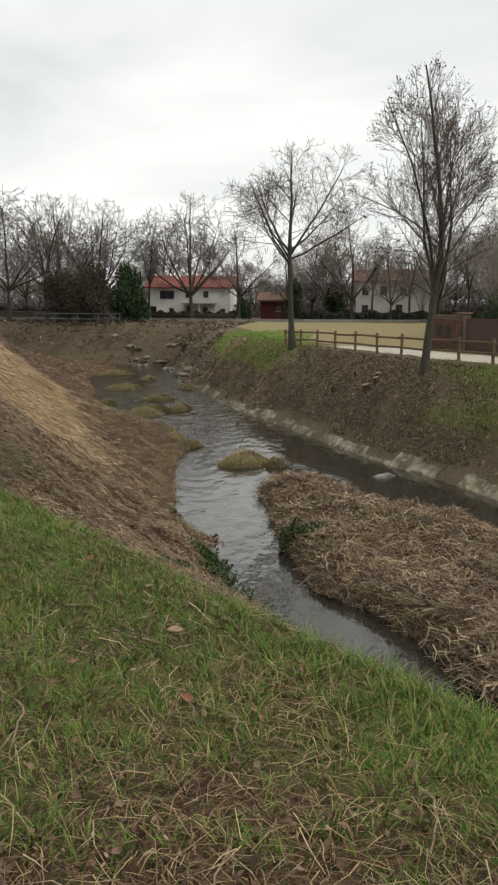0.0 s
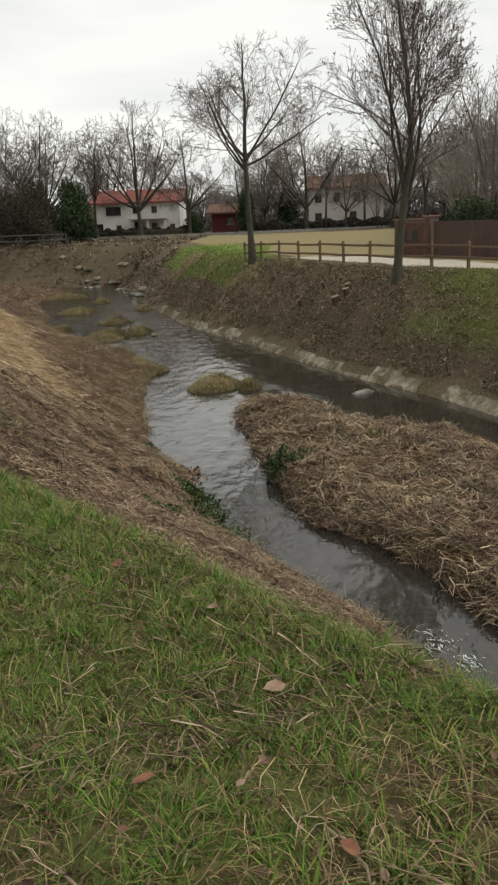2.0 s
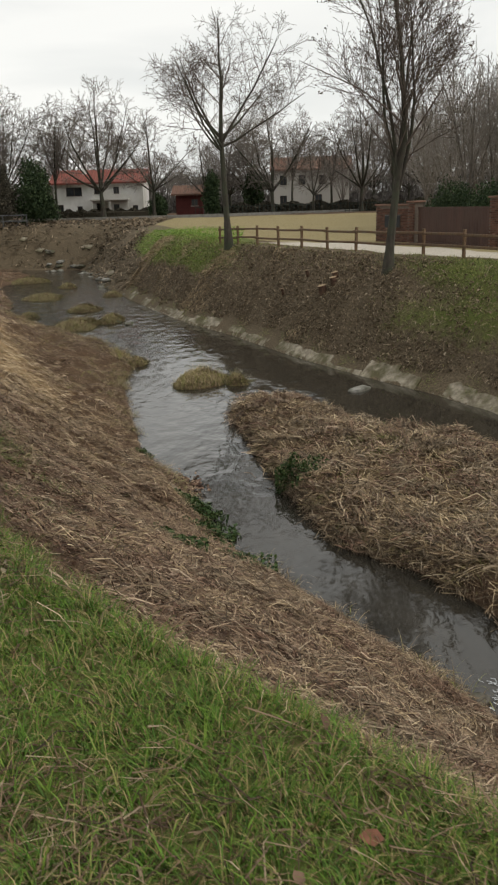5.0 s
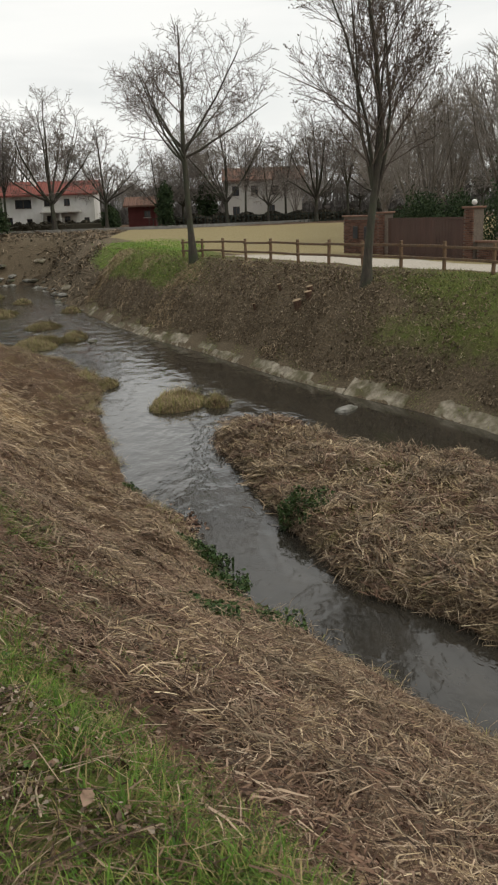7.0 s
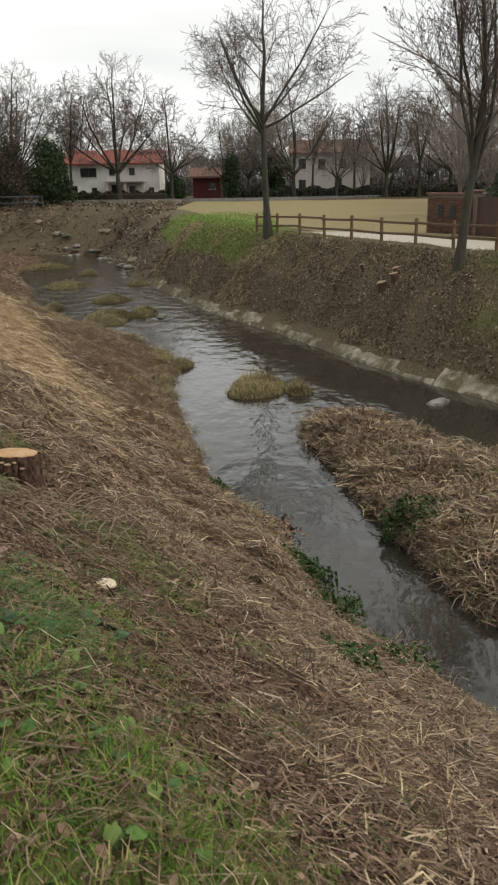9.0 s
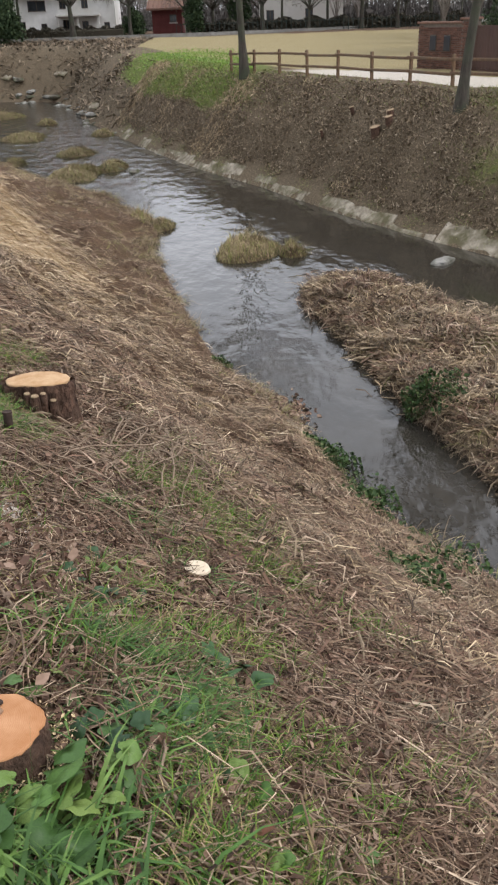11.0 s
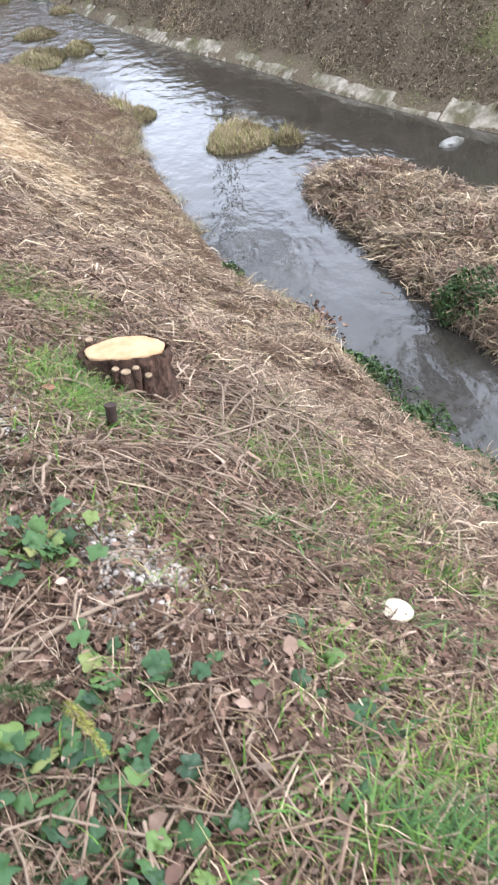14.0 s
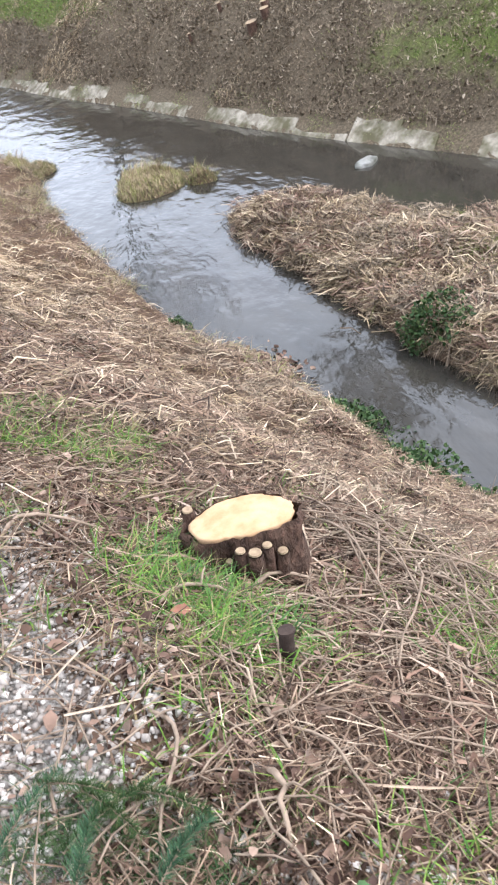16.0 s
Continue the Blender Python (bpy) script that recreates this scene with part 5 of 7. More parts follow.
# brush pile thrown down beside the larger stump
for j in range(44):
    cx, cy = 0.84 + 0.5 * rng.rand(), 9.95 - 1.0 * rng.rand()
    a, ln = -1.1 + rng.randn() * 0.4, 0.25 + 0.4 * rng.rand()
    dx, dy = math.cos(a) * ln, math.sin(a) * ln
    if min(math.hypot(cx + u * dx - 0.47, cy + u * dy - 9.47) for u in (-1, -0.5, 0, 0.5, 1)) > 0.24:
        stick((cx - dx, cy - dy), (cx + dx, cy + dy), 0.003 + 0.0045 * rng.rand() ** 2, "long thin dry branch thrown on a brush pile", rise=0.03 + 0.09 * rng.rand(), bend=0.08, group="brush pile")
for a, b, r_ in (((0.29, 8.89), (0.34, 8.55), 0.004), ((0.34, 8.55), (0.56, 8.23), 0.005), ((0.08, 8.65), (0.1, 8.26), 0.006), ((0.29, 8.4), (0.32, 8.22), 0.009), ((0.14, 9.11), (0.42, 9.22), 0.008), ((0.42, 9.22), (0.7, 9.39), 0.009), ((-0.3, 9.47), (0.03, 9.61), 0.008), ((0.5, 9.2), (0.43, 8.97), 0.004), ((0.43, 8.97), (0.48, 8.6), 0.005), ((-0.02, 7.82), (0.03, 8.25), 0.006), ((0.16, 7.4), (0.39, 7.52), 0.009), ((0.13, 7.38), (0.15, 7.73), 0.006)):
    stick(a, b, r_, "long pale dry stalk lying over grass and litter", rise=0.05, bend=0.1)
for (x, y), mat_, sz_ in [((5.2, 1.96), "tan_leaf", 0.085), ((5.41, 1.19), "red_leaf", 0.06), ((4.85, 1.41), "red_leaf", 0.07), ((4.93, 2.5), "tan_leaf", 0.05), ((4.45, 2.9), "red_leaf", 0.07), ((2.8, 4.55), "tan_leaf", 0.07), ((1.08, 6.74), "tan_leaf", 0.045), ((0.2, 9.02), "red_leaf", 0.06), ((1.62, 6.35), "red_leaf", 0.07), ((0.7, 7.0), "tan_leaf", 0.055), ((1.0, 7.55), "tan_leaf", 0.06)]:
    o = part("fallen_leaf", mesh_of("fallen_leaf", *curled(np.zeros((1, 3)), np.array([sz_]), 0.25)), MAT[mat_])
    o.matrix_world = pose(x, y, h(x, y) + 0.055, rng.uniform(-20, 20), rng.uniform(-20, 20), rng.uniform(0, 360))
    tagged(o, "single curled fallen leaf lying in the grass", "leaf", "fallen leaves")
for a, b in [((6.32, 0.8), (6.35, 0.3)), ((5.7, 0.33), (5.72, 0.1)), ((5.56, 1.2), (5.68, 0.92)), ((5.35, 1.3), (5.5, 1.05)), ((4.7, 1.1), (4.92, 0.65))]:
    stick(a, b, 0.006, "pale dry stalk lying in the grass", rise=0.03)

# ---- stumps ----


def stump(name, x, y, top, rx, ry, seed, label, heart, rugged=0.03, skirt=1.25, face="cut_rings"):
    r = np.random.RandomState(seed)
    g = h(x, y)
    ht = max(top - g, 0.05)
    t = thing(name, pose(x, y, g), label, "tree stump", "tree stumps")
    k = 72
    ang = np.arange(k) * 2 * np.pi / k
    outl = 1 + 0.07 * np.sin(2 * ang + seed) + 0.05 * np.sin(3 * ang + 2 * seed) + 0.025 * np.sin(7 * ang) + 0.012 * r.randn(k)
    rings, zs = [], [-0.35, -0.05, ht * 0.18, ht * 0.36, ht * 0.55, ht * 0.74, ht * 0.88, ht - 0.004]
    plate = rugged * 1.4 * r.randn(k)
    for z, sc in zip(zs, (skirt * 1.15, skirt, 1.0 + 3.5 * rugged, 1.0 + 3 * rugged, 1.0 + 2.6 * rugged, 1.0 + 2.2 * rugged, 1.0 + 2 * rugged, 1.0 + 1.6 * rugged)):
        plate = 0.4 * plate + rugged * 1.25 * np.convolve(np.r_[r.randn(k), 0, 0], [0.5, 0.8, 0.5], "same")[:k]
        o = outl * sc * (1 + plate + rugged * 1.5 * np.abs(np.sin(9 * ang + seed + 0.5 * np.sin(3 * ang))) - 0.02)
        rings.append(np.stack([rx * o * np.cos(ang), ry * o * np.sin(ang), np.full(k, z)], 1))
    verts = np.concatenate(rings)
    quads_ = [(a * k + j, a * k + (j + 1) % k, (a + 1) * k + (j + 1) % k, (a + 1) * k + j) for a in range(7) for j in range(k)]
    part("bark", mesh_of("bark", verts, np.array(quads_)), MAT["stump_bark"], t, "rough dark bark")
    rr = [0.0, 0.25, 0.5, 0.75, 0.95, 1.0]
    vs = [(0, 0, ht + 0.004)]
    for f_ in rr[1:]:
        z = ht + 0.004 * (1 - f_) + 0.0004 * r.randn(k) - (0.004 if f_ == 1.0 else 0)
        vs += list(zip(rx * outl * f_ * np.cos(ang), ry * outl * f_ * np.sin(ang), z))
    skirt_ = list(zip(rx * outl * 0.9 * np.cos(ang), ry * outl * 0.9 * np.sin(ang), np.full(k, ht - 0.05)))
    vs += skirt_
    fs = [(0, 1 + j, 1 + (j + 1) % k) for j in range(k)]
    for a in range(5):
        fs += [(1 + a * k + j, 1 + (a + 1) * k + j, 1 + (a + 1) * k + (j + 1) % k, 1 + a * k + (j + 1) % k) for j in range(k)]
    part("cut_face", smooth(mesh_of("cut_face", vs, fs)), MAT[face], t, "freshly sawn pale orange face with rings")
    if heart:
        for cx, cy, hr, mat_, nm in ((-0.01, 0.02, 0.055, MAT["heart"], "heartwood"), (-0.075, 0.025, 0.017, MAT["rot"], "rot_hole"), (0.015, 0.062, 0.02, MAT["rot"], "rot_hole")):
            o = 1 + 0.12 * np.sin(2 * ang + cx * 90) + 0.06 * np.sin(5 * ang) + 0.04 * r.randn(k)
            zt = ht + 0.009
            vv = [(cx, cy, zt)] + list(zip(cx + hr * o * np.cos(ang), cy + 0.75 * hr * o * np.sin(ang), np.full(k, zt - 0.002))) + list(zip(cx + hr * o * 1.03 * np.cos(ang), cy + 0.77 * hr * o * np.sin(ang), np.full(k, zt - 0.02)))
            ff = [(0, 1 + j, 1 + (j + 1) % k) for j in range(k)] + [(1 + j, 1 + k + j, 1 + k + (j + 1) % k, 1 + (j + 1) % k) for j in range(k)]
            part(nm, mesh_of(nm, vv, ff), mat_, t, "dark decayed patch in the cut wood")
    return t


stump("tree_stump", 0.99, 6.53, 4.75, 0.145, 0.11, 3, "freshly sawn low tree stump with a decayed heart among ivy", True, rugged=0.009, skirt=1.06)
big = stump("tree_stump", 0.47, 9.47, 4.37, 0.17, 0.115, 8, "freshly sawn tree stump with rough bark and cut side shoots", False, skirt=1.2, face="pale_rings")
bz = h(0.47, 9.47)
for x, y, z, r_ in [(0.43, 9.335, 4.335, 0.02), (0.475, 9.32, 4.325, 0.026), (0.52, 9.33, 4.335, 0.019), (0.57, 9.335, 4.29, 0.021), (0.3, 9.57, 4.37, 0.022), (0.39, 9.35, 4.29, 0.014)]:
    g = h(x, y)
    b_ = np.array([x - 0.47, y - 9.47, g - bz - 0.05])
    e_ = np.array([x - 0.47, y - 9.47, z - bz])
    o = part("side_shoot", smooth(mesh_of("side_shoot", *tubes([([b_ * [0.8, 0.8, 1], (b_ * [0.9, 0.9, 1] + e_) / 2, e_], [r_ * 1.7, r_ * 1.3, r_ * 1.08])], 9))), MAT["stump_bark"], big, "cut side shoot with bark")
    bm = bmesh.new()
    bmesh.ops.create_cone(bm, cap_ends=True, segments=10, radius1=r_ * 0.9, radius2=r_ * 0.8, depth=0.006, matrix=Matrix.Translation(e_ + np.array([0, 0, 0.003])))
    part("cut_end", bm, MAT["pale_cut"], o, "pale cut end")


def stub(x, y, top, r_, label, tilt=(0, 0), group="cut stubs", face="pale_cut", bark="stump_bark"):
    g = h(x, y)
    t = thing("cut_stub", pose(x, y, g, tilt[0], tilt[1], 0), label, "stump", group)
    part("bark", smooth(mesh_of("bark", *tubes([([(0, 0, -0.12), (0, 0, top * 0.5), (0.003, 0, top)], [r_ * 1.25, r_ * 1.05, r_])], 10))), MAT[bark], t)
    bm = bmesh.new()
    bmesh.ops.create_cone(bm, cap_ends=True, segments=22, radius1=r_ * 1.0, radius2=r_ * 0.95, depth=0.008, matrix=Matrix.Translation((0.003, 0, top)))
    for v in bm.verts:
        v.co.x *= 1.25 - 0.1 * (v.co.y > 0)
    part("cut_face", bm, MAT[face], t, "pale sawn face")


stub(1.385, 8.02, 0.045, 0.048, "small pale sawn stub standing out of the litter", (4, 8), face="white_cut")
stub(1.2, 7.95, 0.03, 0.02, "tiny pale sawn stub in the litter", (10, 10))
stub(0.455, 8.84, 0.13, 0.021, "thin dark rotten stub in the grass", (0, 0), face="rot", bark="rot")
for x, y, r_ in ((6.8, 35.8, 0.16), (7.25, 35.7, 0.13), (7.35, 35.95, 0.12), (6.3, 38.2, 0.07), (5.2, 38.6, 0.06)):
    stub(x, y, 0.28, r_, "pale sawn stump on the steep far bank", (8, -14), "stumps on the far bank")

# sawdust by the larger stump
bm = bmesh.new()
for cx, cy, rr_ in ((-0.22, 10.12, 0.13), (0.06, 10.0, 0.12), (0.28, 9.75, 0.09)):
    r0 = bmesh.ops.create_circle(bm, cap_ends=False, segments=18, radius=rr_)["verts"]
    top_ = bm.verts.new((cx, cy, h(cx, cy) + 0.02))
    for v in r0:
        u = 1 + 0.3 * math.sin(v.co.x * 60) + 0.2 * math.sin(v.co.y * 83)
        vx, vy = cx + v.co.x * u, cy + v.co.y * u
        v.co = (vx, vy, h(vx, vy) - 0.004)
    for j in range(len(r0)):
        bm.faces.new((r0[j], r0[(j + 1) % len(r0)], top_))
tagged(part("sawdust", bm, MAT["sawdust"]), "pale sawdust spilled beside the stump", "sawdust", kind="stuff")

# reddish sawdust crumbs round the nearer stump
a = rng.rand(900) * 6.283
q = 1.05 + np.abs(rng.randn(900)) * 0.22
f = np.stack([0.99 + 0.15 * q * np.cos(a), 6.53 + 0.115 * q * np.sin(a), 0 * a], 1)
f[:, 2] = land(f[:, 0], f[:, 1]) + 0.02 + 0.03 * rng.rand(900)
stuff("sawdust_crumbs", curled(f, 0.004 + 0.009 * rng.rand(900) ** 2, 0.8), MAT["sawdust"], "coarse orange sawdust crumbs round the stump", "sawdust")

# ---- ivy ----


def ivy_leaf(seed, cut=0.12):
    """A soft five-lobed leaf, folded a little along its midrib."""
    r = np.random.RandomState(seed)
    k = 24
    ang = np.arange(k) * 2 * np.pi / k - np.pi / 2
    lobes = 1 + (cut + 0.06 * r.rand()) * np.cos(5 * (ang - np.pi / 2)) + 0.16 * np.sin(ang) - 0.3 * np.exp(-((ang + np.pi / 2) / 0.3) ** 2) + 0.015 * r.randn(k)
    v = [(0, -0.05, 0.03)]
    for q in (0.55, 1.0):
        x, y = 0.46 * q * lobes * np.cos(ang), 0.46 * q * lobes * np.sin(ang) + 0.1
        v += list(zip(x, y, 0.22 * np.abs(x) - 0.22 * q * q * (x * x + y * y) * 2 + 0.035 * np.sin(3 * ang + seed) * q + 0.008 * r.randn(k)))
    fs = [(0, 1 + j, 1 + (j + 1) % k) for j in range(k)] + [(1 + j, 1 + k + j, 1 + k + (j + 1) % k, 1 + (j + 1) % k) for j in range(k)]
    return smooth(mesh_of("leaf", v, fs))


IVY_LEAVES, FRESH_LEAVES = [ivy_leaf(j) for j in range(4)], [ivy_leaf(j, 0.03) for j in range(4, 8)]


def ivy(x, y, count, size, spread, tall, label):
    g = h(x, y)
    t = thing("ivy_plant", pose(x, y, g), label, "ivy", "ivy plants")
    stems = []
    for j in range(count):
        px, py = rng.randn(2) * spread
        gz_ = h(x + px, y + py) - g
        z = gz_ + tall * (0.35 + 0.65 * rng.rand())
        o = part("leaf", FRESH_LEAVES[j % 4] if y < 6.5 else IVY_LEAVES[j % 4], MAT["ivy_fresh"] if y < 6.5 else MAT["ivy"], t)
        sc = size * (0.65 + 0.6 * rng.rand())
        o.matrix_basis = pose(px, py, z, rng.uniform(-45, 35), rng.uniform(-35, 35), rng.uniform(0, 360)) @ Matrix.Diagonal((sc, sc, sc, 1))
        stems.append(([(px * 0.5, py * 0.5, gz_ - 0.02), (px * 0.8, py * 0.85, gz_ + (z - gz_) * 0.6), (px, py, z)], [0.002, 0.0018, 0.0014]))
    tagged(part("stalks", mesh_of("stalks", *tubes(stems, 4)), MAT["leafy_tuft"], t), kind="stuff")


for x, y, c, sz_, sp, tl in [(0.92, 6.4, 3, 0.08, 0.04, 0.12), (0.88, 6.33, 4, 0.078, 0.06, 0.11), (1.04, 6.34, 5, 0.09, 0.07, 0.13), (1.17, 6.46, 4, 0.085, 0.05, 0.12), (1.2, 6.34, 3, 0.08, 0.06, 0.1), (0.78, 6.42, 3, 0.08, 0.05, 0.1), (1.02, 6.74, 4, 0.055, 0.07, 0.04), (1.1, 7.15, 6, 0.05, 0.12, 0.05), (1.45, 6.8, 5, 0.06, 0.08, 0.06), (0.36, 7.86, 18, 0.06, 0.075, 0.11), (0.28, 7.78, 8, 0.055, 0.05, 0.08), (0.57, 7.38, 9, 0.06, 0.075, 0.06), (0.64, 7.26, 7, 0.065, 0.06, 0.06), (0.46, 7.13, 10, 0.07, 0.075, 0.07), (0.36, 7.22, 10, 0.07, 0.06, 0.07), (0.58, 7.1, 5, 0.06, 0.06, 0.05), (0.55, 6.66, 12, 0.06, 0.06, 0.07), (0.68, 6.72, 8, 0.055, 0.06, 0.06), (0.8, 7.1, 5, 0.06, 0.07, 0.05), (1.08, 7.5, 5, 0.06, 0.1, 0.05), (0.88, 7.38, 4, 0.055, 0.07, 0.05), (1.16, 7.24, 6, 0.065, 0.08, 0.05), (0.72, 6.95, 7, 0.06, 0.08, 0.05), (0.5, 6.9, 9, 0.065, 0.09, 0.06), (1.55, 6.5, 6, 0.055, 0.12, 0.05), (0.55, 6.75, 9, 0.06, 0.1, 0.06), (1.35, 6.62, 6, 0.055, 0.1, 0.06), (1.9, 6.0, 5, 0.05, 0.12, 0.05), (2.2, 5.3, 6, 0.05, 0.12, 0.05), (2.5, 4.9, 5, 0.05, 0.12, 0.05), (1.6, 5.9, 6, 0.05, 0.1, 0.06), (0.65, 6.62, 8, 0.05, 0.07, 0.06), (0.7, 6.73, 6, 0.048, 0.06, 0.05), (0.62, 6.82, 6, 0.05, 0.06, 0.05), (0.74, 6.58, 7, 0.06, 0.05, 0.07), (0.41, 7.89, 8, 0.06, 0.05, 0.09), (1.15, 7.32, 4, 0.08, 0.03, 0.06), (1.57, 7.17, 5, 0.075, 0.05, 0.07), (0.97, 6.75, 4, 0.055, 0.05, 0.05), (1.05, 6.72, 3, 0.055, 0.03, 0.06), (1.04, 7.71, 4, 0.05, 0.05, 0.04), (1.29, 6.64, 6, 0.06, 0.07, 0.06), (1.27, 6.4, 7, 0.06, 0.08, 0.08), (1.0, 6.3, 7, 0.085, 0.09, 0.13), (1.16, 6.38, 5, 0.075, 0.05, 0.11), (1.52, 6.88, 5, 0.055, 0.08, 0.05), (0.58, 7.41, 6, 0.055, 0.06, 0.05), (0.7, 7.34, 5, 0.05, 0.06, 0.05), (1.9, 6.1, 7, 0.055, 0.12, 0.06), (1.75, 6.35, 6, 0.06, 0.1, 0.06), (1.95, 5.6, 6, 0.05, 0.12, 0.06)]:
    ivy(x, y, c, sz_, sp, tl, "low ivy with broad green leaves among dead litter")


def sprig(p0, p1, label, mat_, needle, lift):
    """A cut conifer twig: a bent stem set all round with short needles."""
    g = h(*p0)
    a, b = np.array([0, 0, lift]), np.array([p1[0] - p0[0], p1[1] - p0[1], h(*p1) - g + lift * 1.2])
    t = thing("conifer_sprig", pose(p0[0], p0[1], g), label, "twig", "conifer sprigs")
    pts = [a + (b - a) * u + np.array([0, 0, 0.025 * math.sin(3.1 * u)]) for u in np.linspace(0, 1, 7)]
    part("stem", mesh_of("stem", *tubes([(pts, [0.004, 0.0038, 0.0035, 0.003, 0.0026, 0.002, 0.0015])], 5)), MAT["twig_dry"], t)
    k = 420
    u = rng.rand(k)
    f = a + (b - a) * u[:, None] + np.array([0, 0, 1]) * (0.025 * np.sin(3.1 * u))[:, None]
    head = math.atan2(b[1], b[0])
    part("needles", mesh_of("needles", *blades(f, needle * (0.7 + 0.5 * rng.rand(k)) * (1.1 - 0.5 * u), 0.0022 + 0.001 * rng.rand(k), rng.uniform(-0.2, 1.7, k), 0.25 + 0 * u, head + rng.choice([-1, 1], k) * (0.55 + 0.5 * rng.rand(k)))), MAT[mat_], t)


sprig((0.29, 7.36), (0.5, 7.27), "dark green cut conifer sprig lying among ivy", "leafy_tuft", 0.035, 0.05)
sprig((0.27, 7.28), (0.47, 7.33), "dark green cut conifer sprig lying among ivy", "leafy_tuft", 0.035, 0.06)
for a, b in (((-0.2, 8.5), (0.0, 8.4)), ((-0.14, 8.32), (0.06, 8.42)), ((-0.1, 8.46), (0.02, 8.3)), ((0.0, 8.42), (0.16, 8.31))):
    sprig(a, b, "dark green cut conifer sprig lying on the gravel", "leafy_tuft", 0.035, 0.045)
for a, b in (((-0.3, 8.3), (-0.14, 8.52)), ((-0.12, 8.24), (-0.06, 8.4)), ((0.04, 8.2), (0.16, 8.3))):
    sprig(a, b, "feathery green cut conifer branch lying on the gravel", "frond", 0.042, 0.04)
sprig((0.5, 7.28), (0.6, 7.13), "fresh yellow-green conifer sprig tip lying among ivy", "lime_needle", 0.024, 0.075)


def leafy(name, x, y, count, r_, tall, label, z0=None, size=0.05, mat_="leafy_tuft"):
    """A low leafy plant: many small folded leaves round short stems."""
    p_ = np.clip(rng.randn(count, 3), -1.5, 1.5) * np.array([r_ * 0.8, r_ * 0.8, 0])
    z_ = h(x, y) if z0 is None else z0
    p_[:, 2] = tall * rng.rand(count) * np.exp(-(p_[:, 0] ** 2 + p_[:, 1] ** 2) / (2 * r_ * r_)) + 0.01
    p_[:, 2] += np.maximum(land(x + p_[:, 0], y + p_[:, 1]) - z_, -0.1)
    t = thing(name, pose(x, y, z_), label, "plant", "leafy plants")
    part("leaves", mesh_of("leaves", *curled(p_, size * (0.6 + 0.8 * rng.rand(count)), 0.7)), MAT[mat_], t)
    stems = [([(0, 0, -0.05), (q[0] * 0.5, q[1] * 0.5, q[2] * 0.7), tuple(q)], [0.006, 0.004, 0.002]) for q in p_[:: max(count // 14, 1)]]
    part("stems", mesh_of("stems", *tubes(stems, 4)), MAT["leafy_tuft"], t)


for x, y, c, r_, tl in [(2.95, 15.9, 500, 0.3, 0.3), (3.55, 15.2, 420, 0.22, 0.5), (4.75, 17.75, 700, 0.28, 0.55), (5.3, 18.2, 400, 0.3, 0.4), (4.05, 13.9, 300, 0.25, 0.2), (3.3, 15.0, 250, 0.25, 0.15), (3.9, 12.6, 260, 0.35, 0.12), (1.3, 19.9, 140, 0.15, 0.2), (3.55, 15.65, 520, 0.2, 0.42), (3.0, 16.0, 520, 0.35, 0.25), (2.75, 15.85, 420, 0.3, 0.2), (3.2, 14.2, 420, 0.35, 0.16), (3.05, 11.1, 420, 0.28, 0.1), (5.05, 17.4, 420, 0.25, 0.4), (4.65, 17.7, 420, 0.2, 0.5)]:
    leafy("leafy_plant", x, y, c, r_, tl, "dark green leafy water plant on the stream's edge", size=0.06)
for x, y in [(1.12, 8.96), (1.5, 8.65), (1.73, 8.44), (2.2, 8.3), (1.3, 9.3), (0.1, 10.6), (-0.2, 10.9), (1.0, 9.1), (1.0, 6.0), (0.35, 9.12), (0.44, 8.85), (0.2, 9.2), (-0.3, 10.4), (-0.1, 10.35), (-0.4, 10.7), (0.05, 10.3), (0.18, 9.46), (0.29, 8.9), (1.49, 8.92), (1.09, 8.89), (1.73, 8.94), (1.35, 8.9), (0.12, 9.3), (0.3, 9.05), (1.48, 7.39), (1.3, 7.2)]:
    f = np.array([x, y, 0]) + rng.randn(260, 3) * np.array([0.09, 0.07, 0])
    f[:, 2] = land(f[:, 0], f[:, 1])
    stuff("grass_tuft", blades(f, 0.06 + 0.1 * rng.rand(260), 0.005 + 0.004 * rng.rand(260), 0.2 + 0.5 * rng.rand(260), 0.4 + 0.8 * rng.rand(260), seg=3), MAT["blade"], "small green grass tuft on the brown bank", "grass tuft")
for x, y in [(-0.18, 8.4), (0.0, 8.3), (0.12, 8.2), (0.55, 7.0)]:
    f = np.array([x, y, 0]) + rng.randn(420, 3) * np.array([0.08, 0.07, 0])
    f[:, 2] = land(f[:, 0], f[:, 1])
    stuff("fine_weed", blades(f, 0.05 + 0.08 * rng.rand(420), 0.0025 + 0.002 * rng.rand(420), 0.3 + 0.6 * rng.rand(420), 0.5 + 0.8 * rng.rand(420), seg=3), MAT["leafy_tuft"], "feathery dark green weed on the gravel edge", "weed")

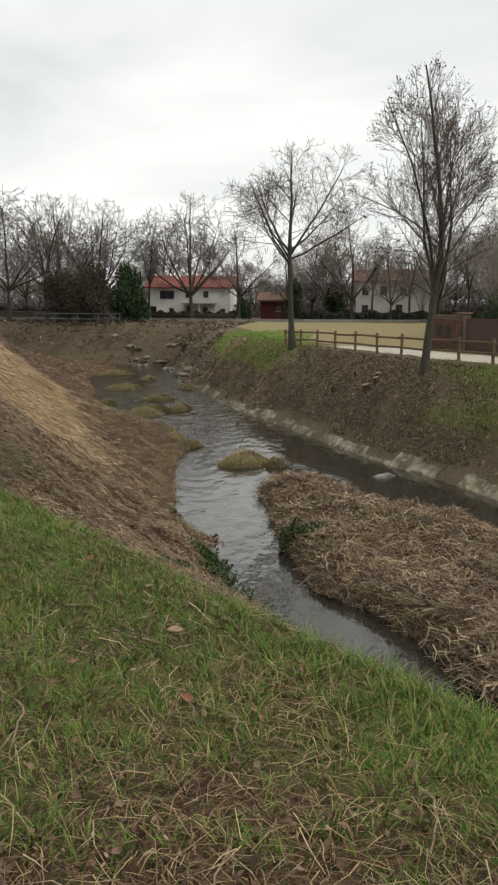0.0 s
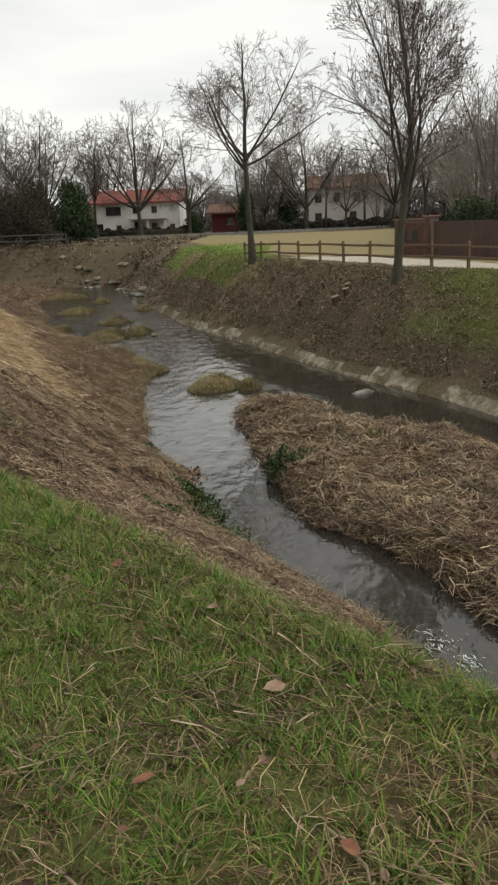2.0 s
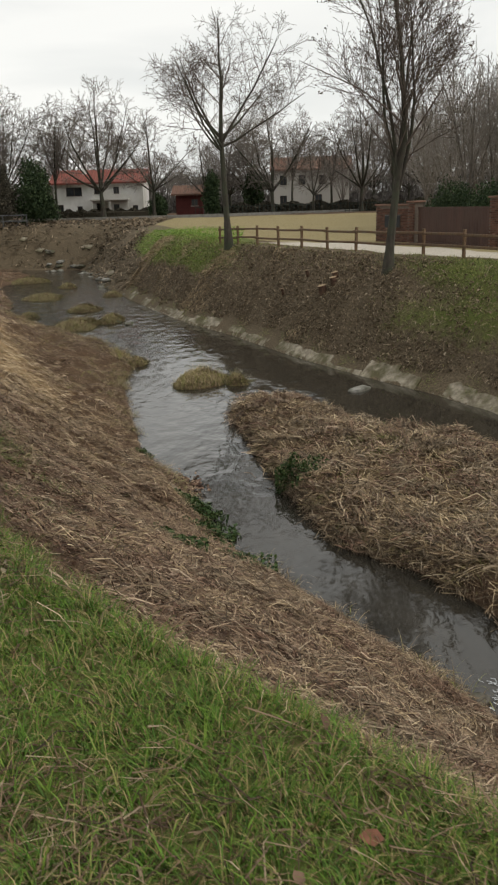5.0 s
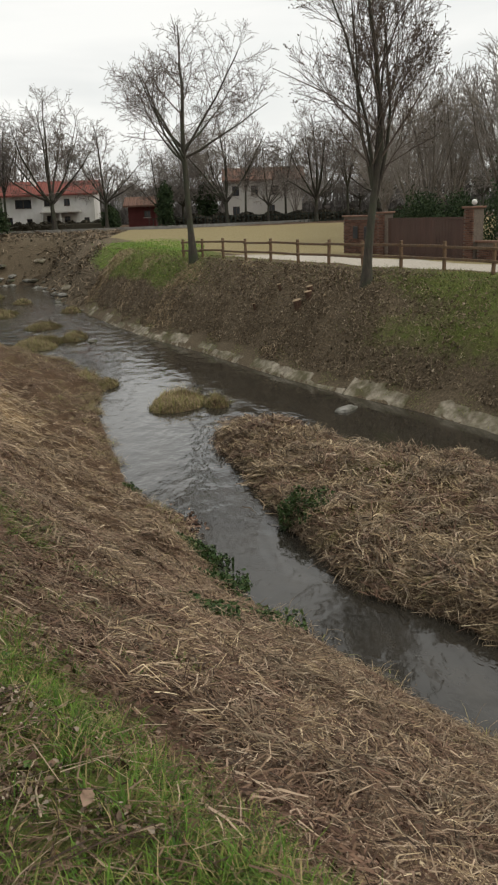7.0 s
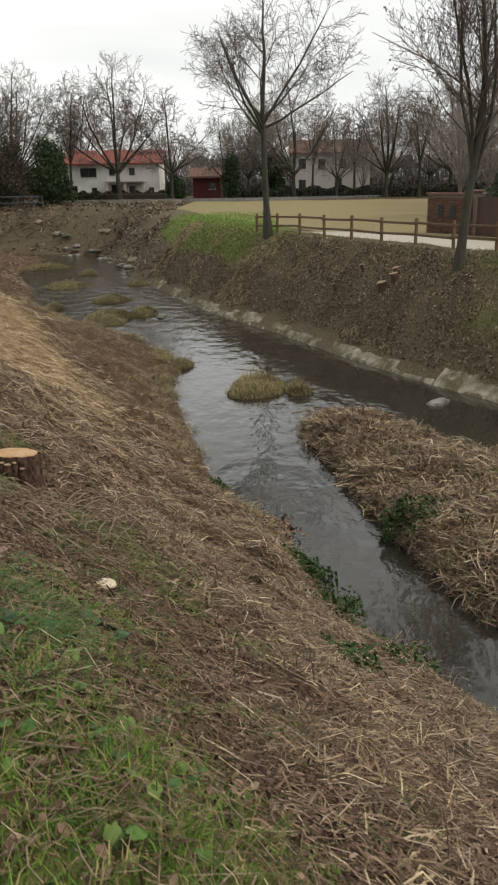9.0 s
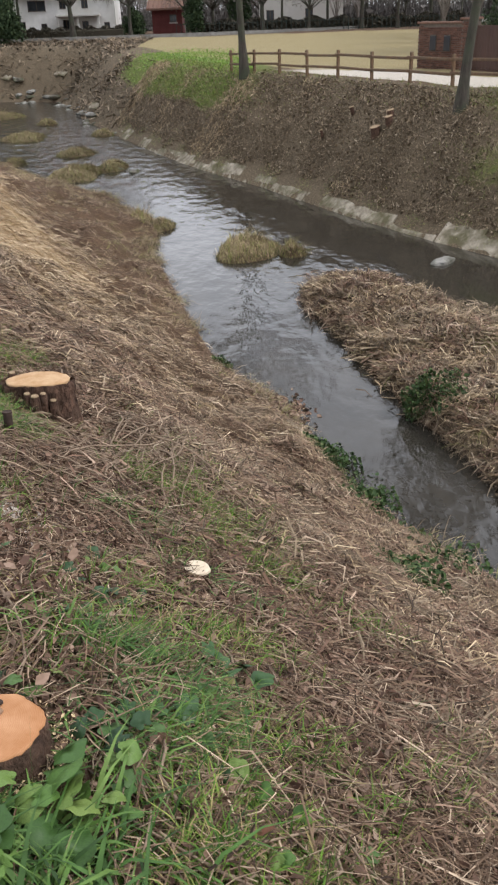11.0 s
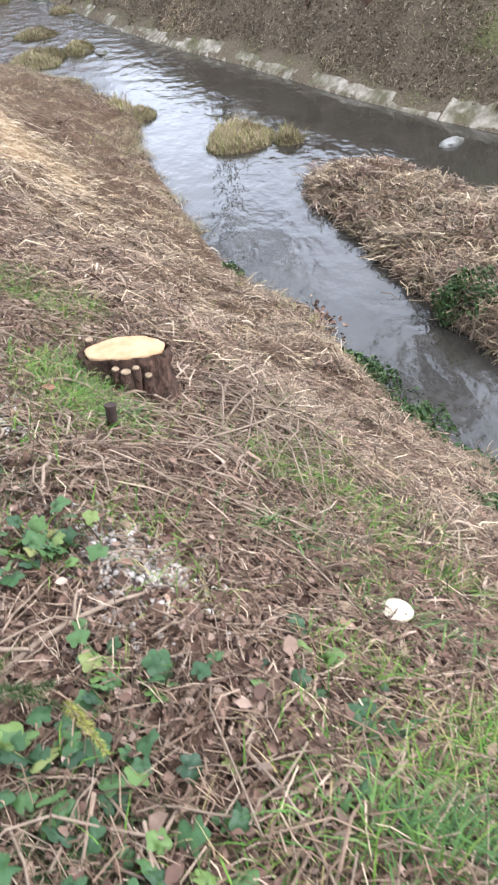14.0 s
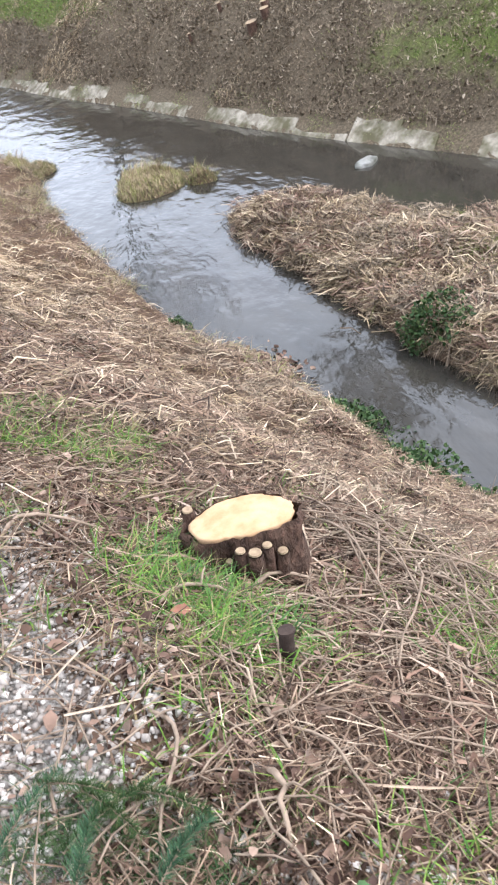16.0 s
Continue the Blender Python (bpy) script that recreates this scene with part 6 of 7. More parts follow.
# ---- island and islets ----
bx, by = rng.uniform(3, 10.8, 170000), rng.uniform(6, 26, 170000)
ins = island_in(bx, by)
ok = (ins > -0.03) & (rng.rand(len(bx)) < np.clip(0.55 + 1.3 * waves(bx, by, 1.9, 51) + 1.0 * waves(bx, by, 4.5, 52), 0.08, 1))
bx, by, ins = bx[ok], by[ok], ins[ok]
f = np.stack([bx, by, land(bx, by)], 1)
k = len(f)
flow = math.atan2(-0.85, 0.5)
up_ = rng.rand(k) < 0.35
stuff("matted_reeds", ribbons(f[~up_] + np.array([0, 0, 0.14]) * rng.rand((~up_).sum(), 1) * (0.5 + waves(f[~up_, 0], f[~up_, 1], 2.4, 54)[:, None]), 0.2 + 0.45 * rng.rand((~up_).sum()), 0.008 + 0.011 * rng.rand((~up_).sum()), flow + rng.randn((~up_).sum()) * 0.6 + 1.3 * waves(f[~up_, 0], f[~up_, 1], 1.1, 53), rng.randn((~up_).sum()) * 0.25), MAT["reed"], "flattened dead reeds matting the stream island", "dead reeds")
stuff("island_sedge", blades(f[up_], 0.18 + 0.34 * rng.rand(up_.sum()), 0.011 + 0.01 * rng.rand(up_.sum()), 0.4 + 0.5 * rng.rand(up_.sum()), 0.5 + 0.8 * rng.rand(up_.sum()), flow + rng.randn(up_.sum()) * 1.1, seg=3), MAT["sedge"], "tussocky dead sedge on the stream island", "sedge")
for mat_, count, shade in (("bramble", 620, "dark"), ("red_straw", 420, "red-brown"), ("reed", 240, "bleached")):
    c0 = f[rng.choice(k, count)]
    rep = np.repeat(np.arange(count), 24)
    turn = rng.randn(count) * 1.0
    g_ = c0[rep] + rng.randn(len(rep), 3) * np.array([0.14, 0.14, 0])
    g_[:, 2] = np.maximum(land(g_[:, 0], g_[:, 1]), 0) + 0.06 + 0.14 * rng.rand(len(g_))
    stuff("reed_tangle", ribbons(g_, 0.15 + 0.4 * rng.rand(len(g_)), 0.009 + 0.012 * rng.rand(len(g_)), flow + turn[rep] + rng.randn(len(rep)) * 0.4, rng.randn(len(rep)) * 0.35), MAT[mat_], shade + " tangled dead reeds heaped on the stream island", "dead reeds")
# sedge over the edge, coloured darker to paint in the undercut's shade
edge_ = (ins < 0.25)
e2 = np.repeat(f[edge_], 3, 0) + rng.randn(3 * edge_.sum(), 3) * np.array([0.06, 0.06, 0.0])
out_az = np.arctan2(e2[:, 1] - 17, e2[:, 0] - 7.3)
stuff("hanging_sedge", blades(e2, 0.15 + 0.22 * rng.rand(len(e2)), 0.009 + 0.006 * rng.rand(len(e2)), 0.5 + 0.5 * rng.rand(len(e2)), 1.2 + 0.8 * rng.rand(len(e2)), out_az + rng.randn(len(e2)) * 0.8, seg=3), MAT["bramble"], "dead sedge hanging over the island's edge", "sedge")
gx_, gy_ = rng.uniform(5.0, 10.5, 30000), rng.uniform(12, 22, 30000)
ok = (island_in(gx_, gy_) > 0.15) & (waves(gx_, gy_, 1.3, 57) + 0.35 * (gx_ > 8.6) + 0.2 * rng.randn(len(gx_)) > 0.08)
f = np.stack([gx_[ok], gy_[ok], land(gx_[ok], gy_[ok])], 1)
stuff("grass", blades(f, 0.1 + 0.18 * rng.rand(len(f)), 0.008 + 0.006 * rng.rand(len(f)), 0.2 + 0.5 * rng.rand(len(f)), 0.5 + 0.8 * rng.rand(len(f)), seg=3), MAT["island_grass"], "yellowish green grass patches on the island", "grass")
for cx, cy, rx, ry in ISLETS:
    k = int(5200 * min(rx * ry, 2.5) * min(1, 30 / cy) + 500)
    q = np.sqrt(rng.rand(k)) * 1.35
    a = rng.rand(k) * 6.283
    f = np.stack([cx + rx * q * np.cos(a), cy + ry * q * np.sin(a), 0 * a], 1)
    inside = q + 0.4 * waves(f[:, 0], f[:, 1], 2.0, 92) < 1.03
    f, q, a = f[inside], q[inside], a[inside]
    k = len(f)
    f[:, 2] = np.maximum(land(f[:, 0], f[:, 1]), -0.02)
    wd = 0.013 * max(1, cy / 30)
    t = thing("sedge_islet", pose(cx, cy, 0), "small hummock of dead sedge standing in the stream", "sedge", "sedge islets")
    stuffy = part("sedge", mesh_of("sedge", *blades(f - np.array([cx, cy, 0]), (0.12 + 0.3 * rng.rand(k) ** 1.8) * (1.15 - 0.5 * q) * (0.75 + 0.9 * np.clip(waves(f[:, 0], f[:, 1], 7.0, 73) * 2, 0, 1)) * (1.25 if cy < 40 else 1.0) * (1 + 0.6 * waves(f[:, 0], f[:, 1], 4.0, 71)), wd + wd * rng.rand(k), 0.1 + 0.45 * rng.rand(k), 0.3 + 1.0 * rng.rand(k), a * 0.6 - 0.9 + rng.randn(k) * 0.9, seg=3)), MAT["sedge" if cy < 40 else "islet_sedge"], t)
    tagged(stuffy, kind="stuff")
    rim = f[q > 0.45] - np.array([cx, cy, 0])
    k = len(rim)
    tagged(part("moss", mesh_of("moss", *blades(rim + rng.randn(k, 3) * np.array([0.06, 0.06, 0]), 0.07 + 0.1 * rng.rand(k), wd + wd * rng.rand(k), 0.3 + 0.5 * rng.rand(k), 0.6 + 0.9 * rng.rand(k))), MAT["rim_moss"], t), kind="stuff")


def boulder(x, y, z, rx, ry, rz, seed, label, group="stones in the stream", mat_="rock", name="stone"):
    bm = bmesh.new()
    bmesh.ops.create_icosphere(bm, subdivisions=3, radius=1.0)
    for v in bm.verts:
        nz = noise.noise(v.co * 1.3 + Vector((seed * 7.1, 0, 0))) * 0.35 + noise.noise(v.co * 3.5 + Vector((0, seed * 3.3, 0))) * 0.12
        v.co *= 1 + nz
        v.co = Vector((v.co.x * rx, v.co.y * ry, v.co.z * rz))
    for fc in bm.faces:
        fc.smooth = True
    o = part(name, bm, MAT[mat_])
    o.matrix_world = pose(x, y, z, 0, 0, seed * 47)
    tagged(o, label, "stone", group)


boulder(7.35, 27.25, 0.03, 0.46, 0.24, 0.1, 1, "pale flat stone lying in the stream")
boulder(-2.85, 44.2, 0.02, 0.35, 0.25, 0.12, 2, "small dark stone breaking the water", mat_="wet_rock")
for j, (x, y, r_) in enumerate([(11.2, 16.6, 0.3), (11.0, 15.6, 0.35), (11.3, 14.5, 0.4), (-5.3, 58.6, 0.3), (-7.4, 64.5, 0.35), (-8.2, 66.3, 0.4), (-3.6, 44.9, 0.3), (8.9, 9.6, 0.16), (8.7, 10.2, 0.14), (6.75, 9.9, 0.15), (7.1, 9.3, 0.18)]):
    boulder(x, y, 0.0, r_, r_ * 0.8, r_ * 0.5, j + 3, "wet grey-brown stone at the stream's edge", mat_="wet_rock")
for j, (x, y, z, a) in enumerate([(-20.6, 88.4, 1.0, 30), (-18.6, 87.2, 0.9, 70), (-13.2, 85.4, 0.7, 50), (-7.6, 67.4, 0.7, 50)]):
    bm = boxed(-0.7, 0.7, -0.3, 0.3, -0.06, 0.06, bevel=0.03)
    o = part("broken_slab", bm, MAT["concrete"])
    o.matrix_world = pose(x, y, h(x, y) + 0.02, 34, 4, math.degrees(math.atan2(83 - 70, -26 + 10)) + 180)
    tagged(o, "broken pale concrete slab on the far bank", "slab", "broken slabs")

for j in range(30):
    x, y = rng.uniform(-19, -7.5), 0.0
    y = float(np.interp(-x, [7, 9, 11, 13.2, 17, 26], [62, 68, 76, 83, 85.2, 86.2])) + rng.uniform(-1.6, 2.2)
    r_ = 0.16 + 0.3 * rng.rand() ** 2
    boulder(x, y, max(h(x, y), -0.05), r_ * 1.5, r_, r_ * 0.5, j + 21, "pale rubble stone on the shore at the bend", "rubble at the bend", ("rock", "wet_rock")[j % 2], "rubble_stone")
sill = part("concrete_sill", boxed(-0.55, 0.55, -0.09, 0.09, -0.12, 0.06, bevel=0.03), MAT["concrete"])
sill.matrix_world = pose(2.5, 16.2, h(2.5, 16.2) + 0.05, 0, 20, -38)
tagged(sill, "pale weathered concrete sill half buried at the water's edge", "sill")

# pile of dead leaves by the water, fallen branch on the island
f = np.array([2.3, 17.9, 0]) + rng.randn(900, 3) * np.array([0.22, 0.4, 0])
f[:, 2] = np.maximum(land(f[:, 0], f[:, 1]), 0) + 0.16 * np.exp(-((f[:, 0] - 2.3) / 0.25) ** 2 - ((f[:, 1] - 17.9) / 0.45) ** 2) * rng.rand(900)
stuff("leaf_heap", curled(f, 0.06 + 0.06 * rng.rand(900), 0.6), MAT["leaf_litter"], "heap of drifted dead leaves at the water's edge", "leaf litter")
stick((4.62, 16.85), (5.75, 17.75), 0.022, "bare pale branch fallen over the island's edge", rise=0.12, group="fallen branches")
stick((6.4, 18.2), (7.9, 18.6), 0.018, "bare brown branch lying on the island", rise=0.06, group="fallen branches")
stick((7.0, 17.2), (8.2, 18.2), 0.015, "bare brown branch lying on the island", rise=0.06, group="fallen branches")

# ---- far bank: concrete toe, litter ----
revet = thing("concrete_revetment", pose(0, 0, 0), "weathered concrete slabs lining the far bank's foot", "revetment", kind="structure")
toe = RIGHT_TOE[2:13]
cum = np.r_[0, np.cumsum(np.hypot(*np.diff(toe, axis=0).T))]
q = 0.0
sr = random.Random(12)


def toe_at(v, e, z):
    """A point at v metres along the foot line, e metres up the bank from it."""
    px, py = np.interp(v, cum, toe[:, 0]), np.interp(v, cum, toe[:, 1])
    ax, ay = np.interp(v - 1.5, cum, toe[:, 0]), np.interp(v - 1.5, cum, toe[:, 1])
    cx, cy = np.interp(v + 1.5, cum, toe[:, 0]), np.interp(v + 1.5, cum, toe[:, 1])
    ln = math.hypot(cx - ax, cy - ay)
    return Vector((px + (cy - ay) / ln * e, py - (cx - ax) / ln * e, z))


while q < cum[-1] - 2:
    w_ = sr.uniform(1.1, 2.6)
    hi = 0.5 + 0.55 * noise.noise(Vector((q * 0.45, 2.0, 0))) + sr.uniform(-0.14, 0.12)
    hi = max(hi, 0.22)
    sink = sr.uniform(-0.02, 0.07)
    bm = bmesh.new()
    grid_ = []
    for r_ in range(4):
        row = []
        for c_ in range(5):
            v_ = q + 0.008 + (w_ - 0.016) * c_ / 4
            e_ = -0.12 + (hi + 0.12) * r_ / 3
            pt = toe_at(v_ + 0.12 * r_ / 3, e_, -0.12 + 0.84 * (e_ + 0.12))
            nz = noise.noise(Vector((v_ * 1.7, e_ * 2.5, 1.0)))
            pt.z += 0.05 * nz - 0.055 - sink
            if r_ == 3:
                pt += Vector((0.22, 0.09, 0.12)) * noise.noise(Vector((v_ * 2.5, 4.0, 0)))
            row.append(bm.verts.new(pt))
        grid_.append(row)
    for r_ in range(3):
        for c_ in range(4):
            bm.faces.new((grid_[r_][c_], grid_[r_ + 1][c_], grid_[r_ + 1][c_ + 1], grid_[r_][c_ + 1]))
    ext = bmesh.ops.extrude_face_region(bm, geom=bm.faces[:])
    for g in ext["geom"]:
        if isinstance(g, bmesh.types.BMVert):
            g.co.z -= 0.16
    bmesh.ops.recalc_face_normals(bm, faces=bm.faces[:])
    part("slab", bm, MAT["concrete"], revet)
    q += w_
for j in range(46):
    u = (j + rng.rand()) / 46 * cum[-1]
    px, py = np.interp(u, cum, toe[:, 0]), np.interp(u, cum, toe[:, 1])
    px += 0.35 + 0.5 * rng.rand()
    k = 160
    f = np.array([px, py + 0.3, 0]) + rng.randn(k, 3) * np.array([0.22, 0.3, 0])
    f[:, 2] = land(f[:, 0], f[:, 1]) + 0.03
    if j % 3:
        stuff("moss_tuft", blades(f, 0.05 + 0.1 * rng.rand(k), 0.015 + 0.012 * rng.rand(k), 0.3 + 0.6 * rng.rand(k), 0.6 + 0.8 * rng.rand(k)), MAT["island_grass"], "mossy grass growing over the concrete edge", "moss")

# leaves, stems and brambles over the far bank
n_f = 170000
u = rng.rand(n_f) ** 1.1 * cum[-1]
e_ = 0.42 + 3.98 * rng.rand(n_f)
px, py = np.interp(u, cum, toe[:, 0]), np.interp(u, cum, toe[:, 1])
qx, qy = px + (np.interp(u + 3, cum, toe[:, 0]) - np.interp(u - 3, cum, toe[:, 0])), py + (np.interp(u + 3, cum, toe[:, 1]) - np.interp(u - 3, cum, toe[:, 1]))
nl = np.hypot(qx - px, qy - py) + 1e-6
f = np.stack([px + (qy - py) / nl * e_, py - (qx - px) / nl * e_, 0 * u], 1)
f[:, 2] = land(f[:, 0], f[:, 1]) + 0.02 + 0.05 * rng.rand(n_f)
f[110000:, 0], f[110000:, 1] = rng.uniform(-8, 18, n_f - 110000), rng.uniform(12, 72, n_f - 110000)
e_ = np.where(np.arange(n_f) < 110000, e_, -side_dist(f[:, 0], f[:, 1], RIGHT_TOE))
f[:, 2] = land(f[:, 0], f[:, 1]) + 0.02 + 0.05 * rng.rand(n_f)
order_ = rng.permutation(n_f)
f, e_ = f[order_], e_[order_]
ok = (e_ > 0.72 + 0.5 * waves(f[:, 0], f[:, 1], 1.9, 63)) & (e_ < 4.5) & (rng.rand(n_f) < np.clip(0.72 + 1.1 * waves(f[:, 0], f[:, 1], 2.2, 61), 0.35, 1) * (1 - 0.8 * np.clip(right_green(e_, f[:, 0], f[:, 1]), 0, 1)))
f = f[ok]
k = len(f)
cut_ = k // 2
stuff("bank_litter", curled(f[:cut_], 0.04 + 0.09 * rng.rand(cut_) ** 2.2, 0.7), MAT["bank_litter"], "dark dead leaves over the steep far bank", "leaf litter")
k2 = k - cut_
stuff("bank_stalks", ribbons(f[cut_:], 0.15 + 0.45 * rng.rand(k2) ** 2, 0.008 + 0.008 * rng.rand(k2), rng.rand(k2) * 6.283, rng.randn(k2) * 0.45), MAT["bramble"], "dead stems and brambles on the far bank", "dead stems")
# dead growth on the bank at the bend
k = 70000
f = np.stack([rng.uniform(-45, 2, k), rng.uniform(60, 101, k), np.zeros(k)], 1)
ee = -side_dist(f[:, 0], f[:, 1], RIGHT_TOE)
ok = (ee > 0.2) & ((f[:, 0] < -6) | (ee < 4.2)) & (rng.rand(k) < np.clip(0.6 + 1.0 * waves(f[:, 0], f[:, 1], 0.8, 66), 0, 1) * (1 - 0.9 * right_green(ee, f[:, 0], f[:, 1])))
f = f[ok]
f[:, 2] = land(f[:, 0], f[:, 1]) + 0.03 + 0.2 * rng.rand(len(f)) * np.clip(waves(f[:, 0], f[:, 1], 1.5, 67) * 2, 0, 1)
k = len(f)
half = k // 2
stuff("bend_stalks", ribbons(f[:half], 0.4 + 0.9 * rng.rand(half) ** 2, 0.03 + 0.05 * rng.rand(half), rng.rand(half) * 6.283, rng.randn(half) * 0.4), MAT["bramble"], "dead stems on the bank at the bend", "dead stems")
stuff("bend_litter", curled(f[half:], 0.1 + 0.16 * rng.rand(k - half) ** 2, 0.6), MAT["dull_leaf"], "dead leaves and trash on the bank at the bend", "leaf litter")
# grass on the far bank's top and its green patch
u = rng.rand(60000) * cum[-1]
e_ = 1.2 + 4.2 * rng.rand(60000)
px, py = np.interp(u, cum, toe[:, 0]), np.interp(u, cum, toe[:, 1])
qx, qy = px + (np.interp(u + 3, cum, toe[:, 0]) - np.interp(u - 3, cum, toe[:, 0])), py + (np.interp(u + 3, cum, toe[:, 1]) - np.interp(u - 3, cum, toe[:, 1]))
nl = np.hypot(qx - px, qy - py) + 1e-6
fx, fy = px + (qy - py) / nl * e_, py - (qx - px) / nl * e_
ok = rng.rand(60000) < right_green(e_, fx, fy) + 0.12 * (e_ > 3.2)
f = np.stack([fx[ok], fy[ok], land(fx[ok], fy[ok])], 1)
k = len(f)
stuff("grass", blades(f, 0.12 + 0.15 * rng.rand(k), 0.014 + 0.012 * rng.rand(k), 0.2 + 0.5 * rng.rand(k), 0.4 + 0.8 * rng.rand(k)), MAT["island_grass"], "dull green grass along the far bank's edge", "grass")
u = rng.rand(5200) * cum[-1]
e_ = 0.8 + 3.2 * rng.rand(5200)
px, py = np.interp(u, cum, toe[:, 0]), np.interp(u, cum, toe[:, 1])
c0 = np.stack([px + 0.9 * e_, py + 0.45 * e_, 0 * e_], 1)
c0 = c0[rng.rand(5200) < np.clip(1.1 * waves(c0[:, 0], c0[:, 1], 0.8, 64), 0, 1) * (c0[:, 1] > 33)]
rep = np.repeat(np.arange(len(c0)), 16)
f = c0[rep] + rng.randn(len(rep), 3) * np.array([0.16, 0.16, 0])
f[:, 2] = land(f[:, 0], f[:, 1]) + 0.03
k = len(f)
stuff("bank_straw", ribbons(f, 0.15 + 0.35 * rng.rand(k), 0.01 + 0.012 * rng.rand(k), (3.6 + rng.randn(len(c0)) * 0.5)[rep] + rng.randn(k) * 0.4, -0.5 + rng.randn(k) * 0.35), MAT["reed"], "bleached dead grass lying down the far bank", "dead grass")

f = np.stack([rng.uniform(-8, 3, 30000), rng.uniform(44, 80, 30000), np.zeros(30000)], 1)
ee = -side_dist(f[:, 0], f[:, 1], RIGHT_TOE)
f = f[(ee > 1.7) & (rng.rand(30000) < np.clip(right_green(ee, f[:, 0], f[:, 1]) * np.exp(-(((f[:, 0] + 1.2) / 4.6) ** 2 + ((f[:, 1] - 58) / 12) ** 2)) * 2.0, 0, 1))]
f[:, 2] = land(f[:, 0], f[:, 1])
k = len(f)
stuff("grass", blades(f, 0.1 + 0.13 * rng.rand(k), 0.035 + 0.02 * rng.rand(k), 0.2 + 0.5 * rng.rand(k), 0.4 + 0.8 * rng.rand(k)), MAT["vivid"], "vivid green grass patch on the far bank", "grass")

# foam where the water runs fast
f = np.array([7.1, 9.95, 0.012]) + rng.randn(60, 3) * np.array([0.13, 0.16, 0.0])
f = np.concatenate([f, np.array([7.45, 9.45, 0.012]) + rng.randn(40, 3) * np.array([0.1, 0.12, 0.0])])
stuff("foam", ribbons(f, 0.03 + 0.16 * rng.rand(len(f)) ** 2, 0.004 + 0.012 * rng.rand(len(f)) ** 2, flow + rng.randn(len(f)) * 0.35, 0.0 * f[:, 0]), MAT["foam"], "white foam on fast shallow water", "foam")

# ---- brick wall, pillars and gate ----
ga, gb = Vector((10.5, 47.2, 0)), Vector((14.75, 36.9, 0))
gdir = (gb - ga).normalized()
gturn = math.degrees(math.atan2(gdir.y, gdir.x))
GM = pose(ga.x, ga.y, h(12.6, 42) - 0.02, 0, 0, gturn)
brick_me = bpy.data.meshes.new("brick")
bm = boxed(-0.12, 0.12, -0.02, 0.055, -0.028, 0.028, bevel=0.005)
bm.to_mesh(brick_me)
bm.free()


def brick_face(parent, x0, x1, z1, y, turn=0, limit=300, depth=0.0):
    """Courses of single bricks on a face that looks to -y of the wall, or along it."""
    rows_n, made = int(z1 / 0.075), 0
    for r_ in range(rows_n):
        x = x0 + (0.13 if r_ % 2 else 0.0)
        while x < x1 - 0.05 and made < limit:
            w_ = min(0.25, x1 - x)
            o = part("brick", brick_me, MAT["brick"], parent)
            cx = x + w_ / 2
            if turn:
                o.matrix_local = pose(y, cx, 0.05 + r_ * 0.075, 0, 0, turn) @ Matrix.Diagonal((w_ / 0.26, 1, 1, 1))
            else:
                o.matrix_local = pose(cx, y, 0.05 + r_ * 0.075, 0, 0, 0) @ Matrix.Diagonal((w_ / 0.26, 1, 1, 1))
            x, made = x + w_, made + 1


def brick_block(name, x0, x1, y0, y1, z1, label, cap=True):
    t = thing(name, GM, label, "brick wall")
    core = part("core", boxed(x0 + 0.03, x1 - 0.03, y0 + 0.03, y1 - 0.03, -0.3, z1), MAT["mortar"], t)
    brick_face(t, x0 + 0.02, x1 - 0.02, z1 - 0.03, y0 + 0.02)
    brick_face(t, y0 + 0.05, y1 - 0.02, z1 - 0.03, x0 + 0.02, -90, 200)
    if cap:
        part("coping", boxed(x0 - 0.05, x1 + 0.05, y0 - 0.05, y1 + 0.05, z1 + 0.002, z1 + 0.09, bevel=0.02), MAT["roof_brown"], t, "brown tiled coping")
    return t


# the seen side looks to the stream, which is -y of the wall's own axes
brick_block("brick_wall", 0.0, 3.3, 0.0, 0.3, 1.88, "low red brick wall with a coping beside the gate")
brick_block("gate_pillar", 3.35, 3.95, -0.12, 0.48, 2.02, "red brick gate pillar")
brick_block("gate_pillar", 9.85, 10.5, -0.12, 0.5, 2.15, "red brick gate pillar with a small lamp on top")
brick_block("brick_wall", 10.55, 24, 0.05, 0.32, 0.75, "low brick wall running on beyond the gate")
gate = thing("driveway_gate", GM, "wide dark brown sheet-metal driveway gate", "gate")
bm = bmesh.new()
box(bm, 4.0, 9.8, 0.1, 0.16, 0.05, 0.15), box(bm, 4.0, 9.8, 0.1, 0.16, 1.7, 1.8)
part("gate_frame", bm, MAT["gate"], gate)
for j in range(29):
    part("board", boxed(4.0 + j * 0.2 + 0.006, 4.2 + j * 0.2 - 0.006, 0.115, 0.145, 0.152, 1.698, bevel=0.006), MAT["gate"], gate)
lampo = thing("pillar_lamp", GM @ pose(10.17, 0.2, 2.242), "small pale round lamp on the gate pillar", "lamp")
bm = bmesh.new()
bmesh.ops.create_uvsphere(bm, u_segments=14, v_segments=8, radius=0.12, matrix=Matrix.Translation((0, 0, 0.16)))
part("globe", bm, MAT["plaster"], lampo)
part("base", boxed(-0.06, 0.06, -0.06, 0.06, 0.0, 0.05, bevel=0.01), MAT["iron"], lampo)
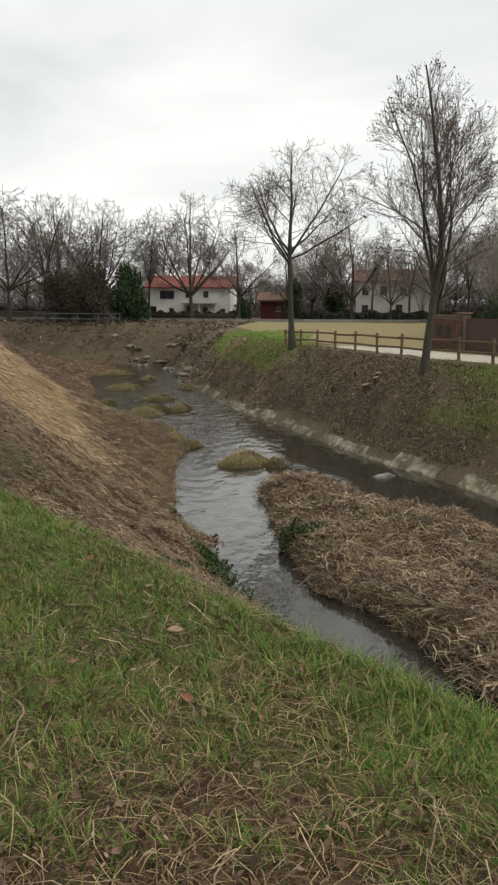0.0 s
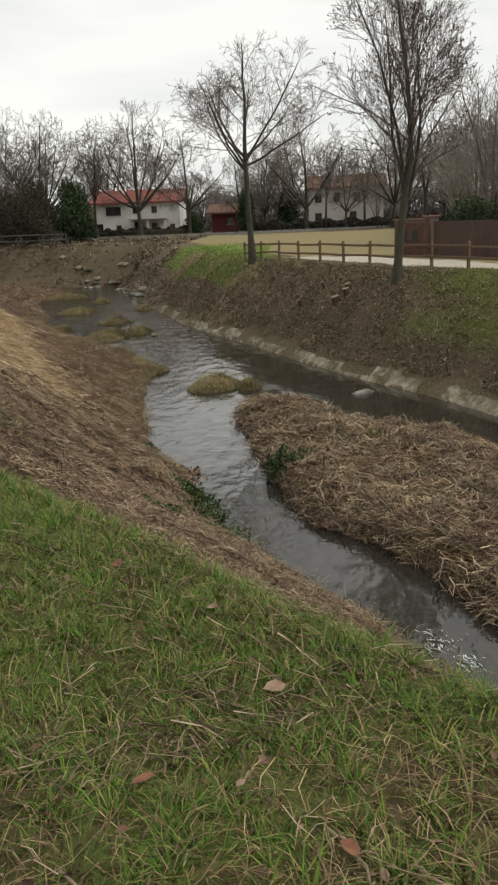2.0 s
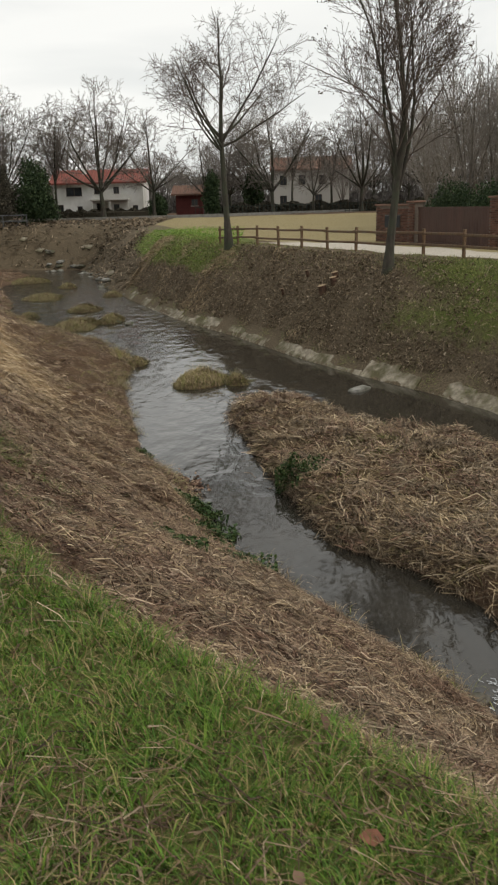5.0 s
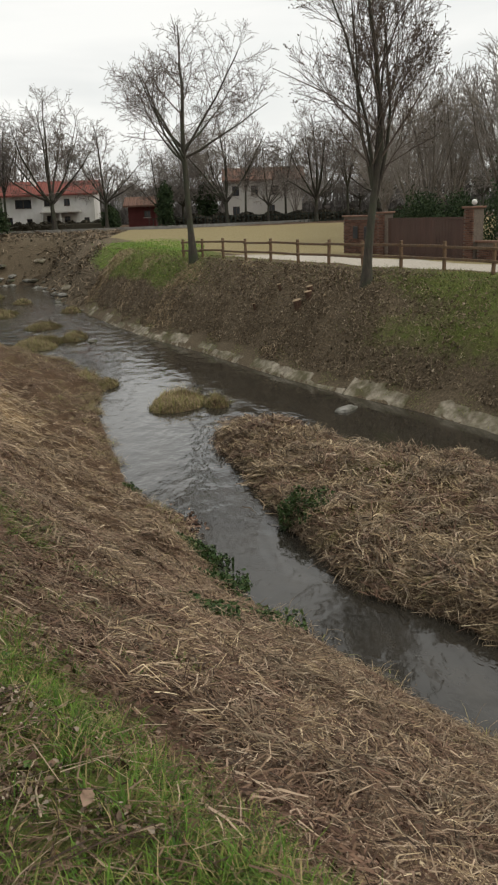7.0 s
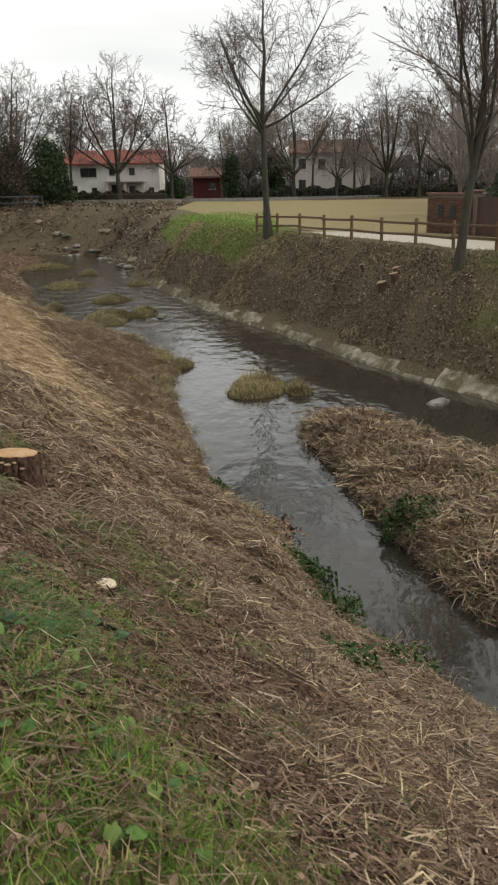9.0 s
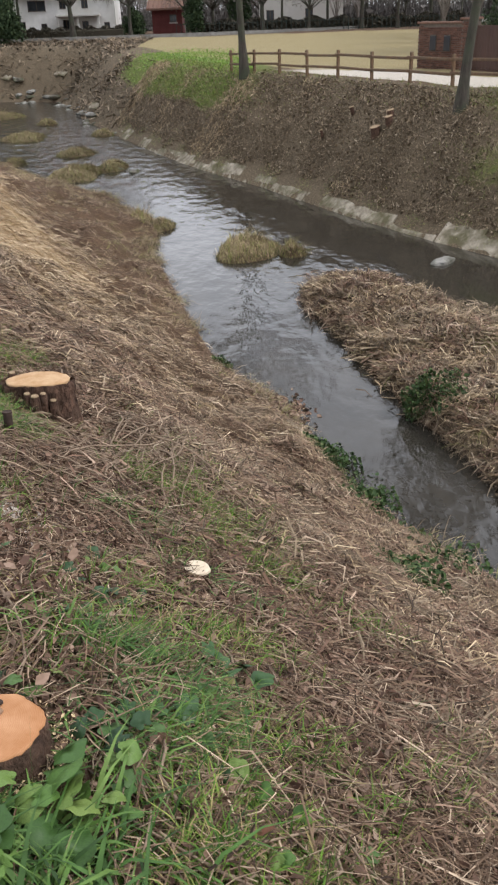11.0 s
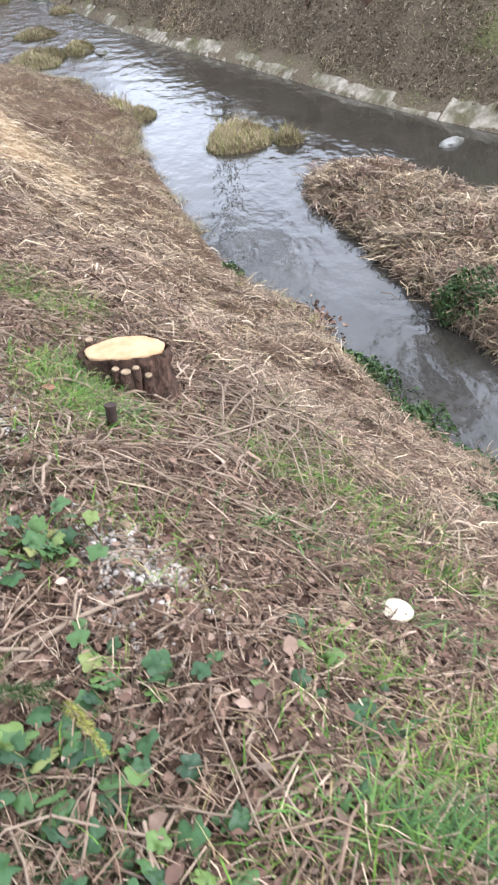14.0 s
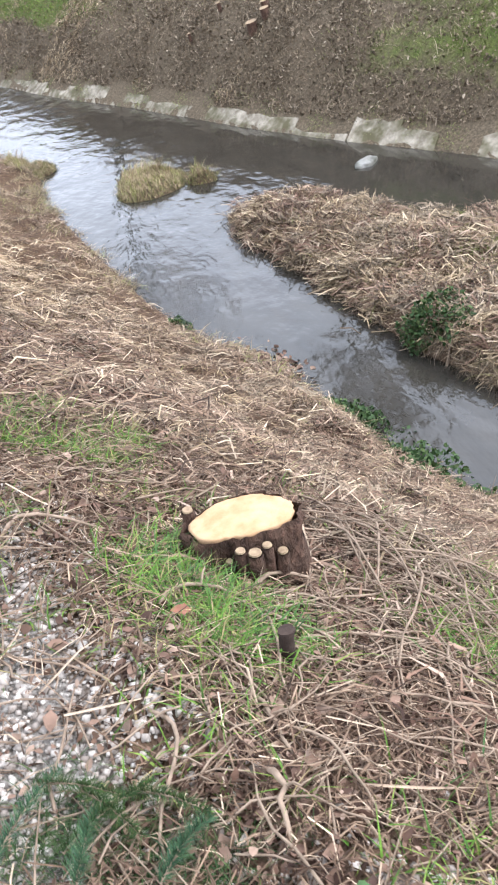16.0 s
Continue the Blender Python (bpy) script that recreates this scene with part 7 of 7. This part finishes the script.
for x, z in ((1.25, 1.1), (2.3, 1.1)):
    nich = thing("wall_box", GM @ pose(x, -0.015, z), "dark meter box set in the brick wall", "box", "meter boxes")
    part("door", boxed(-0.22, 0.22, -0.03, 0.0, -0.3, 0.3, bevel=0.01), MAT["dark_glass"], nich)
    part("frame", boxed(-0.26, 0.26, -0.012, 0.004, -0.34, 0.34, bevel=0.004), MAT["dark_wood"], nich)

# ---- railing on the far left crest ----
rl = thing("metal_railing", pose(-30.4, 90.0, h(-25, 91) - 0.02, 0, 0, 2), "galvanised metal safety railing with slanting braces", "railing")
for j in range(5):
    x = j * 2.5
    part("post", boxed(x - 0.04, x + 0.04, -0.04, 0.04, -0.4, 1.1, bevel=0.008), MAT["rail_metal"], rl)
    if j:
        part("brace", mesh_of("brace", *tubes([([(x - 1.2, 0, 0.02), (x - 0.3, 0, 0.95)], [0.045, 0.045])], 6)), MAT["rail_metal"], rl)
part("top_rail", boxed(-0.1, 10.1, -0.05, 0.05, 1.102, 1.2, bevel=0.02), MAT["rail_metal"], rl)
part("middle_rail", boxed(-0.1, 10.1, -0.11, -0.045, 0.5, 0.58, bevel=0.02), MAT["rail_metal"], rl)

# ---- hedges, evergreens, woods ----


def bushy(name, m, blobs, count, size, label, mat_="evergreen", category="shrub", group="", trunk=None):
    """Crowns of many small leaves round several centres: (x, y, z, rx, rz)."""
    t = thing(name, m, label, category, group)
    w_ = np.array([b[3] * b[3] * b[4] for b in blobs])
    pick = rng.choice(len(blobs), count, p=w_ / w_.sum())
    bl = np.array(blobs)[pick]
    v = rng.randn(count, 3)
    v /= np.linalg.norm(v, axis=1, keepdims=True)
    rad = rng.rand(count) ** 0.4 * (1 + 0.18 * np.sin(5 * v[:, 0] + 3 * v[:, 2]) + 0.12 * rng.randn(count))
    p_ = bl[:, :3] + v * rad[:, None] * np.stack([bl[:, 3], bl[:, 3], bl[:, 4]], 1)
    p_[:, 2] = np.maximum(p_[:, 2], 0.05)
    part("crown", mesh_of("crown", *curled(p_, size * (0.6 + 0.8 * rng.rand(count)), 0.9)), MAT[mat_], t)
    if trunk:
        part("trunk", mesh_of("trunk", *tubes([([(0, 0, -0.2), (0.05, 0, trunk * 0.5), (0, 0, trunk)], [0.22, 0.17, 0.06])], 7)), MAT["bark"], t)
    return t


bushy("evergreen_tree", pose(-20.6, 95, 4.5), [(0, 0, 2.6, 2.3, 2.6), (0.4, 0.3, 4.6, 1.5, 1.9), (1.0, 0, 1.6, 1.8, 1.6), (-0.5, 0, 5.6, 0.9, 1.3)], 8000, 0.24, "dense dark evergreen tree by the road", category="tree", trunk=4)
bushy("evergreen_tree", pose(-24.5, 93, 4.5), [(0, 0, 2.8, 2.6, 2.9), (0.5, 0.2, 5.4, 1.4, 1.6)], 16000, 0.17, "dark brownish evergreen tree by the road", category="tree", trunk=4, mat_="dull_leaf")
bushy("evergreen_tree", pose(-28, 95, 4.5), [(0, 0, 2.8, 2.6, 2.9), (-1.5, 0.2, 4.4, 1.7, 1.6)], 14000, 0.17, "dark brownish evergreen thicket by the road", category="tree", trunk=4, mat_="dull_leaf")
bushy("round_shrub", pose(-8.6, 109.5, 4.5), [(0, 0, 1.3, 1.3, 1.6)], 2600, 0.22, "dark clipped evergreen shrub beside the road")
bushy("ivy_clad_tree", pose(-1.8, 110, 4.5), [(0, 0, 2.2, 1.1, 2.3), (0.1, 0, 4.2, 1.0, 1.3)], 3600, 0.24, "trunk thickly clad in dark ivy", category="tree", trunk=4.5)
bushy("evergreen_tree", pose(3.6, 118, 4.5), [(0, 0, 3.0, 1.5, 3.2)], 3000, 0.28, "slim dark evergreen tree behind the road", category="tree", trunk=4)
for x, y, r_, hh_, mm in [(15.5, 43.5, 1.1, 1.4, "evergreen"), (17.5, 41.5, 1.6, 1.8, "evergreen"), (19.6, 40.5, 1.9, 2.1, "evergreen"), (14.4, 46.5, 1.3, 1.5, "evergreen"), (22, 44, 2.0, 2.6, "evergreen"), (21.5, 37, 1.8, 2.0, "evergreen")]:
    bushy("garden_shrub", pose(x, y, h(x, y)), [(0, 0, hh_ * 0.9, r_, hh_), (r_ * 0.5, 0.3, hh_ * 1.3, r_ * 0.7, hh_ * 0.7)], 7500, 0.11, "dense evergreen garden shrub behind the gate", mm, group="garden shrubs")
bushy("evergreen_tree", pose(26.5, 58, 4), [(0, 0, 4.5, 3.2, 4.2), (0.6, 0, 8, 2.4, 3.4), (-0.6, 0, 10.5, 1.4, 2.2)], 12000, 0.28, "tall dark evergreen tree behind the brick wall", category="tree", trunk=8)
for j, (x0, x1, y0, y1, hh_) in enumerate([(-27, -10.5, 114.5, 115.3, 1.25), (-2.5, 30, 113.5, 113.5, 1.5), (-60, -28, 106, 110, 1.6)]):
    k = int((x1 - x0) * 300)
    u = rng.rand(k)
    f = np.stack([(x1 - x0) * u, (y1 - y0) * u + rng.randn(k) * 0.35, hh_ * rng.rand(k) ** 0.7 * (0.9 + 0.15 * np.sin(u * 60))], 1)
    t = thing("hedge", pose(x0, y0, 4.45), "dark brown clipped hedge along the road", "hedge", "roadside hedges")
    part("core", boxed(0, x1 - x0, min(0, y1 - y0) - 0.2, max(0, y1 - y0) + 0.2, -0.2, hh_ * 0.72, bevel=0.1), MAT["dull_leaf"], t)
    part("leaves", mesh_of("leaves", *curled(f, 0.22 + 0.2 * rng.rand(k), 0.9)), MAT["dull_leaf"], t)
garden_fence = thing("iron_fence", pose(-4, 110.5, 4.45), "dark green iron garden fence along the road", "fence")
bm = boxed(-0.03, 0.03, -0.03, 0.03, 0, 1.3)
pme = bpy.data.meshes.new("fence_post")
bm.to_mesh(pme)
bm.free()
for j in range(60):
    part("fence_post", pme, MAT["iron"], garden_fence).matrix_local = pose(j * 0.55, 0, 0)
for z in (0.2, 1.1):
    part("fence_rail", boxed(0, 32.5, 0.032, 0.06, z, z + 0.05), MAT["iron"], garden_fence)

# trunks and twigs here wear bark lightened to stand for haze
wood_a = tree_thing("woodland_tree", pose(18.5, 60, 4), grow(41, 11.5, 1.2, 5, 0.2, 9, "vase", 4, 0.52, twig=0.015, env=(6.6, 5.6, 4.2)), MAT["far_twig"], MAT["hazed_twig"], "many-stemmed bare tree behind the brick wall", "bare woodland trees", sides=5)
wood_b = tree_thing("woodland_tree", pose(22, 56, 4), grow(43, 12.5, 2.0, 5, 0.24, 8, "vase", 4, 0.55, twig=0.015, env=(7, 6, 3.8)), MAT["far_twig"], MAT["hazed_twig"], "tall dense bare tree behind the brick wall", "bare woodland trees", sides=5)
for j, (x, y, sc) in enumerate([(21, 63, 1.0), (24.5, 62, 1.05), (27, 66, 1.1), (24, 52, 0.9), (28.5, 56, 1.05), (20, 72, 0.95), (31, 62, 1.1), (20, 82, 0.8), (24, 78, 1.0), (30, 76, 1.1), (22, 90, 0.95), (35, 58, 1.1), (34, 70, 1.1), (28, 48, 1.0), (33, 50, 1.0), (28, 86, 1.0)]):
    copy_thing((wood_a, wood_b)[j % 2], pose(x, y, h(x, y) - 0.1, 0, 0, tr.uniform(0, 360)) @ Matrix.Scale(sc, 4))
for j in range(36):
    x = -100 + j * 5.1 + tr.uniform(-2, 2)
    y = 142 + tr.uniform(-8, 22) - (18 if x < -35 else 0)
    copy_thing((far_a, far_b, far_c, wood_a, wood_b)[j % 5], pose(x, y, 4.4, 0, 0, tr.uniform(0, 360)) @ Matrix.Scale(tr.uniform(0.8, 1.05), 4))
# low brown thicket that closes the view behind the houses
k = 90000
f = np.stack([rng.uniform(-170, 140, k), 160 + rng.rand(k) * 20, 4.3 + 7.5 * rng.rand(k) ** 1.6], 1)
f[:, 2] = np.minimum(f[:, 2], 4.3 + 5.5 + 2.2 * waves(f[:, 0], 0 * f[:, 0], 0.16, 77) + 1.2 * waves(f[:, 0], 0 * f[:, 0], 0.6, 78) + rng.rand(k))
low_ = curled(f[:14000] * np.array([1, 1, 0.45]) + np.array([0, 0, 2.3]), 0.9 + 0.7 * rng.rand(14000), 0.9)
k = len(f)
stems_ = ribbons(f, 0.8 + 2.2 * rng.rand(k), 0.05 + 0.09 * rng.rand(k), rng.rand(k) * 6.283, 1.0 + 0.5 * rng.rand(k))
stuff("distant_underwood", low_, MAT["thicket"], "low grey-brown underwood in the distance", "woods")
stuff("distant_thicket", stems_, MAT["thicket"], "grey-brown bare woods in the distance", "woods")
